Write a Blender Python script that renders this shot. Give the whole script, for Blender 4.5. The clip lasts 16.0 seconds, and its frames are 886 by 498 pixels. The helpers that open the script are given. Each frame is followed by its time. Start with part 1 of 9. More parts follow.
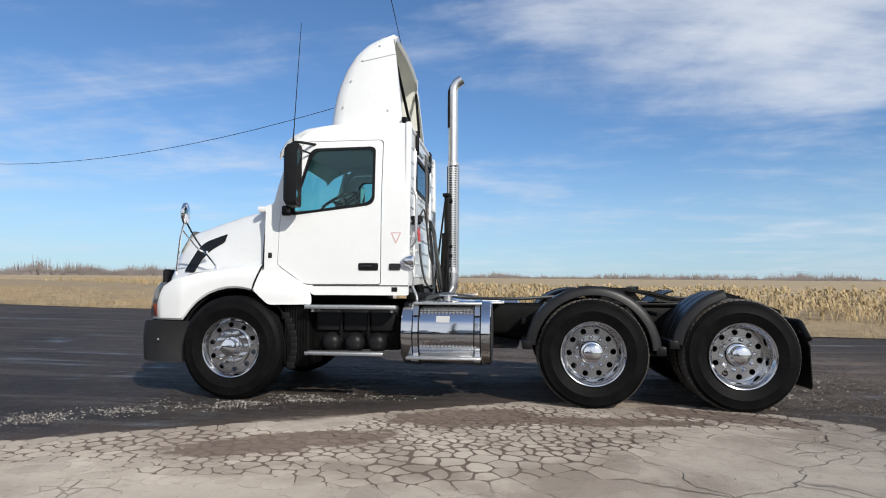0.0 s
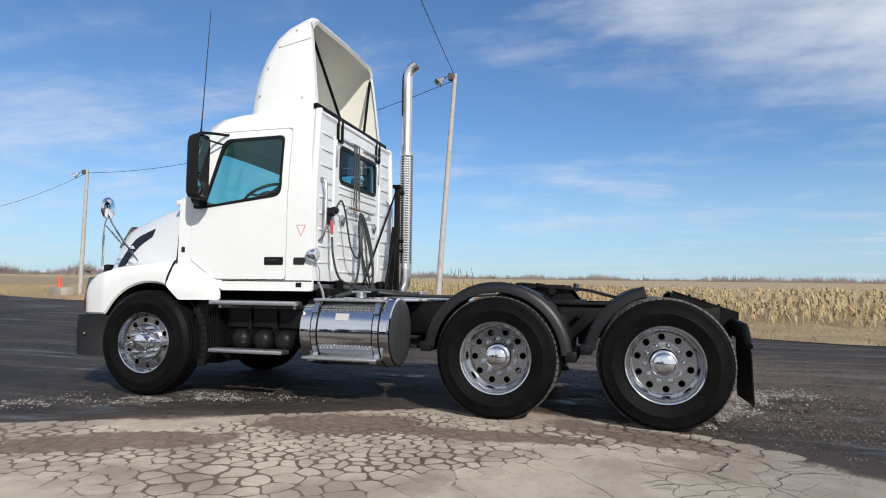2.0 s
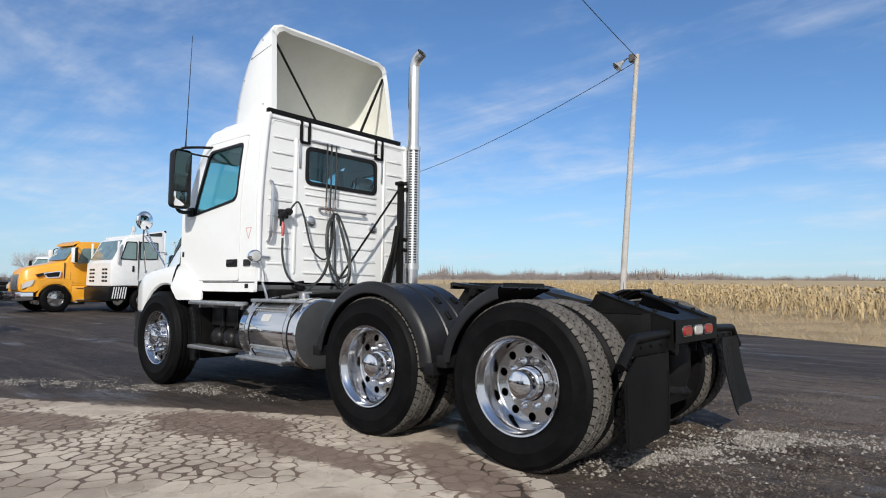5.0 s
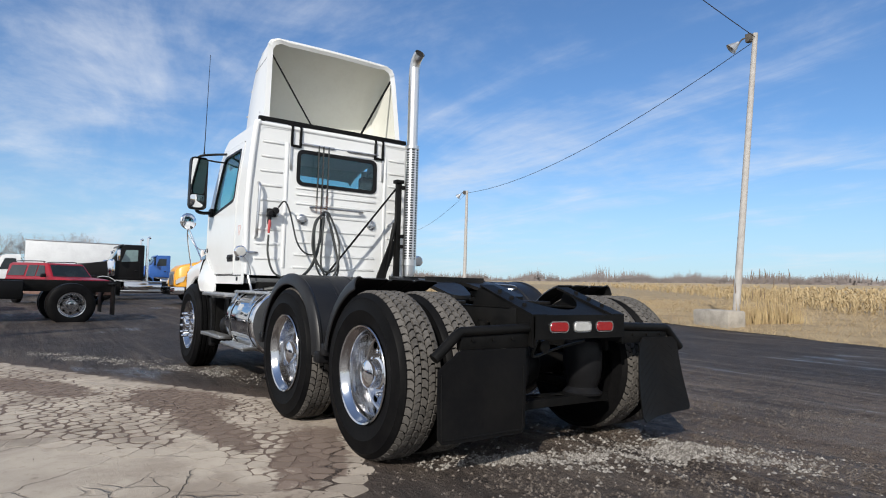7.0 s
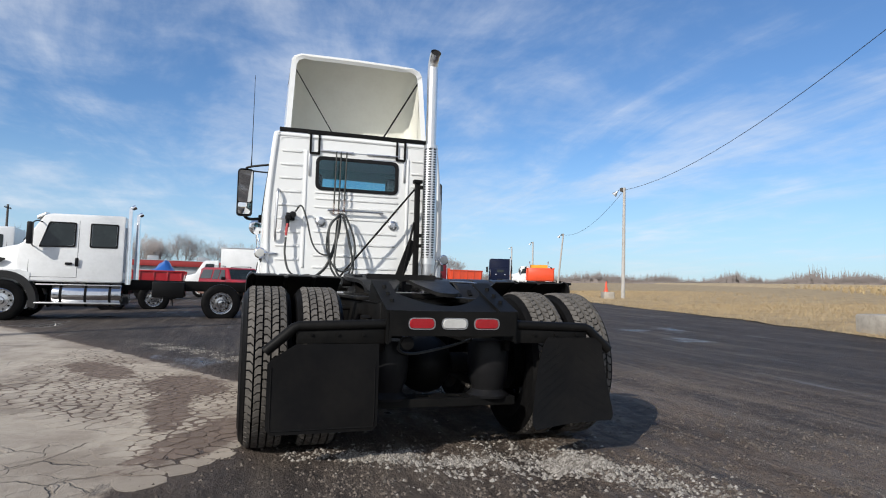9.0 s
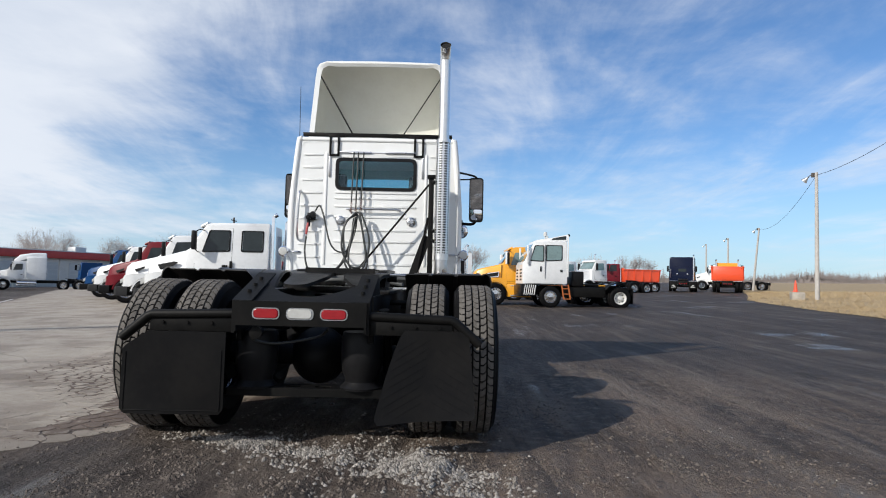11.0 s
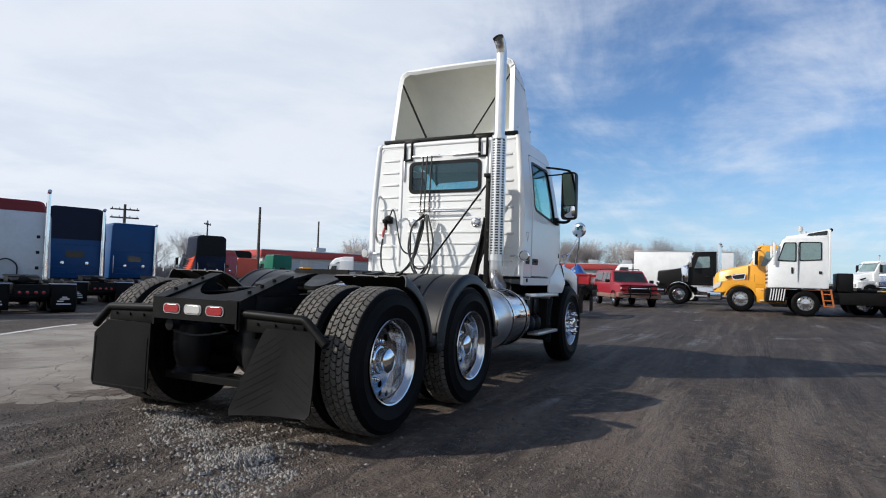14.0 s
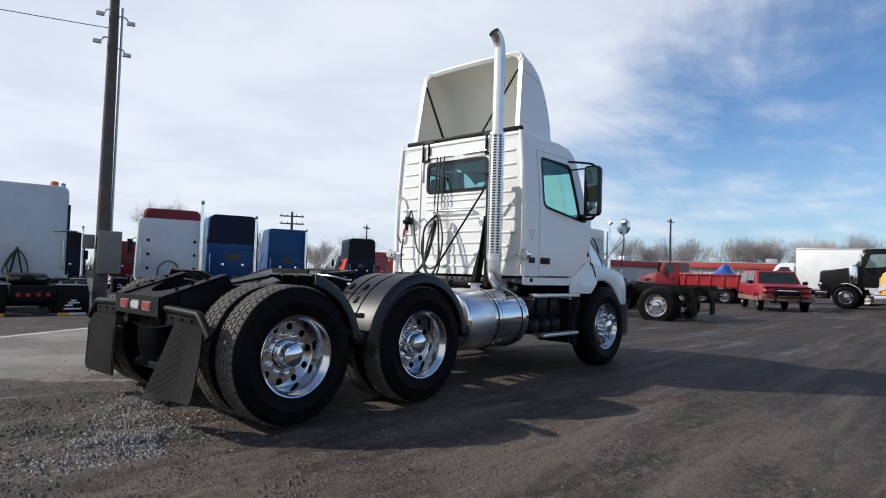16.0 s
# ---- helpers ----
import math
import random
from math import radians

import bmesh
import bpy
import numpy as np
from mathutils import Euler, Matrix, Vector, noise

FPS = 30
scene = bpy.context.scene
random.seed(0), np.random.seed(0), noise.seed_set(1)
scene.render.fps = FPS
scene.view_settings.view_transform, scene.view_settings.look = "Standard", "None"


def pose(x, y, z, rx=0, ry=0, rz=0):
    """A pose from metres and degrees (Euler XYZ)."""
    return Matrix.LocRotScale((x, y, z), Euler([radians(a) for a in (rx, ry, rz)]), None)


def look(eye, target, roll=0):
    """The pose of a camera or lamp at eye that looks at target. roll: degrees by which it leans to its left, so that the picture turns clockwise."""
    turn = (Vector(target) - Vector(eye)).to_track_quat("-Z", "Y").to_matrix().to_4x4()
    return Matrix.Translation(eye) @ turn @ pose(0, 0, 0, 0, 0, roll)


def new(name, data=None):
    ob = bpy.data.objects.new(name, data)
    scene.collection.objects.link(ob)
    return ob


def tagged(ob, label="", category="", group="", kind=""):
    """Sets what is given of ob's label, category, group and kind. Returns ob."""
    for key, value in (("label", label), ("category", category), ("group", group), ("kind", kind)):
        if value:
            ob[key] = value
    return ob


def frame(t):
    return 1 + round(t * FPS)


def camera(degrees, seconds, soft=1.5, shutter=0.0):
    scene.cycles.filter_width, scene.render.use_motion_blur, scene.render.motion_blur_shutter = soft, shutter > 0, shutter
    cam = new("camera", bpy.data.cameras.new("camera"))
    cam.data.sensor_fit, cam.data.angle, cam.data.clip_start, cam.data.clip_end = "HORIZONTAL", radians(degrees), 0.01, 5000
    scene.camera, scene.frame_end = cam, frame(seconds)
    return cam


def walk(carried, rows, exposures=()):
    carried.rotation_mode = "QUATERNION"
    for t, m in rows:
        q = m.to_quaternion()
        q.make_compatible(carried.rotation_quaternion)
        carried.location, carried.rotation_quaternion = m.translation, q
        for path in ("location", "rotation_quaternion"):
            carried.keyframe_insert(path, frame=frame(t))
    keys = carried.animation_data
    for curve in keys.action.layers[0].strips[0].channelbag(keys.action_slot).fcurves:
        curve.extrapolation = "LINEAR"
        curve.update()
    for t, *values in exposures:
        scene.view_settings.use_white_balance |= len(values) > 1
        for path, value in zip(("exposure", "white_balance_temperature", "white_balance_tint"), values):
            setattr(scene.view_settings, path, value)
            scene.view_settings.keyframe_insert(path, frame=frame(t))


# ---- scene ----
cam = camera(71.4, 16.0, 1.06)
PATH = [
    (0, (2.794, -7.077, 1.097), (2.569, -5.094, 1.226), 0.3),
    (0.5, (3.178, -6.919, 1.06), (2.897, -4.943, 1.199), 0.5),
    (1, (3.594, -6.734, 1.077), (3.247, -4.769, 1.211), 0.6),
    (1.5, (4.057, -6.531, 1.081), (3.618, -4.584, 1.216), 0.6),
    (2, (4.492, -6.264, 1.059), (3.952, -4.343, 1.191), 0.7),
    (2.5, (4.949, -6.007, 1.065), (4.296, -4.121, 1.192), 0.8),
    (3, (5.393, -5.721, 1.062), (4.622, -3.88, 1.19), 0.8),
    (3.5, (5.816, -5.388, 1.102), (4.913, -3.608, 1.232), 0.9),
    (4, (6.239, -5.065, 1.112), (5.208, -3.356, 1.242), 0.8),
    (4.2, (6.389, -4.922, 1.093), (5.3, -3.249, 1.221), 0.7),
    (6.3, (7.838, -3.492, 1.056), (6.292, -2.23, 1.189), 1.4),
    (6.5, (7.97, -3.381, 1.044), (6.4, -2.148, 1.173), 1.5),
    (7, (8.258, -2.989, 1.043), (6.615, -1.856, 1.17), 1.5),
    (7.5, (8.52, -2.574, 1.052), (6.784, -1.589, 1.177), 1.5),
    (8, (8.734, -2.142, 1.03), (6.927, -1.293, 1.155), 1.7),
    (8.5, (8.905, -1.69, 1.056), (7.048, -0.958, 1.177), 1.6),
    (9, (9.072, -1.21, 1.049), (7.168, -0.61, 1.169), 1.5),
    (11.3, (9.273, 1.139, 1.025), (7.279, 1.039, 1.138), 1.3),
    (11.5, (9.267, 1.304, 1.02), (7.277, 1.142, 1.136), 1.3),
    (12, (9.205, 1.766, 1.037), (7.237, 1.428, 1.146), 1.5),
    (12.5, (9.098, 2.188, 1.046), (7.159, 1.709, 1.152), 1.7),
    (13, (8.951, 2.613, 1.055), (7.047, 2.007, 1.157), 1.8),
    (13.5, (8.756, 3.017, 1.089), (6.903, 2.271, 1.183), 1.8),
    (14, (8.545, 3.44, 1.106), (6.761, 2.54, 1.194), 1.8),
    (14.5, (8.321, 3.865, 1.102), (6.607, 2.838, 1.186), 1.9),
    (15, (8.09, 4.262, 1.134), (6.444, 3.13, 1.216), 1.9),
    (15.5, (7.811, 4.622, 1.123), (6.24, 3.388, 1.209), 1.8),
    (16, (7.497, 4.996, 1.149), (6.012, 3.657, 1.223), 1.8),
]
walk(cam, [(t, look(eye, target, roll)) for t, eye, target, roll in PATH], exposures=((0, -0.06), (5, -0.03), (9, 0.05), (12.5, 0.06), (16, 0.09)))

# ---- world and light ----
SUN = Vector((1.0, -1.3, 1.0)).normalized()
sun_az = math.atan2(SUN.x, SUN.y)
sun_el = math.asin(SUN.z)

world = bpy.data.worlds.new("sky")
scene.world = world
world.use_nodes = True


class Nodes:
    """A node tree with short names for the calls used here."""

    def __init__(self, tree):
        self.t = tree
        tree.nodes.clear()

    def n(self, kind, operation="", feature="", data_type="", blend_type="", interpolation_type=""):
        node = self.t.nodes.new("ShaderNode" + kind)
        if operation:
            node.operation = operation
        if feature:
            node.feature = feature
        if data_type:
            node.data_type = data_type
        if blend_type:
            node.blend_type = blend_type
        if interpolation_type:
            node.interpolation_type = interpolation_type
        return node

    def put(self, socket, value):
        if value is None:
            return
        if hasattr(value, "is_output"):
            self.t.links.new(value, socket)
        else:
            socket.default_value = value

    def math(self, op, a, b=None, c=None, clamp=False):
        node = self.n("Math", operation=op)
        node.use_clamp = clamp
        for i, v in enumerate((a, b, c)):
            self.put(node.inputs[i], v)
        return node.outputs[0]

    def vec(self, op, a, b=None):
        node = self.n("VectorMath", operation=op)
        self.put(node.inputs[0], a)
        if b is not None:
            self.put(node.inputs[1], b)
        return node.outputs[0]

    def noise(self, vector, scale, detail=4.0, rough=0.55, distort=0.0):
        node = self.n("TexNoise")
        self.put(node.inputs["Vector"], vector)
        node.inputs["Scale"].default_value = scale
        node.inputs["Detail"].default_value = detail
        node.inputs["Roughness"].default_value = rough
        node.inputs["Distortion"].default_value = distort
        return node.outputs["Fac"]

    def voronoi(self, vector, scale, feature="DISTANCE_TO_EDGE", rand=1.0):
        node = self.n("TexVoronoi", feature=feature)
        self.put(node.inputs["Vector"], vector)
        node.inputs["Scale"].default_value = scale
        node.inputs["Randomness"].default_value = rand
        return node.outputs[0]

    def step(self, value, low, high, a=0.0, b=1.0):
        node = self.n("MapRange", interpolation_type="SMOOTHSTEP")
        for i, v in enumerate((value, low, high, a, b)):
            self.put(node.inputs[i], v)
        return node.outputs[0]

    def mix(self, fac, a, b):
        node = self.n("Mix", data_type="RGBA")
        self.put(node.inputs[0], fac)
        for i, v in ((6, a), (7, b)):
            self.put(node.inputs[i], (*v, 1.0) if isinstance(v, tuple) and len(v) == 3 else v)
        return node.outputs[2]


w = Nodes(world.node_tree)
sky = w.n("TexSky")
sky.sky_type, sky.sun_disc, sky.sun_elevation, sky.sun_rotation = "NISHITA", False, sun_el, sun_az
sky.altitude, sky.air_density, sky.dust_density, sky.ozone_density = 50.0, 1.0, 0.4, 2.0
way = w.n("TexCoord").outputs["Generated"]
axes = w.n("SeparateXYZ")
w.put(axes.inputs[0], way)
up = w.math("MAXIMUM", axes.outputs[2], 0.0)
# cirrus on a flat layer: the way through each point of it, so that streaks draw together towards the horizon
low = w.math("ADD", up, 0.11)
layer = w.n("CombineXYZ")
w.put(layer.inputs[0], w.math("DIVIDE", axes.outputs[0], low))
w.put(layer.inputs[1], w.math("DIVIDE", axes.outputs[1], low))
turned = w.n("Mapping")
w.put(turned.inputs[0], layer.outputs[0])
turned.inputs["Rotation"].default_value = (0, 0, radians(-38))
turned.inputs["Scale"].default_value = (0.42, 1.25, 1.0)
turned.inputs["Location"].default_value = (3.3, 1.9, 0.4)
streak = w.noise(turned.outputs[0], 1.25, 9.0, 0.62, 0.55)
puffs = w.noise(layer.outputs[0], 2.1, 8.0, 0.60, 0.25)
broad = w.noise(layer.outputs[0], 0.42, 3.0, 0.5, 0.2)
toward = w.n("VectorMath", operation="DOT_PRODUCT")
w.put(toward.inputs[0], way)
toward.inputs[1].default_value = tuple(SUN)
veil = w.math("ADD", w.step(toward.outputs["Value"], -0.36, 0.42, 0.0, 0.44), w.step(toward.outputs["Value"], -0.12, 0.24, 0.0, 0.24))
for direction, start, full, amount in (((0.28, 0.80, 0.53), 0.92, 0.99, 0.14), ((0.56, 0.82, 0.20), 0.92, 0.99, 0.04), ((-0.92, -0.05, 0.38), 0.90, 0.99, 0.02)):
    bank = w.n("VectorMath", operation="DOT_PRODUCT")
    w.put(bank.inputs[0], way)
    bank.inputs[1].default_value = tuple(Vector(direction).normalized())
    veil = w.math("ADD", veil, w.step(bank.outputs["Value"], start, full, 0.0, amount))
dense = w.math("ADD", w.math("ADD", w.math("MULTIPLY", streak, 0.56), w.math("MULTIPLY", puffs, 0.40)), w.math("ADD", w.math("MULTIPLY", broad, 0.34), veil))
cloud = w.math("MULTIPLY", w.step(dense, 0.595, 0.97), w.step(up, -0.02, 0.10, 0.35, 1.0))
cloud = w.math("MULTIPLY", cloud, w.step(up, 0.48, 0.72, 1.0, 0.15))
haze = w.step(axes.outputs[2], 0.0, 0.24, 0.56, 0.0)
tint = w.n("Mix", data_type="RGBA", blend_type="MULTIPLY")
tint.inputs[0].default_value = 1.0
w.put(tint.inputs[6], sky.outputs[0])
tint.inputs[7].default_value = (0.76, 1.02, 1.30, 1.0)
milk = w.mix(w.step(toward.outputs["Value"], -0.25, 0.40), (4.9, 6.7, 8.6), (7.5, 8.3, 9.2))
hazy = w.mix(haze, tint.outputs[2], milk)
white = w.mix(w.step(w.noise(layer.outputs[0], 1.1, 6.0, 0.58, 0.3), 0.36, 0.62), (6.9, 7.5, 8.5), (8.0, 8.45, 9.2))
clouded = w.mix(w.math("MULTIPLY", cloud, 0.92), hazy, white)
back = w.n("Background")
w.put(back.inputs[0], clouded)
back.inputs[1].default_value = 0.10
out = w.n("OutputWorld")
w.put(out.inputs[0], back.outputs[0])

sun = new("sun", bpy.data.lights.new("sun", "SUN"))
sun.data.energy, sun.data.angle, sun.data.color = 4.3, radians(0.55), (1.0, 0.95, 0.87)
sun.matrix_world = look(SUN * 60, (0, 0, 0))


# ---- materials ----
def pbr(name, col, rough=0.5, metal=0.0, alt=None, scale=6.0, amount=0.5, bump=0.0, bump_scale=60.0, rough_var=0.12, coat=0.0, piece=0.0, spec=0.5):
    """A surface of one colour that wanders towards alt in stains, with fine relief and uneven gloss."""
    m = bpy.data.materials.new(name)
    m.use_nodes = True
    g = Nodes(m.node_tree)
    at = g.n("TexCoord").outputs["Object"]
    big = g.noise(at, scale, 5.0, 0.6)
    fine = g.noise(at, scale * 9.0, 3.0, 0.6)
    stain = g.math("MULTIPLY", g.step(g.math("ADD", g.math("MULTIPLY", big, 0.7), g.math("MULTIPLY", fine, 0.3)), 0.38, 0.68), amount)
    colour = g.mix(stain, col, alt or tuple(c * 0.75 for c in col))
    if piece:
        lot = g.n("ObjectInfo").outputs["Random"]
        shade = g.n("HueSaturation")
        g.put(shade.inputs["Color"], colour)
        g.put(shade.inputs["Value"], g.math("ADD", 1.0 - piece / 2, g.math("MULTIPLY", lot, piece)))
        colour = shade.outputs[0]
    p = g.n("BsdfPrincipled")
    g.put(p.inputs["Base Color"], colour)
    g.put(p.inputs["Roughness"], g.math("ADD", rough - rough_var / 2, g.math("MULTIPLY", big, rough_var), clamp=True))
    p.inputs["Metallic"].default_value = metal
    p.inputs["Coat Weight"].default_value = coat
    p.inputs["Specular IOR Level"].default_value = spec
    p.inputs["Coat Roughness"].default_value = 0.06
    if bump:
        b = g.n("Bump")
        b.inputs["Strength"].default_value = 1.0
        b.inputs["Distance"].default_value = bump
        g.put(b.inputs["Height"], g.noise(at, bump_scale, 4.0, 0.6))
        g.put(p.inputs["Normal"], b.outputs[0])
    g.put(g.n("OutputMaterial").inputs[0], p.outputs[0])
    return m


def glass(name, tint, clear, rough=0.02):
    m = bpy.data.materials.new(name)
    m.use_nodes = True
    g = Nodes(m.node_tree)
    see, shine, both = g.n("BsdfTransparent"), g.n("BsdfGlossy"), g.n("MixShader")
    see.inputs[0].default_value = (*tint, 1.0)
    shine.inputs["Roughness"].default_value = rough
    shine.inputs["Color"].default_value = (0.9, 0.95, 1.0, 1.0)
    slant = g.n("LayerWeight")
    slant.inputs[0].default_value = 0.5
    g.put(both.inputs[0], g.math("ADD", clear, g.math("MULTIPLY", g.math("POWER", slant.outputs["Facing"], 4.0), 0.55)))
    g.put(both.inputs[1], see.outputs[0])
    g.put(both.inputs[2], shine.outputs[0])
    g.put(g.n("OutputMaterial").inputs[0], both.outputs[0])
    return m


WHITE = pbr("white_paint", (0.80, 0.81, 0.80), 0.32, 0.0, (0.70, 0.70, 0.67), 1.6, 0.30, 0.0006, 9.0, coat=0.5)
WHITE_IN = pbr("fairing_inside_fibreglass", (0.66, 0.66, 0.60), 0.6, 0.0, (0.56, 0.55, 0.49), 3.0, 0.4, 0.001, 30.0)
BLACK = pbr("black_frame_paint", (0.005, 0.005, 0.005), 0.50, 0.0, (0.013, 0.012, 0.011), 5.0, 0.5, 0.0008, 60.0, 0.25, spec=0.11)
PLASTIC = pbr("black_plastic", (0.009, 0.009, 0.010), 0.40, 0.0, (0.018, 0.018, 0.018), 7.0, 0.4, 0.0005, 120.0, 0.2, spec=0.16)
BUMPER = pbr("dark_grey_plastic", (0.022, 0.022, 0.023), 0.55, 0.0, (0.034, 0.034, 0.034), 5.0, 0.4, 0.0006, 160.0, spec=0.18)
RUBBER = pbr("tyre_rubber", (0.0045, 0.0045, 0.005), 0.50, 0.0, (0.012, 0.0115, 0.011), 5.0, 0.5, 0.0008, 40.0, 0.2, spec=0.055)
TREAD = pbr("worn_dusty_tread", (0.135, 0.124, 0.112), 0.85, 0.0, (0.060, 0.055, 0.050), 14.0, 0.8, 0.002, 70.0, spec=0.2)
FLAP = pbr("mud_flap_rubber", (0.006, 0.006, 0.0065), 0.46, 0.0, (0.014, 0.013, 0.012), 3.0, 0.5, 0.001, 20.0, 0.25, spec=0.08)
CHROME = pbr("chrome", (0.86, 0.86, 0.87), 0.07, 1.0, (0.7, 0.7, 0.7), 8.0, 0.3, 0.0, 1.0, 0.05)
ALU = pbr("polished_aluminium", (0.63, 0.63, 0.64), 0.13, 1.0, (0.52, 0.515, 0.51), 14.0, 0.45, 0.0003, 30.0, 0.14)
TREADPLATE = pbr("aluminium_step", (0.72, 0.72, 0.71), 0.38, 1.0, (0.5, 0.49, 0.47), 14.0, 0.6, 0.001, 150.0, 0.2)
STEEL = pbr("brushed_steel", (0.62, 0.62, 0.63), 0.3, 1.0, (0.48, 0.47, 0.45), 10.0, 0.5, 0.0005, 90.0, 0.2)
GREASE = pbr("worn_greasy_steel", (0.007, 0.007, 0.007), 0.40, 0.0, (0.020, 0.018, 0.017), 6.0, 0.7, 0.0015, 40.0, 0.35, spec=0.16)
RED_LENS = pbr("red_lens", (0.30, 0.006, 0.011), 0.16, 0.0, (0.20, 0.004, 0.008), 30.0, 0.4, 0.0008, 300.0, coat=0.6)
AMBER = pbr("amber_lens", (0.65, 0.16, 0.02), 0.2, 0.0, None, 30.0, 0.3, coat=0.6)
CLEAR = pbr("clear_lens", (0.50, 0.50, 0.48), 0.2, 0.0, (0.34, 0.33, 0.31), 30.0, 0.4, 0.0008, 260.0, coat=0.6)
LENS_DARK = pbr("smoked_lens", (0.05, 0.055, 0.055), 0.12, 0.0, (0.16, 0.17, 0.17), 10.0, 0.5, coat=0.8)
HOSE = pbr("rubber_hose", (0.02, 0.022, 0.022), 0.5, 0.0, (0.05, 0.055, 0.05), 12.0, 0.5)
HOSE_RED = pbr("red_handle", (0.42, 0.06, 0.06), 0.4, 0.0, None, 20.0, 0.3)
RUST = pbr("rusty_spring", (0.16, 0.07, 0.04), 0.7, 0.3, (0.25, 0.14, 0.10), 30.0, 0.6)
SATIN = pbr("satin_aluminium", (0.78, 0.78, 0.78), 0.34, 1.0, (0.66, 0.66, 0.65), 9.0, 0.5, 0.0004, 40.0, 0.12)
INTERIOR = pbr("grey_cab_trim", (0.07, 0.075, 0.08), 0.7, 0.0, (0.1, 0.1, 0.1), 6.0, 0.4, 0.001, 80.0)
SEAT = pbr("grey_seat_cloth", (0.055, 0.058, 0.065), 0.9, 0.0, (0.08, 0.08, 0.085), 12.0, 0.5, 0.002, 200.0)
GLASS = glass("tinted_cab_glass", (0.64, 0.86, 0.83), 0.035)
GLASS_REAR = glass("dark_rear_glass", (0.58, 0.76, 0.80), 0.04)
POLISHED = pbr("mirror_polished_aluminium", (0.72, 0.72, 0.73), 0.07, 1.0, (0.70, 0.70, 0.70), 3.0, 0.4, 0.0, 1.0, 0.06)
GUARD = pbr("weathered_guard_plastic", (0.009, 0.009, 0.0095), 0.40, 0.0, (0.020, 0.019, 0.019), 4.0, 0.5, 0.0006, 90.0, 0.15, spec=0.36)
TANK_END = pbr("dull_grey_tank_end", (0.050, 0.052, 0.055), 0.55, 0.0, (0.030, 0.031, 0.033), 7.0, 0.5, 0.0006, 60.0, 0.2, spec=0.3)
MIRROR = pbr("mirror_glass", (0.85, 0.87, 0.88), 0.02, 1.0, None, 5.0, 0.05, rough_var=0.0)


# ---- mesh tools ----
def part(name, bm, material, parent=None, label="", angle=32.0, matrix=None):
    """Links a bmesh as one mesh object, smooth but for edges sharper than angle."""
    bmesh.ops.remove_doubles(bm, verts=bm.verts, dist=1e-5)
    bmesh.ops.recalc_face_normals(bm, faces=bm.faces)
    me = bpy.data.meshes.new(name)
    bm.to_mesh(me)
    bm.free()
    me.polygons.foreach_set("use_smooth", [True] * len(me.polygons))
    me.set_sharp_from_angle(angle=radians(angle))
    me.materials.append(material)
    ob = new(name, me)
    if matrix is not None:
        ob.matrix_world = matrix
    if parent is not None:
        ob.parent = parent
    if label:
        ob["label"] = label
    return ob


def shared(name, me, parent, matrix, label=""):
    ob = new(name, me)
    ob.parent = parent
    ob.matrix_basis = matrix
    if label:
        ob["label"] = label
    return ob


def thing(name, label, category, matrix=None, group=""):
    ob = new(name)
    ob.empty_display_size = 0.2
    if matrix is not None:
        ob.matrix_basis = matrix
    return tagged(ob, label, category, group)


def absorb(bm, other):
    me = bpy.data.meshes.new("t")
    other.to_mesh(me)
    other.free()
    bm.from_mesh(me)
    bpy.data.meshes.remove(me)
    return bm


def box(bm, x0, x1, y0, y1, z0, z1, bevel=0.0, seg=2, matrix=None):
    t = bmesh.new()
    m = Matrix.Translation(((x0 + x1) / 2, (y0 + y1) / 2, (z0 + z1) / 2)) @ Matrix.Diagonal((abs(x1 - x0), abs(y1 - y0), abs(z1 - z0), 1))
    bmesh.ops.create_cube(t, size=1.0, matrix=m)
    if bevel:
        bmesh.ops.bevel(t, geom=t.edges[:], offset=bevel, segments=seg, affect="EDGES", profile=0.5)
    if matrix is not None:
        bmesh.ops.transform(t, matrix=matrix, verts=t.verts)
    return absorb(bm, t)


def beam(bm, a, b, wide, high, bevel=0.0, twist=0.0):
    """A box bar from a to b."""
    a, b = Vector(a), Vector(b)
    q = (b - a).to_track_quat("Y", "Z").to_matrix().to_4x4()
    return box(bm, -wide / 2, wide / 2, 0, (b - a).length, -high / 2, high / 2, bevel, 1, Matrix.Translation(a) @ q @ pose(0, 0, 0, 0, twist, 0))


def rings(bm, loops, closed=True, caps=True):
    """Skins a row of rings with equal numbers of points."""
    rows = [[bm.verts.new(p) for p in loop] for loop in loops]
    n = len(rows[0])
    for a, b in zip(rows, rows[1:]):
        for i in range(n if closed else n - 1):
            j = (i + 1) % n
            bm.faces.new((a[i], a[j], b[j], b[i]))
    if caps:
        bm.faces.new(rows[0])
        bm.faces.new(rows[-1][::-1])
    return bm


def cyl(bm, a, b, r0, r1=None, n=20, caps=True):
    a, b = Vector(a), Vector(b)
    q = (b - a).to_track_quat("Z", "Y").to_matrix()
    r1 = r0 if r1 is None else r1
    turn = [Vector((math.cos(2 * math.pi * i / n), math.sin(2 * math.pi * i / n), 0)) for i in range(n)]
    return rings(bm, [[a + q @ (v * r0) for v in turn], [b + q @ (v * r1) for v in turn]], True, caps)


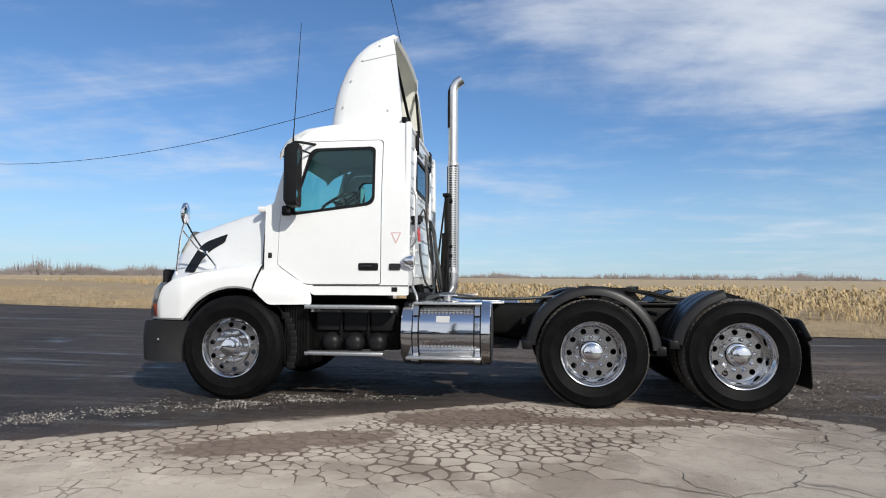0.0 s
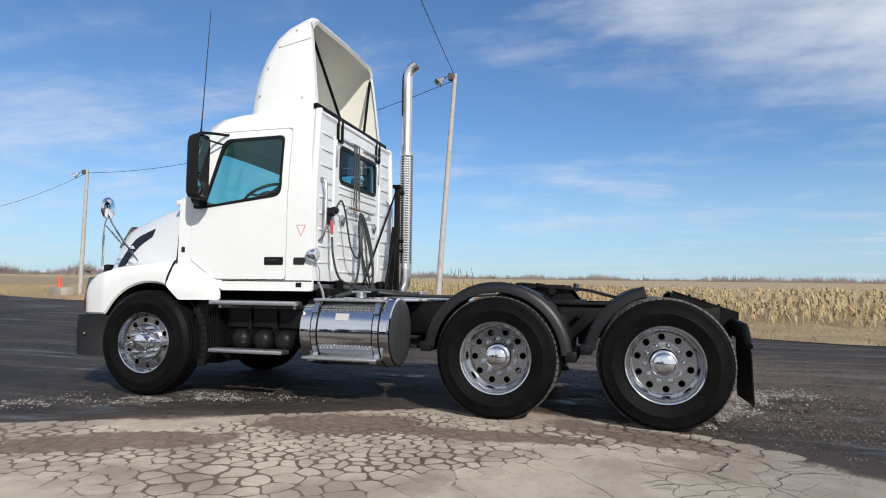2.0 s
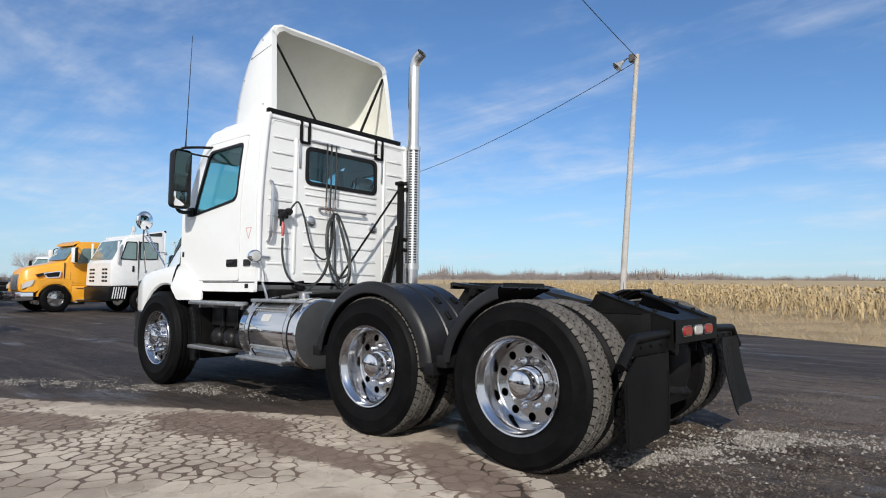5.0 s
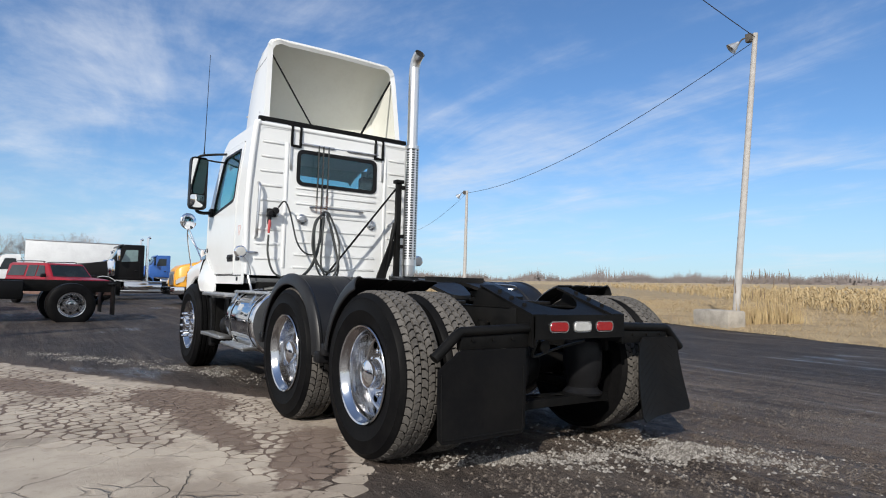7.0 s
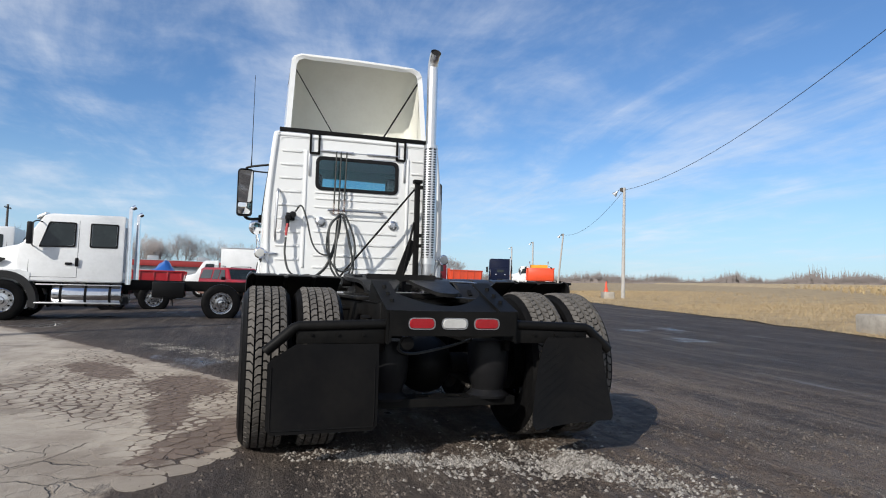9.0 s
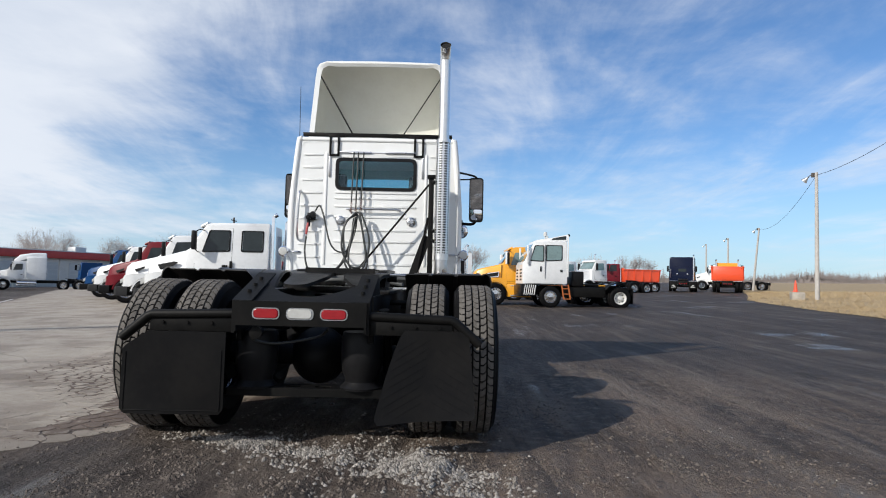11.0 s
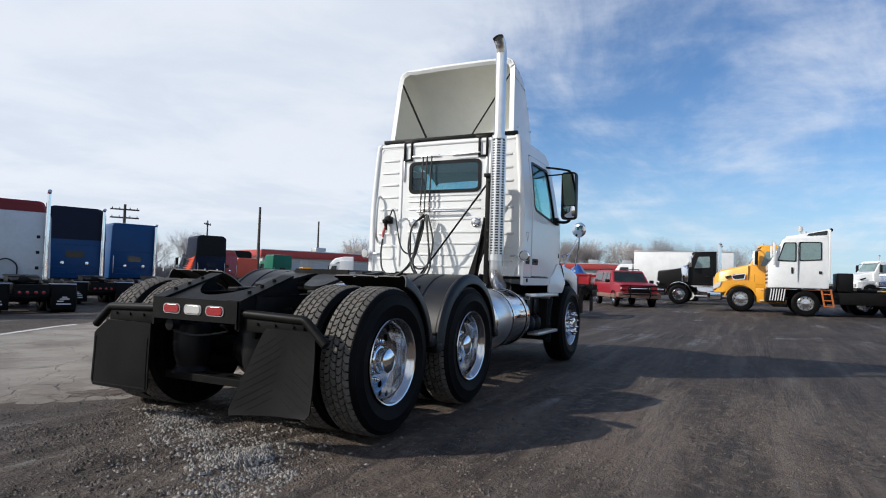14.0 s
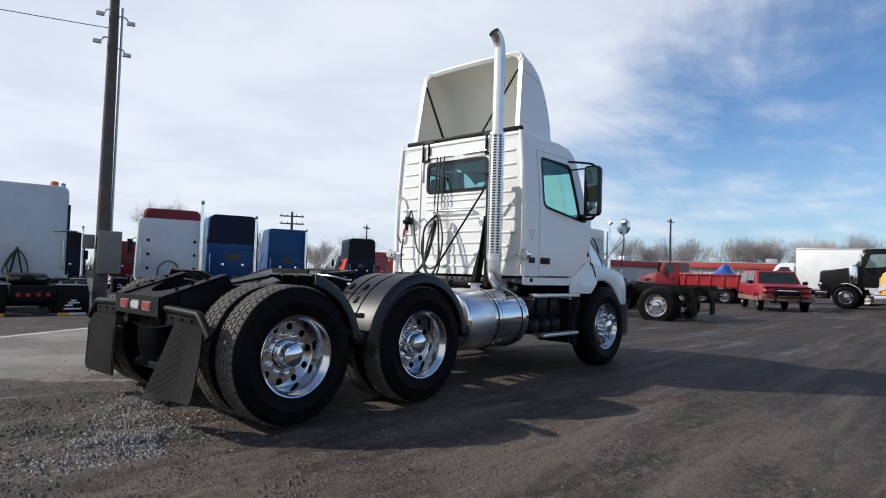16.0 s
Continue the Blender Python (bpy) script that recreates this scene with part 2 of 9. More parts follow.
def smooth_line(points, steps=6):
    """Points of a rounded line through the given ones."""
    p = [Vector(v) for v in points]
    p = [2 * p[0] - p[1], *p, 2 * p[-1] - p[-2]]
    line = []
    for i in range(1, len(p) - 2):
        for k in range(steps):
            t = k / steps
            line.append(0.5 * (2 * p[i] + (p[i + 1] - p[i - 1]) * t + (2 * p[i - 1] - 5 * p[i] + 4 * p[i + 1] - p[i + 2]) * t * t
                               + (3 * p[i] - p[i - 1] - 3 * p[i + 1] + p[i + 2]) * t ** 3))
    return line + [p[-2]]


def tube(bm, points, radius, n=10, steps=6, caps=True):
    """A round bar along a rounded line; radius may be a list, one for each given point."""
    line = smooth_line(points, steps) if steps > 1 else [Vector(v) for v in points]
    radii = radius if isinstance(radius, (list, tuple)) else None
    side, loops = None, []
    for i, p in enumerate(line):
        d = (line[min(i + 1, len(line) - 1)] - line[max(i - 1, 0)]).normalized()
        if side is None:
            side = d.orthogonal().normalized()
        side = (side - d * side.dot(d)).normalized()
        other = d.cross(side)
        if radii:
            f = i / (len(line) - 1) * (len(radii) - 1)
            k = min(int(f), len(radii) - 2)
            r = radii[k] + (radii[k + 1] - radii[k]) * (f - k)
        else:
            r = radius
        loops.append([p + (side * math.cos(2 * math.pi * j / n) + other * math.sin(2 * math.pi * j / n)) * r for j in range(n)])
    return rings(bm, loops, True, caps)


def lathe(bm, profile, at=(0, 0, 0), axis="Y", n=48):
    """Revolves (radius, height) about an axis through at."""
    loops = []
    for r, h in profile:
        ring = []
        for i in range(n):
            c, s = r * math.cos(2 * math.pi * i / n), r * math.sin(2 * math.pi * i / n)
            ring.append(Vector(at) + Vector({"X": (h, c, s), "Y": (c, h, s), "Z": (c, s, h)}[axis]))
        loops.append(ring)
    return rings(bm, loops, True, False)


def rounded(points, r, seg=4):
    """A polygon with its corners rounded; r is one radius or one for each corner."""
    done, n = [], len(points)
    for i, p in enumerate(points):
        p, a, b = Vector(p), Vector(points[i - 1]), Vector(points[(i + 1) % n])
        rad = r[i] if isinstance(r, (list, tuple)) else r
        rad = min(rad, (a - p).length * 0.48, (b - p).length * 0.48)
        if rad <= 0:
            done.append(tuple(p))
            continue
        s, e = p + (a - p).normalized() * rad, p + (b - p).normalized() * rad
        for k in range(seg + 1):
            t = k / seg
            done.append(tuple(s * (1 - t) ** 2 + p * 2 * t * (1 - t) + e * t * t))
    return done


def circle(u, v, r, n=16):
    return [(u + r * math.cos(2 * math.pi * i / n), v + r * math.sin(2 * math.pi * i / n)) for i in range(n)]


def plate(bm, loops, to3, thick, fine=0.0):
    """A sheet with holes: loops of (u, v), the outline first, put into space by to3(u, v, w), w from 0 to thick."""
    t = bmesh.new()
    edges = []
    for loop in loops:
        vs = [t.verts.new((u, v, 0)) for u, v in loop]
        edges += [t.edges.new((vs[i], vs[(i + 1) % len(vs)])) for i in range(len(vs))]
    bmesh.ops.triangle_fill(t, use_beauty=True, use_dissolve=False, edges=edges, normal=(0, 0, 1))
    if fine:
        lo = min(v.co.y for v in t.verts)
        hi = max(v.co.y for v in t.verts)
        z = lo + fine
        while z < hi - 1e-4:
            bmesh.ops.bisect_plane(t, geom=t.verts[:] + t.edges[:] + t.faces[:], plane_co=(0, z, 0), plane_no=(0, 1, 0))
            z += fine
    if thick:
        made = bmesh.ops.extrude_face_region(t, geom=t.faces[:])
        bmesh.ops.translate(t, vec=(0, 0, thick), verts=[v for v in made["geom"] if isinstance(v, bmesh.types.BMVert)])
    for v in t.verts:
        v.co = Vector(to3(*v.co))
    return absorb(bm, t)


# ---- ground ----
def rise(x, y):
    """Height of the ground: level round the truck, rising gently towards the field."""
    s = min(1.0, max(0.0, (math.hypot(x - 2.5, y) - 6.0) / 10.0))
    return (-0.005 * x + 0.02 * y) * s * s * (3 - 2 * s)


def edge_gap(x, y):
    """Metres from the strip of concrete, below 0 on it."""
    return max(y - (0.57 * x - 2.62), y - (-0.62 * x + 1.60), 0.55 * x - 8.75 - y)


HEAPS = [(5.90, 0.72, 0.42, 0.032), (5.45, -0.28, 0.30, 0.022), (6.35, -0.45, 0.40, 0.015), (6.7, 1.3, 0.55, 0.018)]


def relief(x, y):
    """Lumps, tyre furrows and low heaps of the loose ground round the truck; level on the concrete and far away."""
    fade = min(1.0, max(0.0, (edge_gap(x, y) - 0.25) / 0.5)) * min(1.0, max(0.0, (6.8 - math.hypot(x - 5.0, (y - 1.2) * 1.05)) / 1.5))
    if fade <= 0:
        return 0.0
    u, v = 0.987 * x - 0.16 * y, 0.16 * x + 0.987 * y
    lumps = noise.noise((x * 1.4, y * 1.4, 3.0)) * 0.009 + noise.noise((x * 5.5, y * 5.5, 8.0)) * 0.008 + noise.noise((x * 13, y * 13, 1.0)) * 0.005
    furrow = noise.noise((u * 0.35, v * 3.2, 5.0)) * 0.018 + abs(noise.noise((u * 0.9, v * 7.0, 2.0))) * 0.020
    heap = sum(h * math.exp(-((x - a) ** 2 + (y - b) ** 2) / (r * r)) for a, b, r, h in HEAPS)
    churned = 1.0 + 1.1 * math.exp(-((x - 6.6) ** 2 + (y - 0.6) ** 2) / 3.2)
    return fade * churned * (lumps + furrow - 0.014) + heap * min(1.0, max(0.0, edge_gap(x, y) / 0.3))


EDGE = [(-400, 190), (-60, 34.0), (-33, 21.8), (-23, 16.8), (-14, 14.4), (-9, 13.4), (-4.5, 12.5), (0, 11.7), (3.2, 11.1), (5.4, 10.2), (8, 8.5), (10.8, 7.4),
        (20, 4.2), (60, -8), (400, -120)]


def field_edge(x):
    for (x0, y0), (x1, y1) in zip(EDGE, EDGE[1:]):
        if x <= x1:
            return y0 + (y1 - y0) * (x - x0) / (x1 - x0)
    return EDGE[-1][1]


# where the old concrete is crazed into loose plates: x, y, reach along and across, cell size
CRAZE = [(2.60, -1.70, 0.95, 0.62, 0.100), (2.35, -2.45, 1.15, 0.62, 0.112), (1.30, -2.90, 1.05, 0.50, 0.125), (0.10, -2.95, 1.10, 0.45, 0.13), (2.3, -3.20, 0.8, 0.35, 0.18), (3.5, -2.35, 0.5, 0.28, 0.14), (4.30, -1.50, 0.60, 0.34, 0.14), (4.95, -1.62, 0.60, 0.22, 0.15)]


def crazed(x, y):
    """0 on sound concrete, up to 1 where it is broken into plates, with the size of the plates there."""
    best, size = 0.0, 0.28
    for cx, cy, rx, ry, cell in CRAZE:
        u, v = x - cx, y - cy - 0.25 * (x - cx)
        f = 1.35 - math.hypot(u / rx, v / ry) + 0.55 * noise.noise((x * 1.1, y * 1.1, 7.0))
        if f > best:
            best, size = f, cell
    inside = -max(y - (0.57 * x - 2.62), y - (-0.62 * x + 1.78)) - 0.02
    return max(0.0, min(1.0, best * 1.6)) * max(0.0, min(1.0, inside / 0.12)), size


class Paving:
    """The node sockets that lot and plates have in common: the bare concrete colour and its grain."""

    def __init__(self, g):
        self.at = at = g.n("TexCoord").outputs["Object"]
        ax = g.n("SeparateXYZ")
        g.put(ax.inputs[0], at)
        x, y = ax.outputs[0], ax.outputs[1]
        wob = g.math("MULTIPLY", g.math("SUBTRACT", g.noise(at, 0.9, 6.0, 0.6), 0.5), 0.9)
        wob2 = g.math("MULTIPLY", g.math("SUBTRACT", g.noise(at, 5.0, 5.0, 0.65), 0.5), 0.35)
        # the strip of old concrete: two edges and a far side
        north = g.math("SUBTRACT", y, g.math("ADD", g.math("MULTIPLY", x, 0.57), -2.62))
        east = g.math("SUBTRACT", y, g.math("ADD", g.math("MULTIPLY", x, -0.62), 1.60))
        south = g.math("SUBTRACT", g.math("ADD", g.math("MULTIPLY", x, 0.55), -8.75), y)
        self.rim = g.math("ADD", g.math("MAXIMUM", g.math("MAXIMUM", north, east), south), g.math("ADD", wob, wob2))
        self.grain = g.noise(at, 70.0, 5.0, 0.7)
        self.blot = g.noise(at, 1.7, 6.0, 0.62)
        pit = g.noise(at, 16.0, 6.0, 0.68)
        drag = g.n("Mapping")
        g.put(drag.inputs[0], at)
        drag.inputs["Rotation"].default_value = (0, 0, radians(-29))
        drag.inputs["Scale"].default_value = (0.5, 5.0, 1.0)
        scuff = g.noise(drag.outputs[0], 2.2, 6.0, 0.62)
        pale = g.mix(g.step(self.blot, 0.35, 0.72), (0.410, 0.362, 0.303), (0.315, 0.274, 0.227))
        pale = g.mix(g.math("MULTIPLY", self.grain, 0.40), pale, (0.44, 0.395, 0.338))
        pale = g.mix(g.step(pit, 0.54, 0.68, 0.0, 0.45), pale, (0.240, 0.205, 0.168))
        pale = g.mix(g.step(scuff, 0.56, 0.76, 0.0, 0.30), pale, (0.215, 0.188, 0.160))
        chip = g.noise(drag.outputs[0], 9.0, 3.0, 0.6)
        pale = g.mix(g.step(chip, 0.70, 0.74, 0.0, 0.65), pale, (0.085, 0.075, 0.066))
        pale = g.mix(g.math("MULTIPLY", g.step(g.math("ADD", self.rim, wob2), -0.5, 0.06), 0.40), pale, (0.190, 0.156, 0.128))
        stain = g.noise(at, 0.75, 7.0, 0.66, 0.4)
        pale = g.mix(g.step(stain, 0.46, 0.62, 0.0, 0.58), pale, (0.190, 0.153, 0.124))
        # thin brown mud washed over the broken places
        film = None
        for cx, cy, turn, rx, ry in ((2.45, -1.75, 14, 0.75, 0.42), (3.60, -1.78, 3, 0.95, 0.20), (4.60, -1.42, -24, 0.85, 0.26), (1.2, -2.75, 25, 1.0, 0.3)):
            spot = g.n("Mapping")
            g.put(spot.inputs[0], at)
            spot.vector_type = "TEXTURE"
            spot.inputs["Location"].default_value = (cx, cy, 0)
            spot.inputs["Rotation"].default_value = (0, 0, radians(turn))
            spot.inputs["Scale"].default_value = (rx, ry, 1.0)
            far = g.n("VectorMath", operation="LENGTH")
            g.put(far.inputs[0], spot.outputs[0])
            near = g.step(far.outputs["Value"], 1.35, 0.25)
            film = near if film is None else g.math("MAXIMUM", film, near)
        ragged = g.math("ADD", g.math("MULTIPLY", g.noise(at, 3.4, 7.0, 0.66), 0.75), g.math("MULTIPLY", g.noise(at, 22.0, 4.0, 0.6), 0.25))
        self.film = g.math("MULTIPLY", g.step(g.math("ADD", ragged, g.math("MULTIPLY", film, 0.36)), 0.60, 0.70), 0.90)
        self.mud = g.mix(self.grain, (0.118, 0.086, 0.070), (0.165, 0.126, 0.104))
        self.pale = g.mix(self.film, pale, self.mud)


def plate_material():
    m = bpy.data.materials.new("broken_concrete")
    m.use_nodes = True
    g = Nodes(m.node_tree)
    pv = Paving(g)
    p = g.n("BsdfPrincipled")
    shade = g.n("HueSaturation")
    g.put(shade.inputs["Color"], pv.pale)
    g.put(shade.inputs["Value"], g.math("ADD", 0.80, g.math("MULTIPLY", g.math("FRACT", g.math("ADD", g.n("NewGeometry").outputs["Random Per Island"], g.n("ObjectInfo").outputs["Random"])), 0.26)))
    g.put(p.inputs["Base Color"], shade.outputs[0])
    p.inputs["Roughness"].default_value = 0.70
    p.inputs["Diffuse Roughness"].default_value = 0.7
    p.inputs["Specular IOR Level"].default_value = 0.17
    b = g.n("Bump")
    b.inputs["Distance"].default_value = 0.006
    g.put(b.inputs["Height"], pv.grain)
    g.put(p.inputs["Normal"], b.outputs[0])
    g.put(g.n("OutputMaterial").inputs[0], p.outputs[0])
    return m


def lot_material():
    m = bpy.data.materials.new("wet_asphalt_and_cracked_concrete")
    m.use_nodes = True
    g = Nodes(m.node_tree)
    pv = Paving(g)
    at, rim, grain, blot = pv.at, pv.rim, pv.grain, pv.blot
    slab = g.step(rim, 0.10, -0.12)
    # a few long cracks in the sound concrete
    warp = g.n("TexNoise")
    g.put(warp.inputs["Vector"], at)
    warp.inputs["Scale"].default_value = 3.0
    warp.inputs["Detail"].default_value = 4.0
    bent = g.vec("ADD", at, g.vec("MULTIPLY", g.vec("SUBTRACT", warp.outputs["Color"], (0.5, 0.5, 0.5)), (0.30, 0.30, 0.0)))
    large = g.voronoi(bent, 1.1, rand=1.0)
    fine = g.voronoi(bent, 3.6, rand=1.0)
    patchy = g.noise(at, 0.5, 3.0, 0.5)
    crack = g.math("MAXIMUM", g.math("MULTIPLY", g.step(large, 0.010, 0.002), g.step(patchy, 0.40, 0.55)), g.math("MULTIPLY", g.step(fine, 0.022, 0.004, 0.0, 0.7), g.step(patchy, 0.50, 0.64)))
    pale = g.mix(g.math("MULTIPLY", crack, 0.32), pv.pale, (0.052, 0.042, 0.034))
    under = g.n("Attribute")
    under.attribute_name = "broken"
    pale = g.mix(under.outputs["Fac"], pale, g.mix(g.math("MULTIPLY", g.step(blot, 0.40, 0.68), 0.55), pv.mud, (0.082, 0.060, 0.050)))
    # dark lot: fine stone, mud, damp patches
    stones = g.voronoi(at, 42.0, "F1")
    clods = g.noise(at, 9.0, 8.0, 0.74)
    mud = g.noise(at, 0.55, 6.0, 0.62, 0.3)
    tracks = g.n("Mapping")
    g.put(tracks.inputs[0], at)
    tracks.inputs["Rotation"].default_value = (0, 0, radians(9))
    tracks.inputs["Scale"].default_value = (0.15, 1.6, 1.0)
    ruts = g.noise(tracks.outputs[0], 1.6, 7.0, 0.62, 0.4)
    # the prints of tyre blocks in two wheel tracks
    print_ = None
    for cx, cy, turn in ((3.7, 3.25, 14), (4.6, 4.6, 27)):
        lane = g.n("Mapping")
        g.put(lane.inputs[0], bent)
        lane.vector_type = "TEXTURE"
        lane.inputs["Location"].default_value = (cx, cy, 0)
        lane.inputs["Rotation"].default_value = (0, 0, radians(turn))
        line = g.n("SeparateXYZ")
        g.put(line.inputs[0], lane.outputs[0])
        u, v = line.outputs[0], line.outputs[1]
        block = g.math("MULTIPLY", g.step(g.math("SINE", g.math("ADD", g.math("MULTIPLY", u, 62.0), g.math("MULTIPLY", g.math("ABSOLUTE", v), 40.0))), -0.1, 0.5), g.step(g.math("SINE", g.math("MULTIPLY", v, 70.0)), -0.5, 0.1))
        inside = g.math("MULTIPLY", g.step(g.math("ABSOLUTE", v), 0.19, 0.15), g.step(g.noise(at, 1.0, 3.0, 0.5), 0.44, 0.56))
        mark = g.math("MULTIPLY", block, inside)
        print_ = mark if print_ is None else g.math("MAXIMUM", print_, mark)
    # dusty brown ground on the field side and behind the truck, darker asphalt elsewhere
    spot = g.n("Mapping")
    g.put(spot.inputs[0], at)
    spot.vector_type = "TEXTURE"
    spot.inputs["Location"].default_value = (5.2, 2.6, 0)
    spot.inputs["Scale"].default_value = (4.6, 2.8, 1.0)
    far = g.n("VectorMath", operation="LENGTH")
    g.put(far.inputs[0], spot.outputs[0])
    dust = g.step(g.math("ADD", far.outputs["Value"], g.math("MULTIPLY", g.math("SUBTRACT", mud, 0.5), 1.4)), 1.25, 0.55)
    asphalt = g.mix(g.step(mud, 0.36, 0.66), (0.035, 0.029, 0.0265), (0.068, 0.055, 0.047))
    earth = g.mix(g.step(mud, 0.36, 0.62), (0.069, 0.053, 0.042), (0.152, 0.118, 0.093))
    dark = g.mix(dust, asphalt, earth)
    fine_ruts = g.noise(tracks.outputs[0], 5.5, 6.0, 0.62, 0.5)
    dark = g.mix(g.math("MULTIPLY", g.step(ruts, 0.50, 0.34), 0.65), dark, (0.028, 0.024, 0.022))
    dark = g.mix(g.math("MULTIPLY", g.step(fine_ruts, 0.47, 0.36), 0.55), dark, (0.030, 0.026, 0.023))
    dark = g.mix(g.math("MULTIPLY", g.step(fine_ruts, 0.54, 0.68), 0.30), dark, (0.165, 0.140, 0.116))
    lift = g.math("ADD", 0.40, g.math("MULTIPLY", dust, 0.45))
    dark = g.mix(g.math("MULTIPLY", g.step(ruts, 0.48, 0.68), lift), dark, (0.185, 0.156, 0.128))
    dark = g.mix(g.math("MULTIPLY", g.step(clods, 0.50, 0.66), lift), dark, (0.175, 0.146, 0.120))
    dark = g.mix(g.step(clods, 0.46, 0.32, 0.0, 0.60), dark, (0.026, 0.021, 0.018))
    dark = g.mix(g.math("MULTIPLY", print_, 0.55), dark, (0.040, 0.034, 0.029))
    dark = g.mix(g.step(stones, 0.34, 0.10, 0.0, 0.30), dark, (0.170, 0.155, 0.137))
    verge = g.step(g.math("ADD", rim, g.math("MULTIPLY", g.math("SUBTRACT", clods, 0.5), 0.8)), 0.75, 0.05)
    dark = g.mix(g.math("MULTIPLY", verge, 0.75), dark, g.mix(clods, (0.075, 0.056, 0.045), (0.125, 0.098, 0.080)))
    tone = g.n("Mix", data_type="RGBA", blend_type="MULTIPLY")
    tone.inputs[0].default_value = 1.0
    g.put(tone.inputs[6], dark)
    tone.inputs[7].default_value = (0.95, 0.915, 0.895, 1.0)
    base = g.mix(slab, tone.outputs[2], pale)
    wet = g.math("MULTIPLY", g.step(g.math("ADD", g.math("MULTIPLY", g.noise(at, 0.4, 5.0, 0.6, 0.6), 0.6), g.math("MULTIPLY", ruts, 0.4)), 0.55, 0.66), g.math("SUBTRACT", 1.0, slab))
    base = g.mix(g.math("MULTIPLY", wet, 0.45), base, (0.040, 0.038, 0.038))
    p = g.n("BsdfPrincipled")
    g.put(p.inputs["Base Color"], base)
    rough = g.math("SUBTRACT", g.math("ADD", 0.58, g.math("MULTIPLY", blot, 0.22)), g.math("MULTIPLY", wet, 0.48))
    g.put(p.inputs["Roughness"], rough)
    g.put(p.inputs["Diffuse Roughness"], g.math("MULTIPLY", slab, 0.7))
    g.put(p.inputs["Specular IOR Level"], g.math("ADD", g.math("SUBTRACT", 0.24, g.math("MULTIPLY", slab, 0.07)), g.math("MULTIPLY", wet, 0.14)))
    b = g.n("Bump")
    b.inputs["Strength"].default_value = 1.0
    b.inputs["Distance"].default_value = 0.05
    loose = g.math("SUBTRACT", 1.0, slab)
    relief = g.math("ADD", g.math("MULTIPLY", g.math("SUBTRACT", 1.0, stones), 0.16), g.math("ADD", g.math("MULTIPLY", ruts, 0.9), g.math("MULTIPLY", g.noise(tracks.outputs[0], 5.5, 6.0, 0.62, 0.5), 0.7)))
    relief = g.math("ADD", relief, g.math("SUBTRACT", g.math("MULTIPLY", clods, 1.05), g.math("MULTIPLY", print_, 0.32)))
    relief = g.math("MULTIPLY", relief, g.math("ADD", 0.12, g.math("MULTIPLY", loose, 0.88)))
    relief = g.math("ADD", relief, g.math("MULTIPLY", grain, 0.16))
    relief = g.math("SUBTRACT", relief, g.math("MULTIPLY", g.math("MULTIPLY", crack, slab), 0.4))
    g.put(b.inputs["Height"], relief)
    g.put(p.inputs["Normal"], b.outputs[0])
    g.put(g.n("OutputMaterial").inputs[0], p.outputs[0])
    return m


def sheet(name, material, label):
    """The wide sheet of ground, finer round the truck."""
    far = sorted({k * v for k in (1, -1) for v in (12, 14, 16, 19, 22, 26, 31, 38, 48, 62, 85, 120, 180, 280, 450, 800, 1500)})
    xs = sorted([v for v in far if v < -3 or v > 11.6] + [-3.0 + 0.045 * k for k in range(320)])
    ys = sorted([v for v in far if v < -6.1 or v > 8.2] + [-10.0, -8.0, -6.0, -5.0, -4.5] + [-4.2 + 0.045 * k for k in range(275)])
    flags, verts = [], []
    for x in xs:
        for y in ys:
            near = -3.0 <= x <= 11.4 and -4.2 <= y <= 8.2
            verts.append((x, y, rise(x, y) + (relief(x, y) if near else 0.0)))
            flags.append(1.0 if near and -2.0 < x < 5.9 and y < 0.3 and crazed(x, y)[0] > 0.28 else 0.0)
    n = len(ys)
    faces = [(i * n + j, (i + 1) * n + j, (i + 1) * n + j + 1, i * n + j + 1) for i in range(len(xs) - 1) for j in range(n - 1)]
    me = bpy.data.meshes.new(name)
    me.from_pydata(verts, [], faces)
    me.polygons.foreach_set("use_smooth", [True] * len(me.polygons))
    me.materials.append(material)
    me.attributes.new("broken", "FLOAT", "POINT").data.foreach_set("value", flags)
    return tagged(new(name, me), label, "ground", kind="structure")


LOT = lot_material()
GROUND = sheet("ground", LOT, "dark damp asphalt lot with a strip of cracked pale concrete")

STRAW_SOIL = pbr("straw_litter", (0.37, 0.28, 0.160), 0.95, 0.0, (0.22, 0.16, 0.09), 0.9, 0.9, 0.03, 14.0)


def field_sheet():
    bm = bmesh.new()
    xs = [-400, -250, -150, -100, -70] + [v for v in range(-56, 61, 1)] + [80, 120, 200, 400]
    steps = [0, 0.5, 1.5, 3, 6, 10, 16, 25, 40, 70, 120, 220, 420, 800]
    rows = []
    for x in xs:
        e = field_edge(x) + 0.35 * noise.noise((x * 0.6, 3.0, 0.0)) + 0.2 * noise.noise((x * 2.3, 9.0, 0.0))
        rows.append([bm.verts.new((x + 0.25 * s, e + s, rise(x + 0.25 * s, e + s) + (0.015 if s == 0 else 0.05 + 0.04 * noise.noise((x * 0.7, s, 2.0))))) for s in steps])
    for a, b in zip(rows, rows[1:]):
        for i in range(len(steps) - 1):
            bm.faces.new((a[i], b[i], b[i + 1], a[i + 1]))
    return tagged(part("field", bm, STRAW_SOIL, angle=180), "harvested corn field covered in dry yellow straw", "field", kind="structure")


field_sheet()


# ---- the white day-cab tractor ----
truck = thing("tractor_truck", "white day-cab tractor truck with chrome wheels parked on the lot", "truck")


def side_y(z):
    """Half width of the cab at a height."""
    return 1.065 if z < 1.9 else 1.065 - 0.095 * ((z - 1.9) / 0.85) ** 1.3


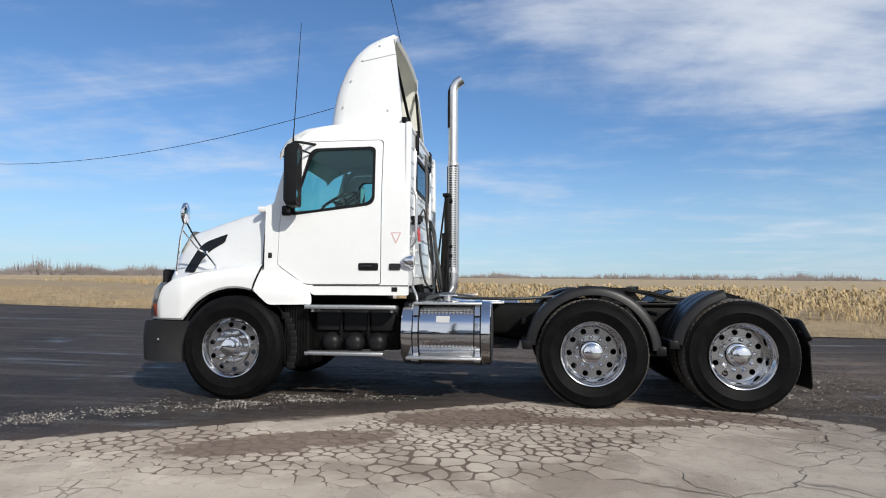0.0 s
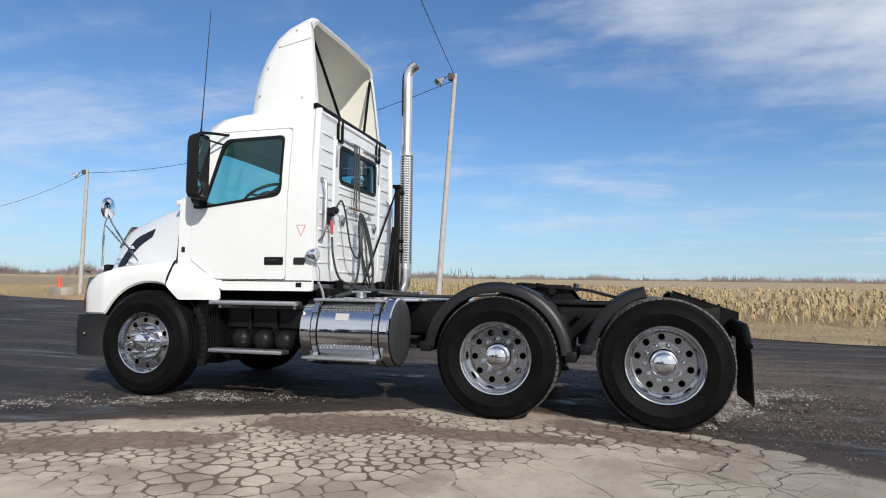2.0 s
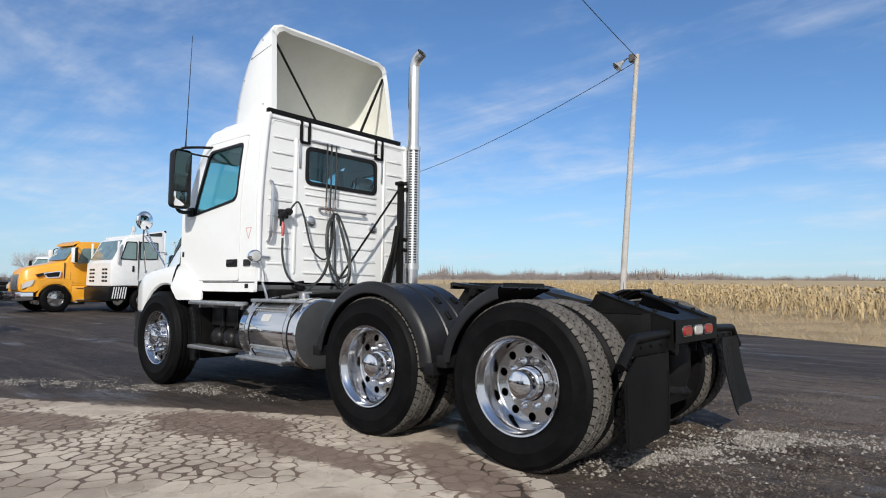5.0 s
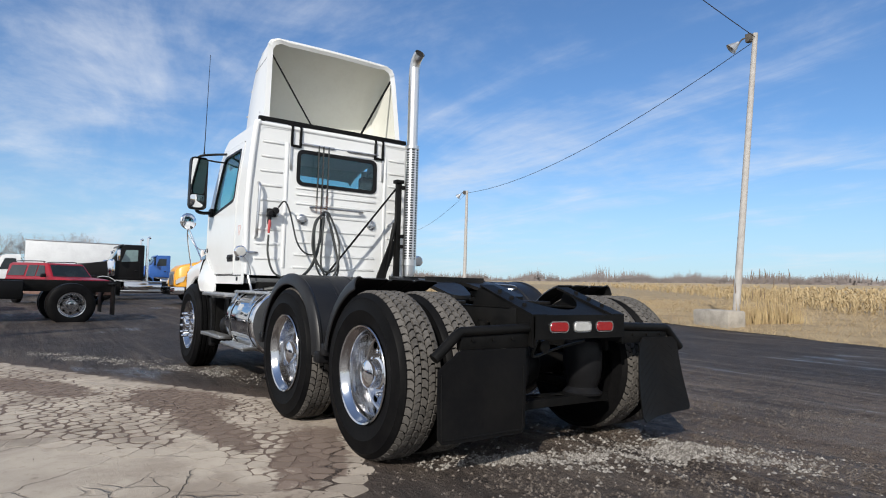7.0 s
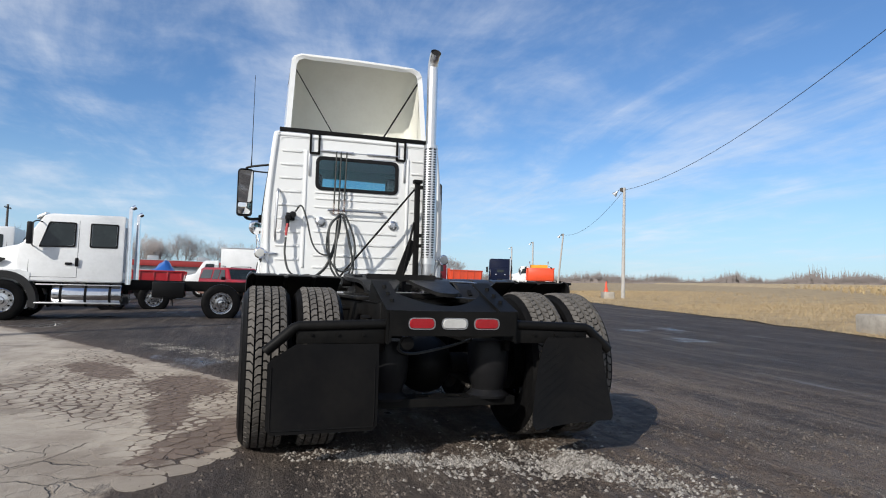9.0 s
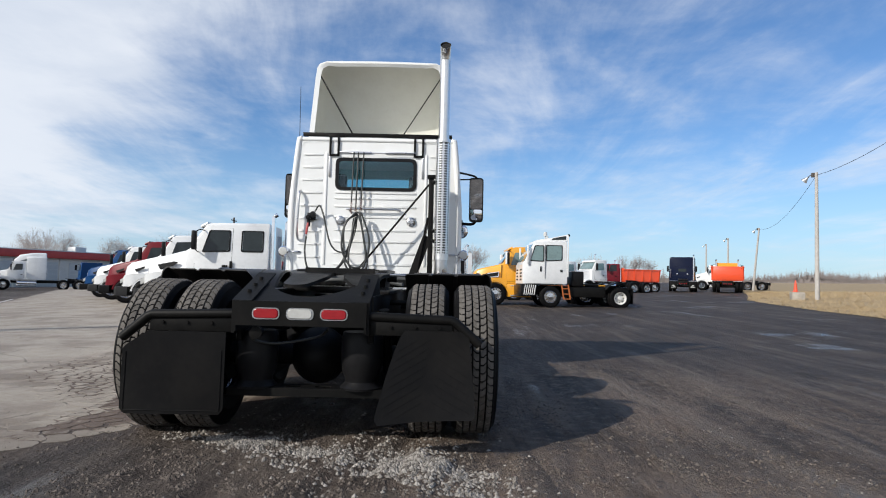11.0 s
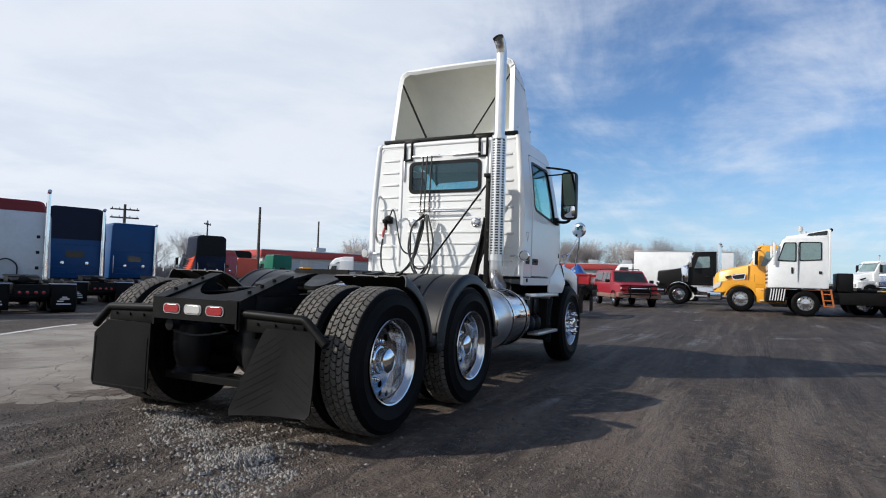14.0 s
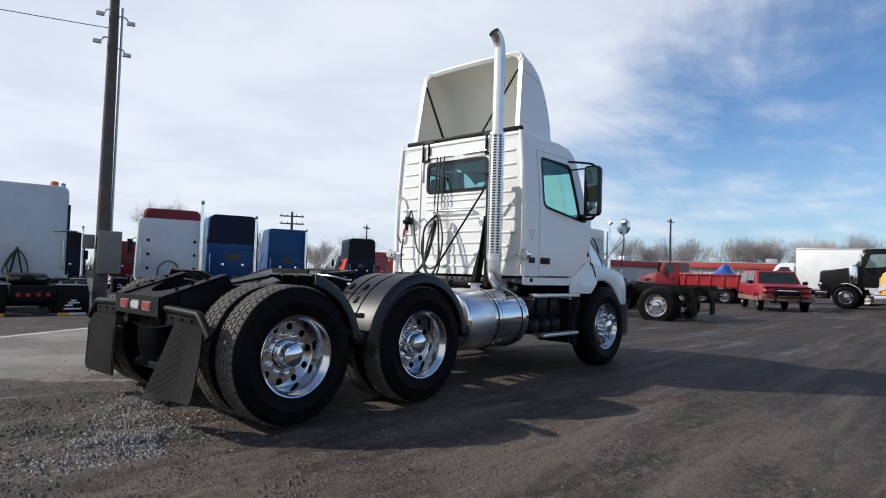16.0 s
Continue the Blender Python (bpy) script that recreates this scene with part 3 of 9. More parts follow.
# ---- wheels: meshes made once, axle along y, outer face at -y ----
def tyre_mesh(width, radius, lugs):
    h = width / 2
    bm = bmesh.new()
    tr = radius - (0.012 if lugs else 0.0)
    prof = [(0.292, h - 0.030), (0.300, h - 0.012), (0.330, h + 0.002), (0.385, h + 0.012), (0.392, h + 0.015), (0.400, h + 0.012), (0.430, h + 0.010), (0.462, h + 0.002),
            (0.468, h + 0.003), (radius - 0.035, h - 0.008), (radius - 0.014, h - 0.020), (tr, h - 0.036)]
    if not lugs:
        for w_ in (0.55, 0.18):
            prof += [(tr + 0.002, w_ * h + 0.010), (tr - 0.010, w_ * h + 0.005), (tr - 0.010, w_ * h - 0.005), (tr + 0.002, w_ * h - 0.010)]
    prof += [(tr + 0.002, 0.0)]
    full = prof + [(r, -v) for r, v in prof[-2::-1]]
    lathe(bm, full, n=72)
    return bm


def tread_mesh(width, radius):
    """Worn lug blocks round a drive tyre."""
    bm = bmesh.new()
    h = width / 2 - 0.022
    rows = 5
    count = 62
    rng = random.Random(4)
    for k in range(rows):
        y0, y1 = -h + 2 * h * k / rows + 0.0045, -h + 2 * h * (k + 1) / rows - 0.0045
        for i in range(count):
            a0 = 2 * math.pi * (i + (0.5 if k % 2 else 0.0)) / count
            a1 = a0 + 2 * math.pi / count * 0.84
            skew = 0.018 * (1 if k % 2 else -1)
            drop = 0.012 if k in (0, rows - 1) else 0.0
            low, top = radius - 0.018, radius + rng.uniform(-0.001, 0.001)
            pts = []
            for a, y, sk in ((a0, y0, -skew), (a1, y0, -skew), ((a1 + 0.006), (y0 + y1) / 2, 0.012), (a1, y1, skew), (a0, y1, skew), ((a0 + 0.006), (y0 + y1) / 2, 0.012)):
                edge = (drop if (k == 0 and y == y0) or (k == rows - 1 and y == y1) else 0.0)
                pts.append((a + sk, y, top - edge))
            bot = [bm.verts.new((low * math.cos(a), y, low * math.sin(a))) for a, y, r in pts]
            cy = (y0 + y1) / 2
            ca = (a0 + a1) / 2
            up_ = []
            for a, y, r in pts:
                a, y = ca + (a - ca) * 0.93, cy + (y - cy) * 0.93
                up_.append(bm.verts.new((r * math.cos(a), y, r * math.sin(a))))
            bm.faces.new(up_)
            for j in range(6):
                bm.faces.new((bot[j], bot[(j + 1) % 6], up_[(j + 1) % 6], up_[j]))
    return bm


def disc_with_holes(bm, y, r_out, r_in, hole_r, hole_at, thick, count=10, phase=0.0):
    loops = [circle(0, 0, r_out, 60), circle(0, 0, r_in, 40)]
    for i in range(count):
        a = 2 * math.pi * (i + phase) / count
        loops.append(circle(hole_at * math.cos(a), hole_at * math.sin(a), hole_r, 14))
    return plate(bm, loops, lambda u, v, t: (u, y + t, v), thick)


def rim_mesh(kind):
    bm = bmesh.new()
    if kind == "steer":
        lathe(bm, [(0.292, 0.10), (0.296, -0.118), (0.300, -0.130), (0.296, -0.136), (0.288, -0.132), (0.278, -0.112), (0.268, -0.098), (0.262, -0.080), (0.256, -0.070)], n=72)
        disc_with_holes(bm, -0.078, 0.2575, 0.186, 0.026, 0.222, 0.012)
        lathe(bm, [(0.187, -0.070), (0.187, -0.079), (0.184, -0.100), (0.180, -0.104), (0.090, -0.106), (0.090, -0.090)], n=60)
    else:
        lathe(bm, [(0.292, 0.08), (0.296, -0.126), (0.302, -0.138), (0.298, -0.144), (0.288, -0.140), (0.276, -0.118), (0.262, -0.105), (0.256, -0.085), (0.252, 0.000), (0.246, 0.022), (0.236, 0.030)], n=72)
        disc_with_holes(bm, 0.028, 0.238, 0.164, 0.027, 0.205, 0.012)
        lathe(bm, [(0.165, 0.040), (0.165, 0.028), (0.162, 0.022), (0.110, 0.020), (0.108, 0.030)], n=60)
    return bm


def hub_mesh(kind):
    bm = bmesh.new()
    y = -0.105 if kind == "steer" else 0.022
    if kind == "steer":
        lathe(bm, [(0.098, y + 0.004), (0.098, y - 0.010), (0.086, y - 0.014), (0.084, y - 0.060), (0.078, y - 0.074), (0.050, y - 0.084), (0.0, y - 0.088)], n=40)
    else:
        lathe(bm, [(0.105, y + 0.004), (0.104, y - 0.055), (0.098, y - 0.060), (0.090, y - 0.062), (0.088, y - 0.105), (0.082, y - 0.122), (0.060, y - 0.136), (0.0, y - 0.142)], n=40)
    return bm


def nut_mesh(kind):
    bm = bmesh.new()
    y = -0.105 if kind == "steer" else 0.022
    long = 0.098 if kind == "steer" else 0.034
    lathe(bm, [(0.023, y + 0.002), (0.022, y - 0.012), (0.0185, y - 0.016), (0.0180, y - long * 0.75), (0.010, y - long), (0.0, y - long - 0.002)], n=10)
    return bm


def mesh_of(name, bm, material, angle=32.0):
    ob = part(name, bm, material, angle=angle)
    me = ob.data
    bpy.data.objects.remove(ob)
    return me


M_TYRE_STEER = mesh_of("steer_tyre", tyre_mesh(0.275, 0.512, False), RUBBER)
M_TYRE_DRIVE = mesh_of("drive_tyre", tyre_mesh(0.275, 0.512, True), RUBBER)
M_TREAD = mesh_of("tread", tread_mesh(0.275, 0.514), TREAD, 20)
M_RIM = {k: mesh_of("rim_" + k, rim_mesh(k), ALU) for k in ("steer", "drive")}
M_HUB = {k: mesh_of("hub_" + k, hub_mesh(k), CHROME) for k in ("steer", "drive")}
M_NUT = {k: mesh_of("nut_" + k, nut_mesh(k), CHROME) for k in ("steer", "drive")}


def wheel(parent, x, y, side, kind, spin, nuts=True):
    """One wheel: tyre with its tread, rim with nuts and hub. side -1: driver's side."""
    m = Matrix.Translation((x, y, 0.505)) @ (pose(0, 0, 0, 0, spin, 0) if side < 0 else pose(0, 0, 0, 0, spin, 180))
    tyre = shared("tyre", M_TYRE_STEER if kind == "steer" else M_TYRE_DRIVE, parent, m)
    if kind != "steer":
        shared("tread", M_TREAD, tyre, Matrix.Identity(4), "dusty worn lug tread")
    rim = shared("rim", M_RIM["steer" if kind == "steer" else "drive"], parent, m, "polished aluminium rim")
    if nuts:
        k = "steer" if kind == "steer" else "drive"
        shared("hub_cap", M_HUB[k], rim, Matrix.Identity(4), "chrome hub cap")
        for i in range(10):
            a = 2 * math.pi * (i + 0.5) / 10
            shared("lug_nut", M_NUT[k], rim, Matrix.Translation((0.142 * math.cos(a), 0, 0.142 * math.sin(a))))
    return tyre


for s in (-1, 1):
    wheel(truck, 0.0, s * 1.035, s, "steer", 12 if s < 0 else 40)
    for x, spin in ((3.53, 5), (4.85, 21)):
        wheel(truck, x, s * 1.085, s, "drive", spin + 7 * s)
        wheel(truck, x, s * 0.765, s, "drive", spin + 33, nuts=False)

# ---- chassis ----
for s in (-1, 1):
    bm = bmesh.new()
    box(bm, -0.55, 5.36, s * 0.40, s * 0.432, 0.64, 0.935, 0.006)
    box(bm, -0.55, 5.30, s * 0.35, s * 0.432, 0.64, 0.652)
    box(bm, -0.55, 5.30, s * 0.35, s * 0.432, 0.925, 0.937)
    part("frame_rail", bm, BLACK, truck)
for x in (0.9, 2.0, 3.1, 4.2):
    part("crossmember", box(bmesh.new(), x, x + 0.09, -0.4, 0.4, 0.68, 0.90, 0.01), BLACK, truck)
for x in (0.0, 3.53, 4.85):
    bm = bmesh.new()
    cyl(bm, (x, -0.9, 0.505), (x, 0.9, 0.505), 0.075)
    if x > 1:
        lathe(bm, [(0.0, -0.17), (0.12, -0.15), (0.19, -0.06), (0.20, 0.03), (0.16, 0.12), (0.08, 0.20), (0.0, 0.22)], (x, 0, 0.505), "X", 24)
        cyl(bm, (x - 0.3, 0, 0.52), (x - 0.1, 0, 0.51), 0.07)
        for s in (-1, 1):
            cyl(bm, (x, s * 0.62, 0.505), (x, s * 1.0, 0.505), 0.19)
            box(bm, x - 0.45, x + 0.42, s * 0.36 - 0.05, s * 0.36 + 0.05, 0.36, 0.42, 0.012)
    part("axle", bm, BLACK, truck)
for s in (-1, 1):
    for x in (3.93, 5.20):
        bm = bmesh.new()
        lathe(bm, [(0.0, 0.33), (0.135, 0.33), (0.138, 0.345), (0.12, 0.36), (0.105, 0.38), (0.11, 0.41), (0.128, 0.45), (0.136, 0.53), (0.136, 0.66), (0.125, 0.70), (0.0, 0.71)], (x, s * 0.345, 0), "Z", 28)
        part("air_spring", bm, PLASTIC, truck)
bm = bmesh.new()
slots = [rounded([(5.17, c - 0.055), (5.25, c - 0.055), (5.25, c + 0.055), (5.17, c + 0.055)], 0.035) for c in (-0.30, -0.10, 0.10, 0.30)]
plate(bm, [[(5.12, -0.50), (5.30, -0.50), (5.30, 0.50), (5.12, 0.50)], *slots], lambda u, v, t: (u, v, 0.338 - t), 0.010)
box(bm, 5.290, 5.302, -0.50, 0.50, 0.285, 0.337, 0.002, 1)
box(bm, 5.118, 5.130, -0.50, 0.50, 0.285, 0.337, 0.002, 1)
part("rear_crossbeam", bm, BLACK, truck, "black slotted suspension crossbeam")
for s in (-1, 1):
    part("suspension_arm", beam(bmesh.new(), (4.55, s * 0.40, 0.40), (5.22, s * 0.46, 0.315), 0.09, 0.05, 0.01), BLACK, truck)
    part("shock_absorber", cyl(bmesh.new(), (4.98, s * 0.50, 0.40), (5.10, s * 0.47, 0.84), 0.036, n=12), BLACK, truck)
bm = bmesh.new()
tube(bm, [(5.44, -0.30, 0.74), (5.40, -0.32, 0.66), (5.30, -0.20, 0.62), (5.25, 0.05, 0.66), (5.40, 0.15, 0.72)], 0.009, 8)
part("tail_wiring", bm, HOSE, truck)
part("trailer_socket", lathe(bmesh.new(), [(0.0, 5.40), (0.035, 5.40), (0.040, 5.47), (0.0, 5.475)], (0, -0.28, 0.70), "X", 14), BLACK, truck)
bm = bmesh.new()
cyl(bm, (2.6, 0, 0.62), (3.35, 0, 0.52), 0.06)
cyl(bm, (1.3, 0, 0.72), (2.6, 0, 0.62), 0.055)
part("driveshaft", bm, GREASE, truck)

# rear end panel with lamps
bm = bmesh.new()
oval = [rounded([(c - 0.083, 0.777), (c + 0.083, 0.777), (c + 0.083, 0.843), (c - 0.083, 0.843)], 0.034) for c in (-0.207, 0.0, 0.207)]
plate(bm, [rounded([(-0.405, 0.735), (0.405, 0.735), (0.405, 0.885), (-0.405, 0.885)], 0.012), *oval], lambda u, v, t: (5.50 + t, u, v), 0.012)
box(bm, 5.36, 5.51, -0.405, -0.39, 0.70, 0.885)
box(bm, 5.36, 5.51, 0.39, 0.405, 0.70, 0.885)
tail = part("tail_panel", bm, BLACK, truck)
for c, m_, nm in ((-0.207, RED_LENS, "red tail lamp lens"), (0.0, CLEAR, "clear reversing lamp lens"), (0.207, RED_LENS, "red tail lamp lens")):
    lamp = bmesh.new()
    edge = rounded([(c - 0.077, 0.780), (c + 0.077, 0.780), (c + 0.077, 0.840), (c - 0.077, 0.840)], 0.029)
    rings(lamp, [[(5.495, u, v) for u, v in edge], [(5.516, u, v) for u, v in edge],
                 [(5.524, c + (u - c) * 0.93, 0.81 + (v - 0.81) * 0.86) for u, v in edge]])
    part("tail_lamp", lamp, m_, tail, nm)
    trim = bmesh.new()
    o2 = rounded([(c - 0.084, 0.775), (c + 0.084, 0.775), (c + 0.084, 0.845), (c - 0.084, 0.845)], 0.033)
    plate(trim, [o2, edge], lambda u, v, t: (5.511 + t, u, v), 0.007)
    part("lamp_trim", trim, STEEL, tail)
tail.location.z = 0.012
# sloping top of the tail between the rails, with its dip
bm = bmesh.new()
lip = [(5.49, -0.36), (5.49, 0.36), (5.07, 0.34)] + [(5.07 + 0.31 * math.sin(math.pi * i / 16) ** 0.8, 0.34 - 0.68 * i / 16) for i in range(1, 16)] + [(5.07, -0.34)]
plate(bm, [lip], lambda u, v, t: (u, v, 0.886 + (5.49 - u) * 0.345 - t), 0.01)
part("tail_deck", bm, BLACK, truck)
for s in (-1, 1):
    bm = bmesh.new()
    plate(bm, [[(4.90, 0.93), (5.50, 0.70), (5.50, 0.885), (5.02, 1.055), (4.97, 1.055)]], lambda u, v, t: (u, s * (0.40 + t), v), 0.02)
    plate(bm, [[(4.98, 1.06), (5.50, 0.885), (5.50, 0.90), (4.98, 1.075)]], lambda u, v, t: (u, s * (0.30 + t), v), 0.12)
    for x in (5.12, 5.24, 5.36):
        cyl(bm, (x, s * 0.36, 1.02 - (x - 5.12) * 0.34), (x, s * 0.36, 1.045 - (x - 5.12) * 0.34), 0.014, n=8)
    part("tail_side", bm, BLACK, truck)

# fifth wheel
bm = bmesh.new()
half = [(3.54, 0.20), (3.60, 0.34), (3.76, 0.43), (4.05, 0.44), (4.28, 0.36), (4.56, 0.36), (4.60, 0.30), (4.58, 0.18), (4.30, 0.055), (4.12, 0.045)]
outline = half + [(3.98, 0.0)] + [(u, -v) for u, v in half[::-1]]
plate(bm, [rounded(outline, 0.05, 3)], lambda u, v, t: (u, v, 1.145 - (u - 3.55) * 0.085 - max(0, u - 4.22) * 0.17 - max(0, 3.62 - u) * 0.12 - t), 0.028)
part("fifth_wheel", bm, GREASE, truck, "worn greasy black fifth wheel plate")
bm = bmesh.new()
for s in (-1, 1):
    plate(bm, [[(3.68, 0.95), (4.16, 0.95), (4.03, 1.12), (3.81, 1.12)]], lambda u, v, t: (u, s * (0.31 + t), v), 0.07)
    cyl(bm, (3.92, s * 0.27, 1.06), (3.92, s * 0.46, 1.06), 0.035)
    box(bm, 3.30, 4.75, s * 0.36, s * 0.47, 0.937, 0.962, 0.004)
box(bm, 3.6, 4.2, -0.40, 0.40, 0.94, 0.98, 0.008)
for x in (3.55, 3.75, 4.1):
    box(bm, x, x + 0.025, -0.29, 0.29, 1.08, 1.135)
part("fifth_wheel_mount", bm, GREASE, truck)
bm = bmesh.new()
tube(bm, [(4.10, 0.30, 1.09), (4.12, 0.62, 1.08), (4.02, 0.74, 1.05), (3.95, 0.70, 1.05)], 0.010)
part("release_handle", bm, STEEL, truck)
bm = bmesh.new()
box(bm, 2.64, 2.70, -0.44, 0.44, 0.94, 0.965, 0.004)
box(bm, 1.9, 2.67, -0.62, -0.30, 0.942, 0.966, 0.004)
box(bm, 1.9, 2.67, 0.30, 0.62, 0.942, 0.966, 0.004)
part("deck_plate", bm, TREADPLATE, truck, "aluminium deck plate on the frame")


# mudguards
def guard(cx, a0, a1, s, r, foot, label):
    """A moulded guard over a pair of tyres: two grooves round it and a rolled outer edge."""
    bm = bmesh.new()
    y_in, wide = s * 0.585, 0.64
    prof = [(0.0, -0.004), (0.012, 0.006), (0.17, 0.010), (0.178, 0.001), (0.196, 0.001), (0.204, 0.010), (0.36, 0.010), (0.368, 0.001), (0.386, 0.001), (0.394, 0.010), (0.575, 0.010), (0.590, 0.020),
            (0.606, 0.020), (0.622, 0.008), (0.634, -0.020), (0.638, -0.062)]
    loops = []
    steps = 34
    for i in range(steps + 1):
        a = radians(a0 + (a1 - a0) * i / steps)
        outer = [(cx + (r + h) * math.cos(a), y_in + s * w_, 0.505 + (r + h) * math.sin(a)) for w_, h in prof]
        inner = [(cx + (r + h - 0.008) * math.cos(a), y_in + s * (w_ - 0.005), 0.505 + (r + h - 0.008) * math.sin(a)) for w_, h in prof[::-1]]
        loops.append(outer + inner)
    rings(bm, loops)
    ob = part("mudguard", bm, GUARD, truck, label)
    for a in foot:
        c, z = cx + (r + 0.004) * math.cos(radians(a)), 0.505 + (r + 0.004) * math.sin(radians(a))
        part("guard_foot", box(bmesh.new(), c - 0.045, c + 0.05, y_in, y_in + s * 0.635, z - 0.055, z + 0.03, 0.014), PLASTIC, ob)
    # clamps that hold the guard to its bracket
    if len(foot) > 1:
        for a in (38, 52, 128):
            for w_ in (0.09, 0.28):
                m_ = Matrix.Translation((cx + (r + 0.010) * math.cos(radians(a)), y_in + s * w_, 0.505 + (r + 0.010) * math.sin(radians(a)))) @ pose(0, 0, 0, 0, 90 - a, 0)
                part("guard_clamp", box(bmesh.new(), -0.035, 0.035, -0.018, 0.018, -0.003, 0.012, 0.003, 1, m_), BLACK, ob)
    return ob


for s in (-1, 1):
    guard(3.53, 4, 172, s, 0.606, (4, 172), "black grooved plastic half mudguard")
    guard(4.85, 104, 170, s, 0.600, (170,), "black plastic quarter mudguard ahead of the rear wheels")
    for x, z in ((4.19, 0.86), (2.90, 0.78)):
        bm = bmesh.new()
        cyl(bm, (x, s * 0.43, z), (x, s * 0.92, z), 0.022, n=10)
        part("mudguard_bracket", bm, BLACK, truck)
    # flap hanger and flap
    bm = bmesh.new()
    tube(bm, [(5.46, s * 0.40, 0.815), (5.46, s * 0.92, 0.80), (5.46, s * 0.945, 0.79), (5.46, s * 1.10, 0.655)], 0.030, 12, 1)
    box(bm, 5.43, 5.47, s * 0.42, s * 0.93, 0.70, 0.80, 0.004)
    hanger = part("flap_hanger", bm, BLACK, truck, "black tubular mud flap hanger")
    cols, rows = 16, 18

    def flap_at(u, v, out):
        """A place on the flap: u from its inner to its outer edge, v downwards, out behind its face."""
        if s < 0:
            z = 0.70 - 0.50 * v
            y = 0.455 + 0.63 * u
            if v < 0.2:
                y = min(y, 0.93 + 0.155 * (v / 0.2))
            back_ = 0.018 * math.sin(math.pi * u) * v + 0.010 * math.sin(5 * u + 3 * v) * v
        else:
            z = 0.735 - (0.545 - 0.03 * u) * v
            y0, y1 = 0.64 - 0.17 * v ** 0.7, 1.03 + 0.05 * v
            y = y0 + (y1 - y0) * u
            back_ = 0.09 * v ** 1.6 + 0.13 * v * max(0.0, 0.55 - u) ** 1.3 - 0.02 * math.sin(math.pi * u) * v
        low_ = max(0.0, (v - 0.92) / 0.08)
        mid_ = 0.77
        y = mid_ + (y - mid_) * (1 - 0.09 * low_ * low_)
        return (5.475 + back_ + out, s * y, z)

    bm = bmesh.new()
    front = [[bm.verts.new(flap_at(i / cols, j / rows, 0.0)) for i in range(cols + 1)] for j in range(rows + 1)]
    rear = [[bm.verts.new(flap_at(i / cols, j / rows, 0.009)) for i in range(cols + 1)] for j in range(rows + 1)]
    for a in (front, rear):
        for j in range(rows):
            for i in range(cols):
                bm.faces.new((a[j][i], a[j][i + 1], a[j + 1][i + 1], a[j + 1][i]))
    rim_ = [(0, i) for i in range(cols)] + [(j, cols) for j in range(rows)] + [(rows, i) for i in range(cols, 0, -1)] + [(j, 0) for j in range(rows, 0, -1)]
    for k in range(len(rim_)):
        (a, b), (c, d) = rim_[k], rim_[(k + 1) % len(rim_)]
        bm.faces.new((front[a][b], front[c][d], rear[c][d], rear[a][b]))
    flap = part("mud_flap", bm, FLAP, truck, "black rubber mud flap with a rimmed lower edge" if s < 0 else "black ribbed rubber mud flap, bent back and dusty")
    if s < 0:
        lines = [[(0.04 + 0.92 * k / 10, 0.955) for k in range(11)], [(0.035, 0.22 + 0.73 * k / 10) for k in range(11)], [(0.965, 0.26 + 0.69 * k / 10) for k in range(11)]]
        for line in lines:
            part("flap_edge", tube(bmesh.new(), [flap_at(u, v, 0.010) for u, v in line], 0.004, 6, 1), FLAP, flap)
    else:
        for k in range(11):
            v0 = 0.10 + 0.10 * k
            for u0, u1, bite in ((0.04, 0.44, 0.0018), (0.96, 0.56, 0.0010)):
                line = [(u0 + (u1 - u0) * q / 5, v0 + 0.24 * (1 - q / 5) - 0.10) for q in range(6)]
                line = [(u, v) for u, v in line if 0.05 < v < 0.97]
                if len(line) > 2:
                    part("flap_rib", tube(bmesh.new(), [flap_at(u, v, 0.009) for u, v in line], bite, 5, 1), FLAP, flap)
    for y in (0.55, 0.70, 0.85):
        part("bolt", cyl(bmesh.new(), (5.47, s * y, 0.755), (5.482, s * y, 0.755), 0.010, n=8), BLACK, hanger)

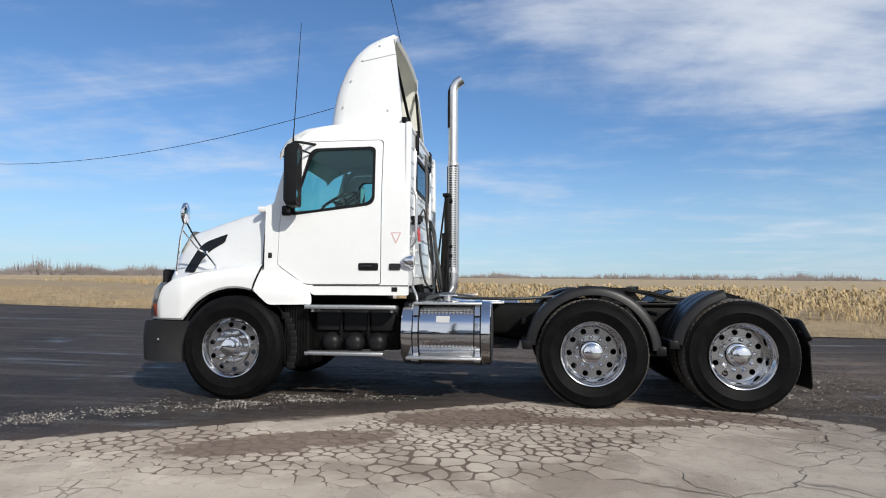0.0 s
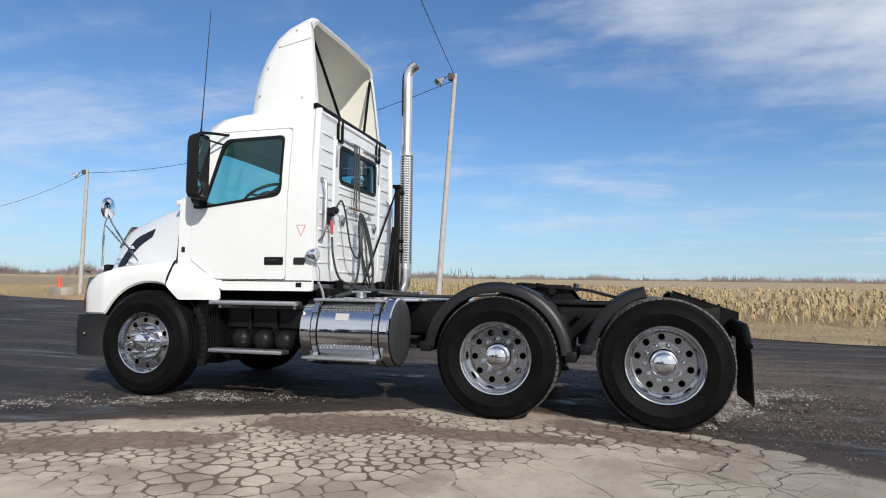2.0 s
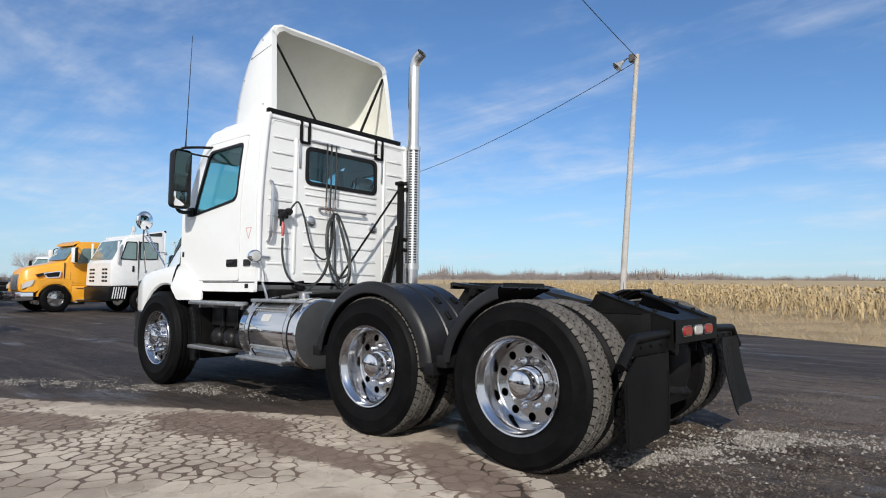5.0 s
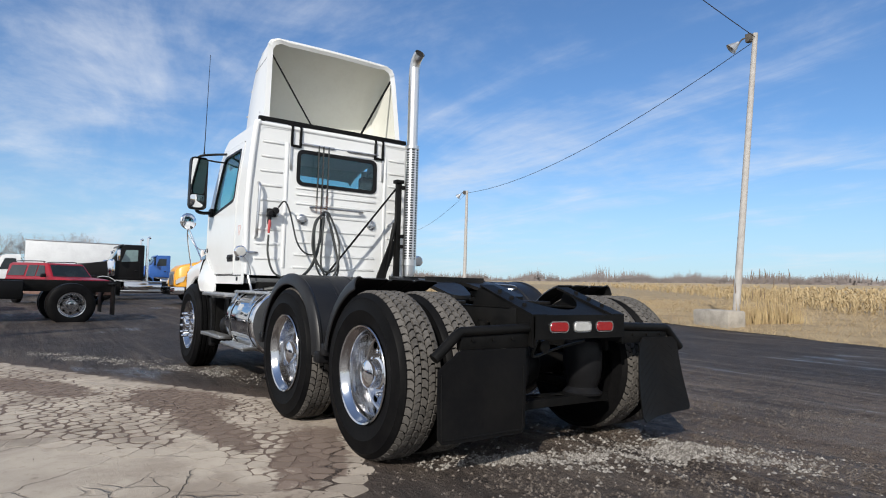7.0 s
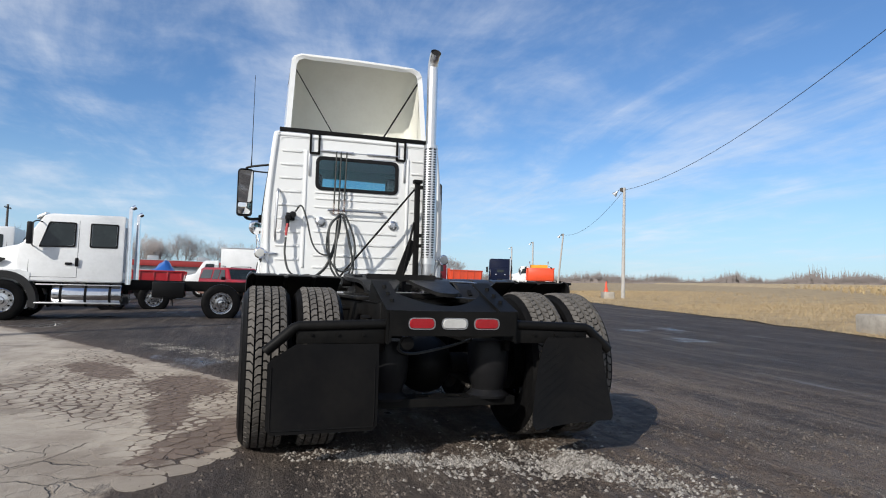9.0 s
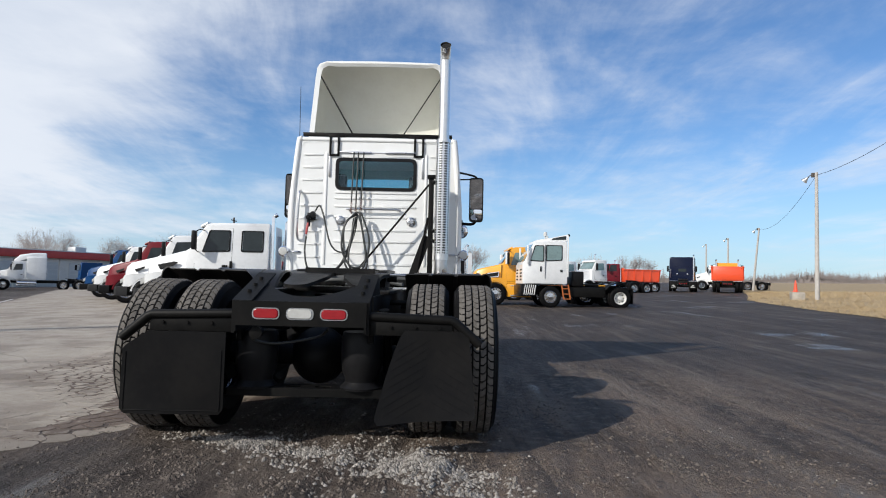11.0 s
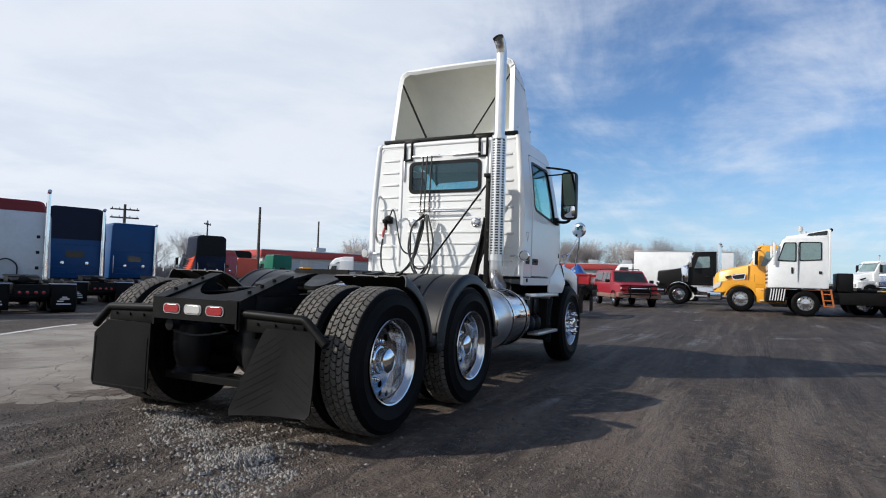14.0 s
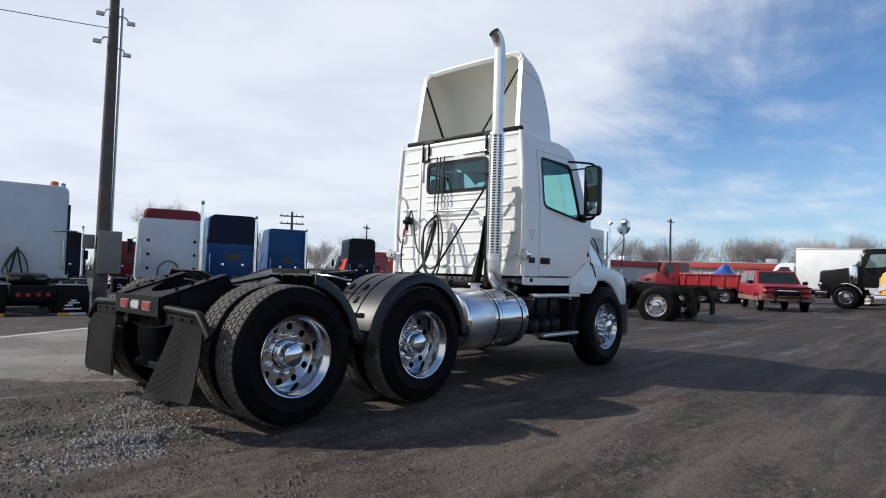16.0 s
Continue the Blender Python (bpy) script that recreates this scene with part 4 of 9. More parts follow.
# ---- tanks and steps ----
def fuel_tank(s, x0, x1, steps):
    """A polished drum with dull ends, double-edged straps and, on the driver's side, two treads."""
    r, cy, cz = 0.315, s * 0.875, 0.665
    bm = bmesh.new()
    lathe(bm, [(r - 0.016, x0 + 0.002), (r - 0.004, x0 + 0.010), (r, x0 + 0.03), (r, x1 - 0.03), (r - 0.004, x1 - 0.010), (r - 0.016, x1 - 0.002)], (0, cy, cz), "X", 72)
    drum = part("fuel_tank", bm, POLISHED, truck, "polished aluminium cylindrical fuel tank", 25)
    if not steps:
        bm = bmesh.new()
        lathe(bm, [(r + 0.0005, x0 + 0.60), (r + 0.003, x0 + 0.604), (r + 0.003, x1 - 0.05), (r - 0.006, x1 - 0.012), (r - 0.05, x1 + 0.016), (r * 0.6, x1 + 0.034), (0.0, x1 + 0.042)], (0, cy, cz), "X", 72)
        part("tank_shell", bm, SATIN, drum, "dull satin aluminium tank end and shell")
    for xe, d in ((x0, 1), (x1, -1)):
        bm = bmesh.new()
        lathe(bm, [(0.0, xe - d * 0.012), (r * 0.5, xe - d * 0.010), (r - 0.045, xe - d * 0.004), (r - 0.017, xe + d * 0.004)], (0, cy, cz), "X", 64)
        part("tank_end", bm, TANK_END, drum, "dull grey tank end")
    for x in ((x0 + 0.15, x1 - 0.13) if steps else (x0 + 0.10, x0 + 0.52)):
        bm = bmesh.new()
        lathe(bm, [(r + 0.001, x - 0.026), (r + 0.007, x - 0.024), (r + 0.007, x + 0.024), (r + 0.001, x + 0.026)], (0, cy, cz), "X", 72)
        strap = part("tank_strap", bm, POLISHED, drum)
        for e in (-0.031, 0.031):
            bm = bmesh.new()
            lathe(bm, [(r + 0.001, x + e - 0.005), (r + 0.004, x + e - 0.005), (r + 0.004, x + e + 0.005), (r + 0.001, x + e + 0.005)], (0, cy, cz), "X", 64)
            part("strap_edge", bm, PLASTIC, strap)
        bm = bmesh.new()
        box(bm, x - 0.04, x + 0.04, s * 0.43, s * 0.60, 0.40, 0.46, 0.006)
        part("tank_bracket", bm, BLACK, drum)
    bm = bmesh.new()
    cyl(bm, (x0 + 0.42, cy - s * 0.12, cz + r - 0.04), (x0 + 0.42, cy - s * 0.12, cz + r + 0.045), 0.050)
    box(bm, x0 + 0.33, x0 + 0.52, cy - s * 0.12 - 0.02, cy - s * 0.12 + 0.02, cz + r + 0.04, cz + r + 0.058, 0.006)
    part("filler_cap", bm, STEEL, drum)
    if not steps:
        return drum
    for z, y, d, lead in ((0.942, -1.00, 0.14, 0.0), (0.425, -1.10, 0.15, 0.05)):
        bm = bmesh.new()
        box(bm, x0 + 0.12 - lead, x1 - 0.09, y - d, y, z, z + 0.022, 0.004)
        for k in range(3):
            box(bm, x0 + 0.12 - lead, x1 - 0.09, y - d + 0.01 + 0.045 * k, y - d + 0.03 + 0.045 * k, z + 0.022, z + 0.027, 0.002, 1)
        tread = part("tank_step", bm, TREADPLATE, drum, "ribbed aluminium tank step")
        for x in (x0 + 0.15, x1 - 0.13):
            bm = bmesh.new()
            if z > 0.7:
                beam(bm, (x, y - 0.11, z), (x, y - 0.17, z - 0.10), 0.05, 0.006)
            else:
                beam(bm, (x, y - 0.02, z + 0.10), (x, y - 0.05, z), 0.05, 0.006)
                box(bm, x - 0.03, x + 0.03, y - 0.13, y - 0.01, z - 0.016, z - 0.002, 0.002, 1)
            part("step_bracket", bm, STEEL, tread)
    bm = bmesh.new()
    zz = 0.80
    yy = -0.875 - math.sqrt(0.3165 ** 2 - (zz - 0.665) ** 2)
    plate(bm, [rounded([(2.06, 0.775), (2.19, 0.775), (2.19, 0.835), (2.06, 0.835)], 0.006)], lambda u, v, t: (u, -0.875 - math.sqrt(0.3165 ** 2 - (v - 0.665) ** 2) - t, v), 0.002, 0.02)
    part("tank_label", bm, CLEAR, drum, "small pale data label")
    return drum


tank = fuel_tank(-1, 1.71, 2.585, True)
for z in (0.86, 0.52):
    bm = bmesh.new()
    for i in range(16):
        a = math.asin(max(-1, min(1, (z - 0.665) / 0.32)))
        x = 1.90 + 0.035 * i
        for k in (0, 1):
            zz = z + 0.022 * k
            yy = -0.875 - math.sqrt(max(0.0, 0.322 ** 2 - (zz - 0.665) ** 2))
            box(bm, x, x + 0.022, yy - 0.004, yy + 0.004, zz, zz + 0.013, 0.002, 1)
    part("grip_strip", bm, TREADPLATE, tank)
fuel_tank(1, 1.83, 2.86, False)
for s in (-1, 1):
    bm = bmesh.new()
    box(bm, 0.76, 1.67, s * 1.06, s * 1.20, 0.895, 0.93, 0.004)
    for i in range(26):
        box(bm, 0.78 + 0.034 * i, 0.80 + 0.034 * i, s * 1.07, s * 1.19, 0.93, 0.935)
    for x in (0.80, 1.60):
        box(bm, x, x + 0.03, s * 0.6, s * 1.10, 0.86, 0.895)
    part("upper_step", bm, TREADPLATE, truck, "ribbed aluminium entry step")
    bm = bmesh.new()
    box(bm, 0.77, 1.55, s * 1.06, s * 1.20, 0.445, 0.478, 0.004)
    for i in range(22):
        box(bm, 0.79 + 0.034 * i, 0.81 + 0.034 * i, s * 1.07, s * 1.19, 0.478, 0.483)
    part("lower_step", bm, TREADPLATE, truck, "ribbed aluminium entry step")
    bm = bmesh.new()
    box(bm, 0.76, 1.66, s * 0.50, s * 0.92, 0.48, 0.90, 0.01)
    battery = part("battery_box", bm, BLACK, truck, "black battery and air tank box")
    for x in (0.81, 1.09, 1.37):
        bm = bmesh.new()
        box(bm, x, x + 0.25, s * 0.92, s * 0.965, 0.67, 0.88, 0.02, 2)
        part("battery_cover", bm, PLASTIC, battery)
    for x in (1.065, 1.345):
        bm = bmesh.new()
        box(bm, x, x + 0.022, s * 0.955, s * 0.985, 0.56, 0.86, 0.004)
        cyl(bm, (x + 0.011, s * 0.97, 0.68), (x + 0.011, s * 1.01, 0.66), 0.016, n=8)
        part("hold_down", bm, PLASTIC, battery)
    for i in range(9):
        bm = bmesh.new()
        box(bm, 0.735 - 0.028 * i, 0.75 - 0.028 * i, s * 1.03, s * 1.045, 0.34, 0.93)
        part("shroud_rib", bm, BLACK, battery)
    bm = bmesh.new()
    box(bm, 0.5, 0.76, s * 0.60, s * 1.03, 0.32, 0.935, 0.01)
    part("shroud", bm, BLACK, battery)
    for x in (0.975, 1.21, 1.44):
        bm = bmesh.new()
        lathe(bm, [(0.102, -s * 0.5 * 0), (0.102, 0.34 * s), (0.095, 0.37 * s), (0.07, 0.40 * s), (0.03, 0.415 * s), (0.0, 0.417 * s)], (x, s * 0.62, 0.555), "Y", 28)
        part("air_tank", bm, PLASTIC, truck, "small black air tank")
    # inner wheel arch and trailing flap of the front wing
    bm = bmesh.new()
    loops = []
    for i in range(23):
        a = radians(-18 + 205 * i / 22)
        ri = 0.575 if a < radians(90) else 0.575 + 0.02 * (a - radians(90))
        loops.append([(ri * math.cos(a), s * 0.62, 0.505 + ri * math.sin(a)), (ri * math.cos(a), s * 1.02, 0.505 + ri * math.sin(a)),
                      ((ri + 0.02) * math.cos(a), s * 1.02, 0.505 + (ri + 0.02) * math.sin(a)), ((ri + 0.02) * math.cos(a), s * 0.62, 0.505 + (ri + 0.02) * math.sin(a))])
    rings(bm, loops)
    for i in range(9):
        a = radians(-18 + 6.2 * i)
        box(bm, 0.59 * math.cos(a) - 0.03, 0.59 * math.cos(a) + 0.055, s * 0.98, s * 1.05, 0.505 + 0.59 * math.sin(a) - 0.035, 0.505 + 0.59 * math.sin(a) + 0.04, 0.012)
    part("wheel_arch_liner", bm, PLASTIC, truck)

# ---- bonnet and wings ----
def interp(table, x):
    for (x0, v0), (x1, v1) in zip(table, table[1:]):
        if x <= x1:
            t = max(0.0, (x - x0) / (x1 - x0))
            return v0 + (v1 - v0) * t
    return table[-1][1]


Z_TOP = [(-1.06, 1.06), (-1.02, 1.28), (-0.94, 1.52), (-0.86, 1.67), (-0.78, 1.725), (-0.6, 1.775), (-0.34, 1.845), (-0.08, 1.905), (0.27, 1.955)]
W_TOP = [(-1.06, 0.44), (-0.9, 0.47), (-0.6, 0.55), (-0.3, 0.64), (0.0, 0.74), (0.27, 0.84)]
W_SIDE = [(-1.06, 0.62), (-0.9, 0.70), (-0.6, 0.80), (-0.3, 0.875), (0.0, 0.95), (0.27, 1.02)]
Z_SHELF = [(-1.06, 0.98), (-0.9, 1.10), (-0.7, 1.215), (-0.4, 1.285), (0.0, 1.32), (0.27, 1.33)]
W_WING = [(-1.06, 0.80), (-0.98, 0.93), (-0.85, 1.03), (-0.6, 1.085), (0.27, 1.095)]


def arch_z(x):
    if x < -0.60:
        return 0.765
    d = 0.60 ** 2 - min(0.60, abs(x + 0.02)) ** 2
    return 0.505 + math.sqrt(max(0.0, d)) * 0.985 if d > 0 else 0.765


bm = bmesh.new()
xs = [-1.06, -1.03, -0.98, -0.94, -0.90, -0.86, -0.82, -0.76, -0.70, -0.64, -0.60, -0.57, -0.53, -0.48, -0.42, -0.35, -0.28, -0.2, -0.1, 0.0, 0.08, 0.16, 0.22, 0.27]
loops = []
for x in xs:
    zt, wt, ws, zs, ww = (interp(t_, x) for t_ in (Z_TOP, W_TOP, W_SIDE, Z_SHELF, W_WING))
    zb = max(0.765, arch_z(x))
    zb = min(zb, zs - 0.06)
    zs = min(zs, zt - 0.02)
    prof = [(0.0, zt + 0.012), (wt * 0.5, zt + 0.008), (wt * 0.85, zt - 0.012), (wt, zt - 0.035), (wt + 0.05, zt - 0.075)]
    z_low = zs + 0.05
    for k in (0.3, 0.6, 0.9):
        prof.append((wt + 0.05 + (ws - wt - 0.05) * k, zt - 0.075 + (z_low - zt + 0.075) * k))
    prof += [(ws, zs + 0.02), (ws + 0.03, zs), (ws + (ww - ws) * 0.6, zs - 0.012), (ww - 0.025, zs - 0.035), (ww - 0.004, zs - 0.08), (ww, zs - (zs - zb) * 0.55), (ww - 0.002, zb + 0.02), (ww - 0.02, zb)]
    loops.append([(x, -y, z) for y, z in prof[::-1]] + [(x, y, z) for y, z in prof[1:]])
rings(bm, loops, False, False)
bmesh.ops.solidify(bm, geom=bm.faces[:], thickness=0.008)
hood = part("bonnet", bm, WHITE, truck, "white sloping bonnet with flared wings", 38)
bm = bmesh.new()
box(bm, -1.085, -1.03, -0.60, 0.60, 0.76, 1.30, 0.02)
for k in range(9):
    box(bm, -1.10, -1.075, -0.52, 0.52, 0.80 + k * 0.05, 0.825 + k * 0.05)
part("grille", bm, PLASTIC, truck, "dark radiator grille")
bm = bmesh.new()
plate(bm, [rounded([(-0.60, 1.48), (0.60, 1.48), (0.55, 1.73), (-0.55, 1.73)], 0.05)], lambda u, v, t: (-0.965 + (v - 1.48) * 0.52 + 0.25 * u * u - t, u, v), 0.006, 0.06)
part("bug_deflector", bm, LENS_DARK, truck, "smoked bonnet air deflector")
for s in (-1, 1):
    # black intake on the bonnet side
    def on_side(x, z, out):
        zt, wt, ws, zs = (interp(t_, x) for t_ in (Z_TOP, W_TOP, W_SIDE, Z_SHELF))
        top, low = zt - 0.075, zs + 0.05
        k = max(-0.2, min(1.0, (top - z) / max(0.05, top - low)))
        return (x, s * (wt + 0.05 + (ws - wt - 0.05) * k + out), z)
    bm = bmesh.new()
    shape = rounded([(-0.745, 1.27), (-0.62, 1.53), (-0.53, 1.60), (-0.26, 1.675), (-0.275, 1.585), (-0.44, 1.50), (-0.53, 1.40), (-0.60, 1.26)], [0.02, 0.08, 0.05, 0.01, 0.01, 0.06, 0.06, 0.02])
    plate(bm, [shape], lambda u, v, t: on_side(u, v, -0.004 + t), 0.014, 0.03)
    part("bonnet_intake", bm, PLASTIC, hood, "black bonnet side intake")
    # headlamp
    bm = bmesh.new()
    loops = []
    for k in range(9):
        t = k / 8
        x = -1.075 + 0.255 * t
        ww = interp(W_WING, x) + 0.006
        zt_ = 0.99 + 0.16 * min(1, t * 1.3) if t < 0.8 else 1.15
        lo = 0.775 + max(0, t - 0.55) * 0.75
        back = ww - 0.10
        loops.append([(x, s * (ww - 0.02), lo), (x, s * ww, lo + 0.03), (x, s * (ww - 0.002), (lo + zt_) / 2), (x, s * (ww - 0.012), zt_ - 0.02), (x, s * (ww - 0.04), zt_), (x, s * back, zt_), (x, s * back, lo)])
    rings(bm, loops)
    lampob = part("headlamp", bm, LENS_DARK, truck, "smoked wrap-round headlamp")
    bm = bmesh.new()
    x0 = -1.03
    rings(bm, [[(x, s * (interp(W_WING, x) + o), z) for x, z, o in ((x0 + 0.02, 0.79, 0.009), (x0 + 0.15, 0.80, 0.009), (x0 + 0.14, 0.92, 0.004), (x0 + 0.06, 0.93, 0.004))],
               [(x, s * (interp(W_WING, x) + o), z) for x, z, o in ((x0 + 0.02, 0.79, 0.014), (x0 + 0.15, 0.80, 0.014), (x0 + 0.14, 0.92, 0.009), (x0 + 0.06, 0.93, 0.009))]])
    part("side_marker", bm, RED_LENS, lampob, "red and amber side marker lens")
# front bumper
bm = bmesh.new()
def bumper_ring(z, grow):
    pts = []
    for s in (-1, 1):
        half = [(-0.53, 1.06), (-0.60, 1.07), (-0.80, 1.055), (-0.98, 1.0), (-1.08, 0.90), (-1.13, 0.70), (-1.15, 0.40), (-1.155, 0.0)]
        pts += [(x - grow * 0.02, s * y * (1 - grow * 0.008), z) for x, y in (half if s < 0 else half[-2::-1])]
    return [(p[0], p[1], p[2]) for p in pts] + [(p[0] + 0.05, p[1] * 0.95, p[2]) for p in pts[::-1]]
rings(bm, [bumper_ring(z, g_) for z, g_ in ((0.335, -1.2), (0.35, 0), (0.55, 1.0), (0.72, 0.4), (0.755, -0.4))])
bump_ob = part("front_bumper", bm, BUMPER, truck, "dark grey plastic front bumper")
for s in (-1, 1):
    bm = bmesh.new()
    lathe(bm, [(0.0, 0.0), (0.014, 0.0), (0.014, 0.008 * s), (0.0, 0.012 * s)], (-0.83, s * 1.056, 0.56), "Y", 12)
    part("tow_pin_cap", bm, CHROME, bump_ob)

# ---- cab ----
DOOR = [(0.43, 1.335), (0.445, 1.80), (0.60, 2.50), (0.67, 2.60), (1.485, 2.605), (1.485, 1.14), (0.71, 1.14)]
WINDOW = [(0.562, 1.840), (0.735, 2.475), (0.79, 2.520), (1.405, 2.530), (1.412, 1.945)]
door_line = rounded(DOOR, [0.02, 0.1, 0.05, 0.05, 0.05, 0.03, 0.04])
door_hole = rounded([(0.423, 1.330), (0.437, 1.80), (0.592, 2.503), (0.664, 2.608), (1.493, 2.613), (1.493, 1.132), (0.706, 1.132)], [0.02, 0.1, 0.05, 0.05, 0.05, 0.03, 0.04])
window_hole = rounded(WINDOW, [0.05, 0.05, 0.05, 0.06, 0.09], 5)


def grown(points, by):
    cx, cy = sum(p[0] for p in points) / len(points), sum(p[1] for p in points) / len(points)
    return [(u + by * (1 if u > cx else -1) * min(1, abs(u - cx) / 0.2), v + by * (1 if v > cy else -1) * min(1, abs(v - cy) / 0.15)) for u, v in points]


for s in (-1, 1):
    side = lambda u, v, t: (u, s * (side_y(v) + t), v)
    bm = bmesh.new()
    shell = [(0.285, 1.28), (0.29, 1.93), (0.40, 1.97), (0.545, 2.50), (0.62, 2.66), (0.74, 2.745), (1.70, 2.765), (1.755, 2.72), (1.77, 1.03), (0.80, 1.03), (0.70, 1.11), (0.42, 1.30)]
    plate(bm, [rounded(shell, [0.01, 0.02, 0.04, 0.05, 0.05, 0.06, 0.03, 0.03, 0.02, 0.02, 0.01, 0.01]), door_hole], lambda u, v, t: side(u, v, t - 0.03), 0.03, 0.12)
    part("cab_side", bm, WHITE, truck)
    bm = bmesh.new()
    plate(bm, [door_line, window_hole], lambda u, v, t: side(u, v, t - 0.028), 0.034, 0.10)
    door = part("door", bm, WHITE, truck, "white cab door with a tinted window")
    bm = bmesh.new()
    plate(bm, [grown(window_hole, 0.010), grown(window_hole, -0.018)], lambda u, v, t: side(u, v, t - 0.012), 0.022, 0.10)
    part("window_seal", bm, PLASTIC, door)
    bm = bmesh.new()
    plate(bm, [grown(window_hole, -0.018)], lambda u, v, t: side(u, v, t - 0.010), 0.004, 0.10)
    pane = part("window_pane", bm, GLASS, door)
    pane.visible_shadow = False
    bm = bmesh.new()
    plate(bm, [rounded([(1.265, 1.275), (1.465, 1.275), (1.465, 1.35), (1.265, 1.35)], 0.015)], lambda u, v, t: side(u, v, t + 0.004), 0.008)
    handle = part("door_handle", bm, PLASTIC, door, "black recessed door handle")
    bm = bmesh.new()
    box(bm, 1.29, 1.40, s * 1.074, s * 1.092, 1.305, 1.330, 0.006)
    part("pull", bm, BUMPER, handle)
    bm = bmesh.new()
    plate(bm, [rounded([(1.575, 1.28), (1.69, 1.28), (1.69, 1.345), (1.575, 1.345)], 0.015)], lambda u, v, t: side(u, v, t), 0.010)
    part("locker_latch", bm, BUMPER, truck, "grey side locker latch")
    bm = bmesh.new()
    box(bm, 1.60, 1.66, s * 1.062, s * 1.069, 1.065, 1.11, 0.004)
    part("skirt_vent", bm, PLASTIC, truck)
    bm = bmesh.new()
    box(bm, 0.325, 0.365, s * 1.06, s * 1.071, 1.40, 1.455, 0.004)
    part("cowl_badge", bm, BUMPER, truck, "small dark square badge")
    # panel joints
    bm = bmesh.new()
    box(bm, 0.80, 1.765, s * 1.060, s * 1.0665, 1.118, 1.130)
    part("skirt_joint", bm, BUMPER, truck)
    # lower corner panel behind the front wheel
    bm = bmesh.new()
    corner = [(0.20, 1.075), (0.275, 1.285), (0.42, 1.325), (0.72, 1.135), (0.785, 1.02), (0.785, 0.935), (0.36, 0.93)]
    plate(bm, [rounded(corner, [0.02, 0.04, 0.03, 0.03, 0.03, 0.02, 0.04])],
          lambda u, v, t: (u, s * (1.07 + t * (1.0 if t < 0.001 else 1.0) + 0.045 * max(0, min(1, (1.25 - v) / 0.2)) - 0.06 * max(0, (u - 0.62) / 0.17)), v), 0.018, 0.05)
    part("corner_panel", bm, WHITE, truck, "white moulded corner panel")
    bm = bmesh.new()
    tube(bm, [(0.165, s * 1.075, 1.06), (0.20, s * 1.10, 1.15), (0.262, s * 1.085, 1.30), (0.275, s * 1.06, 1.34), (0.275, s * 1.035, 1.60), (0.28, s * 0.98, 1.88)], 0.010, 8)
    part("bonnet_seal", bm, PLASTIC, truck)
    # triangle label
    bm = bmesh.new()
    tri = [(1.585, 1.655), (1.695, 1.655), (1.64, 1.535)]
    tri_in = [(1.602, 1.646), (1.678, 1.646), (1.64, 1.562)]
    plate(bm, [rounded(tri, 0.012), tri_in], lambda u, v, t: side(u, v, t), 0.002)
    part("warning_triangle", bm, pbr("pink_print", (0.62, 0.42, 0.40), 0.5), truck, "faded red warning triangle label")

# back wall with its raised ribs
bm = bmesh.new()
wall = rounded([(-1.02, 1.13), (1.02, 1.13), (1.02, 1.9), (0.955, 2.76), (-0.955, 2.76), (-1.02, 1.9)], [0.02, 0.02, 0.1, 0.07, 0.07, 0.1])
rear_win = rounded([(-0.475, 2.165), (0.475, 2.165), (0.475, 2.52), (-0.475, 2.52)], 0.06)
plate(bm, [wall, rear_win], lambda u, v, t: (1.72 + t, u, v), 0.03)
back = part("cab_back", bm, WHITE, truck, "white ribbed cab back wall")
bm = bmesh.new()
for s in (-1, 1):
    tube(bm, [(1.735, s * 1.015, 1.14), (1.74, s * 1.025, 1.9), (1.74, s * 0.965, 2.70), (1.735, s * 0.93, 2.765)], 0.036, 12)
    box(bm, 1.745, 1.762, s * 0.60, s * 0.63, 1.22, 2.60, 0.008)
tube(bm, [(1.735, -0.94, 2.765), (1.735, 0.94, 2.765)], 0.03, 12, 1)
part("cab_back_edge", bm, WHITE, back)
for s in (-1, 1):
    for k in range(9):
        z = 1.30 + k * 0.158
        w0, w1 = 0.66, 0.93 - max(0, z - 1.9) * 0.06
        rib = bmesh.new()
        box(rib, 1.748, 1.760, s * w0, s * w1, z, z + 0.028, 0.009)
        part("rib", rib, WHITE, back)
for k, z in enumerate((1.22, 1.36, 1.50, 1.64, 1.80, 1.93, 2.03, 2.10)):
    rib = bmesh.new()
    box(rib, 1.748, 1.760, -0.50, 0.50, z, z + 0.026, 0.009)
    part("rib", rib, WHITE, back)
bm = bmesh.new()
plate(bm, [rounded([(-0.50, 2.14), (0.50, 2.14), (0.50, 2.545), (-0.50, 2.545)], 0.08), rounded([(-0.46, 2.18), (0.46, 2.18), (0.46, 2.505), (-0.46, 2.505)], 0.05)], lambda u, v, t: (1.738 + t, u, v), 0.022)
part("rear_window_seal", bm, PLASTIC, back)
bm = bmesh.new()
plate(bm, [rounded([(-0.47, 2.17), (0.47, 2.17), (0.47, 2.515), (-0.47, 2.515)], 0.05)], lambda u, v, t: (1.742 + t, u, v), 0.004)
pane = part("rear_window_pane", bm, GLASS_REAR, back)
pane.visible_shadow = False
bm = bmesh.new()
for y0, y1 in ((-0.46, -0.06), (0.10, 0.46)):
    box(bm, 1.748, 1.77, y0, y1, 2.60, 2.622, 0.006)
for s in (-1, 1):
    box(bm, 1.748, 1.766, s * 0.56, s * 0.585, 2.30, 2.58, 0.006)
part("hinge_strip", bm, STEEL, back)

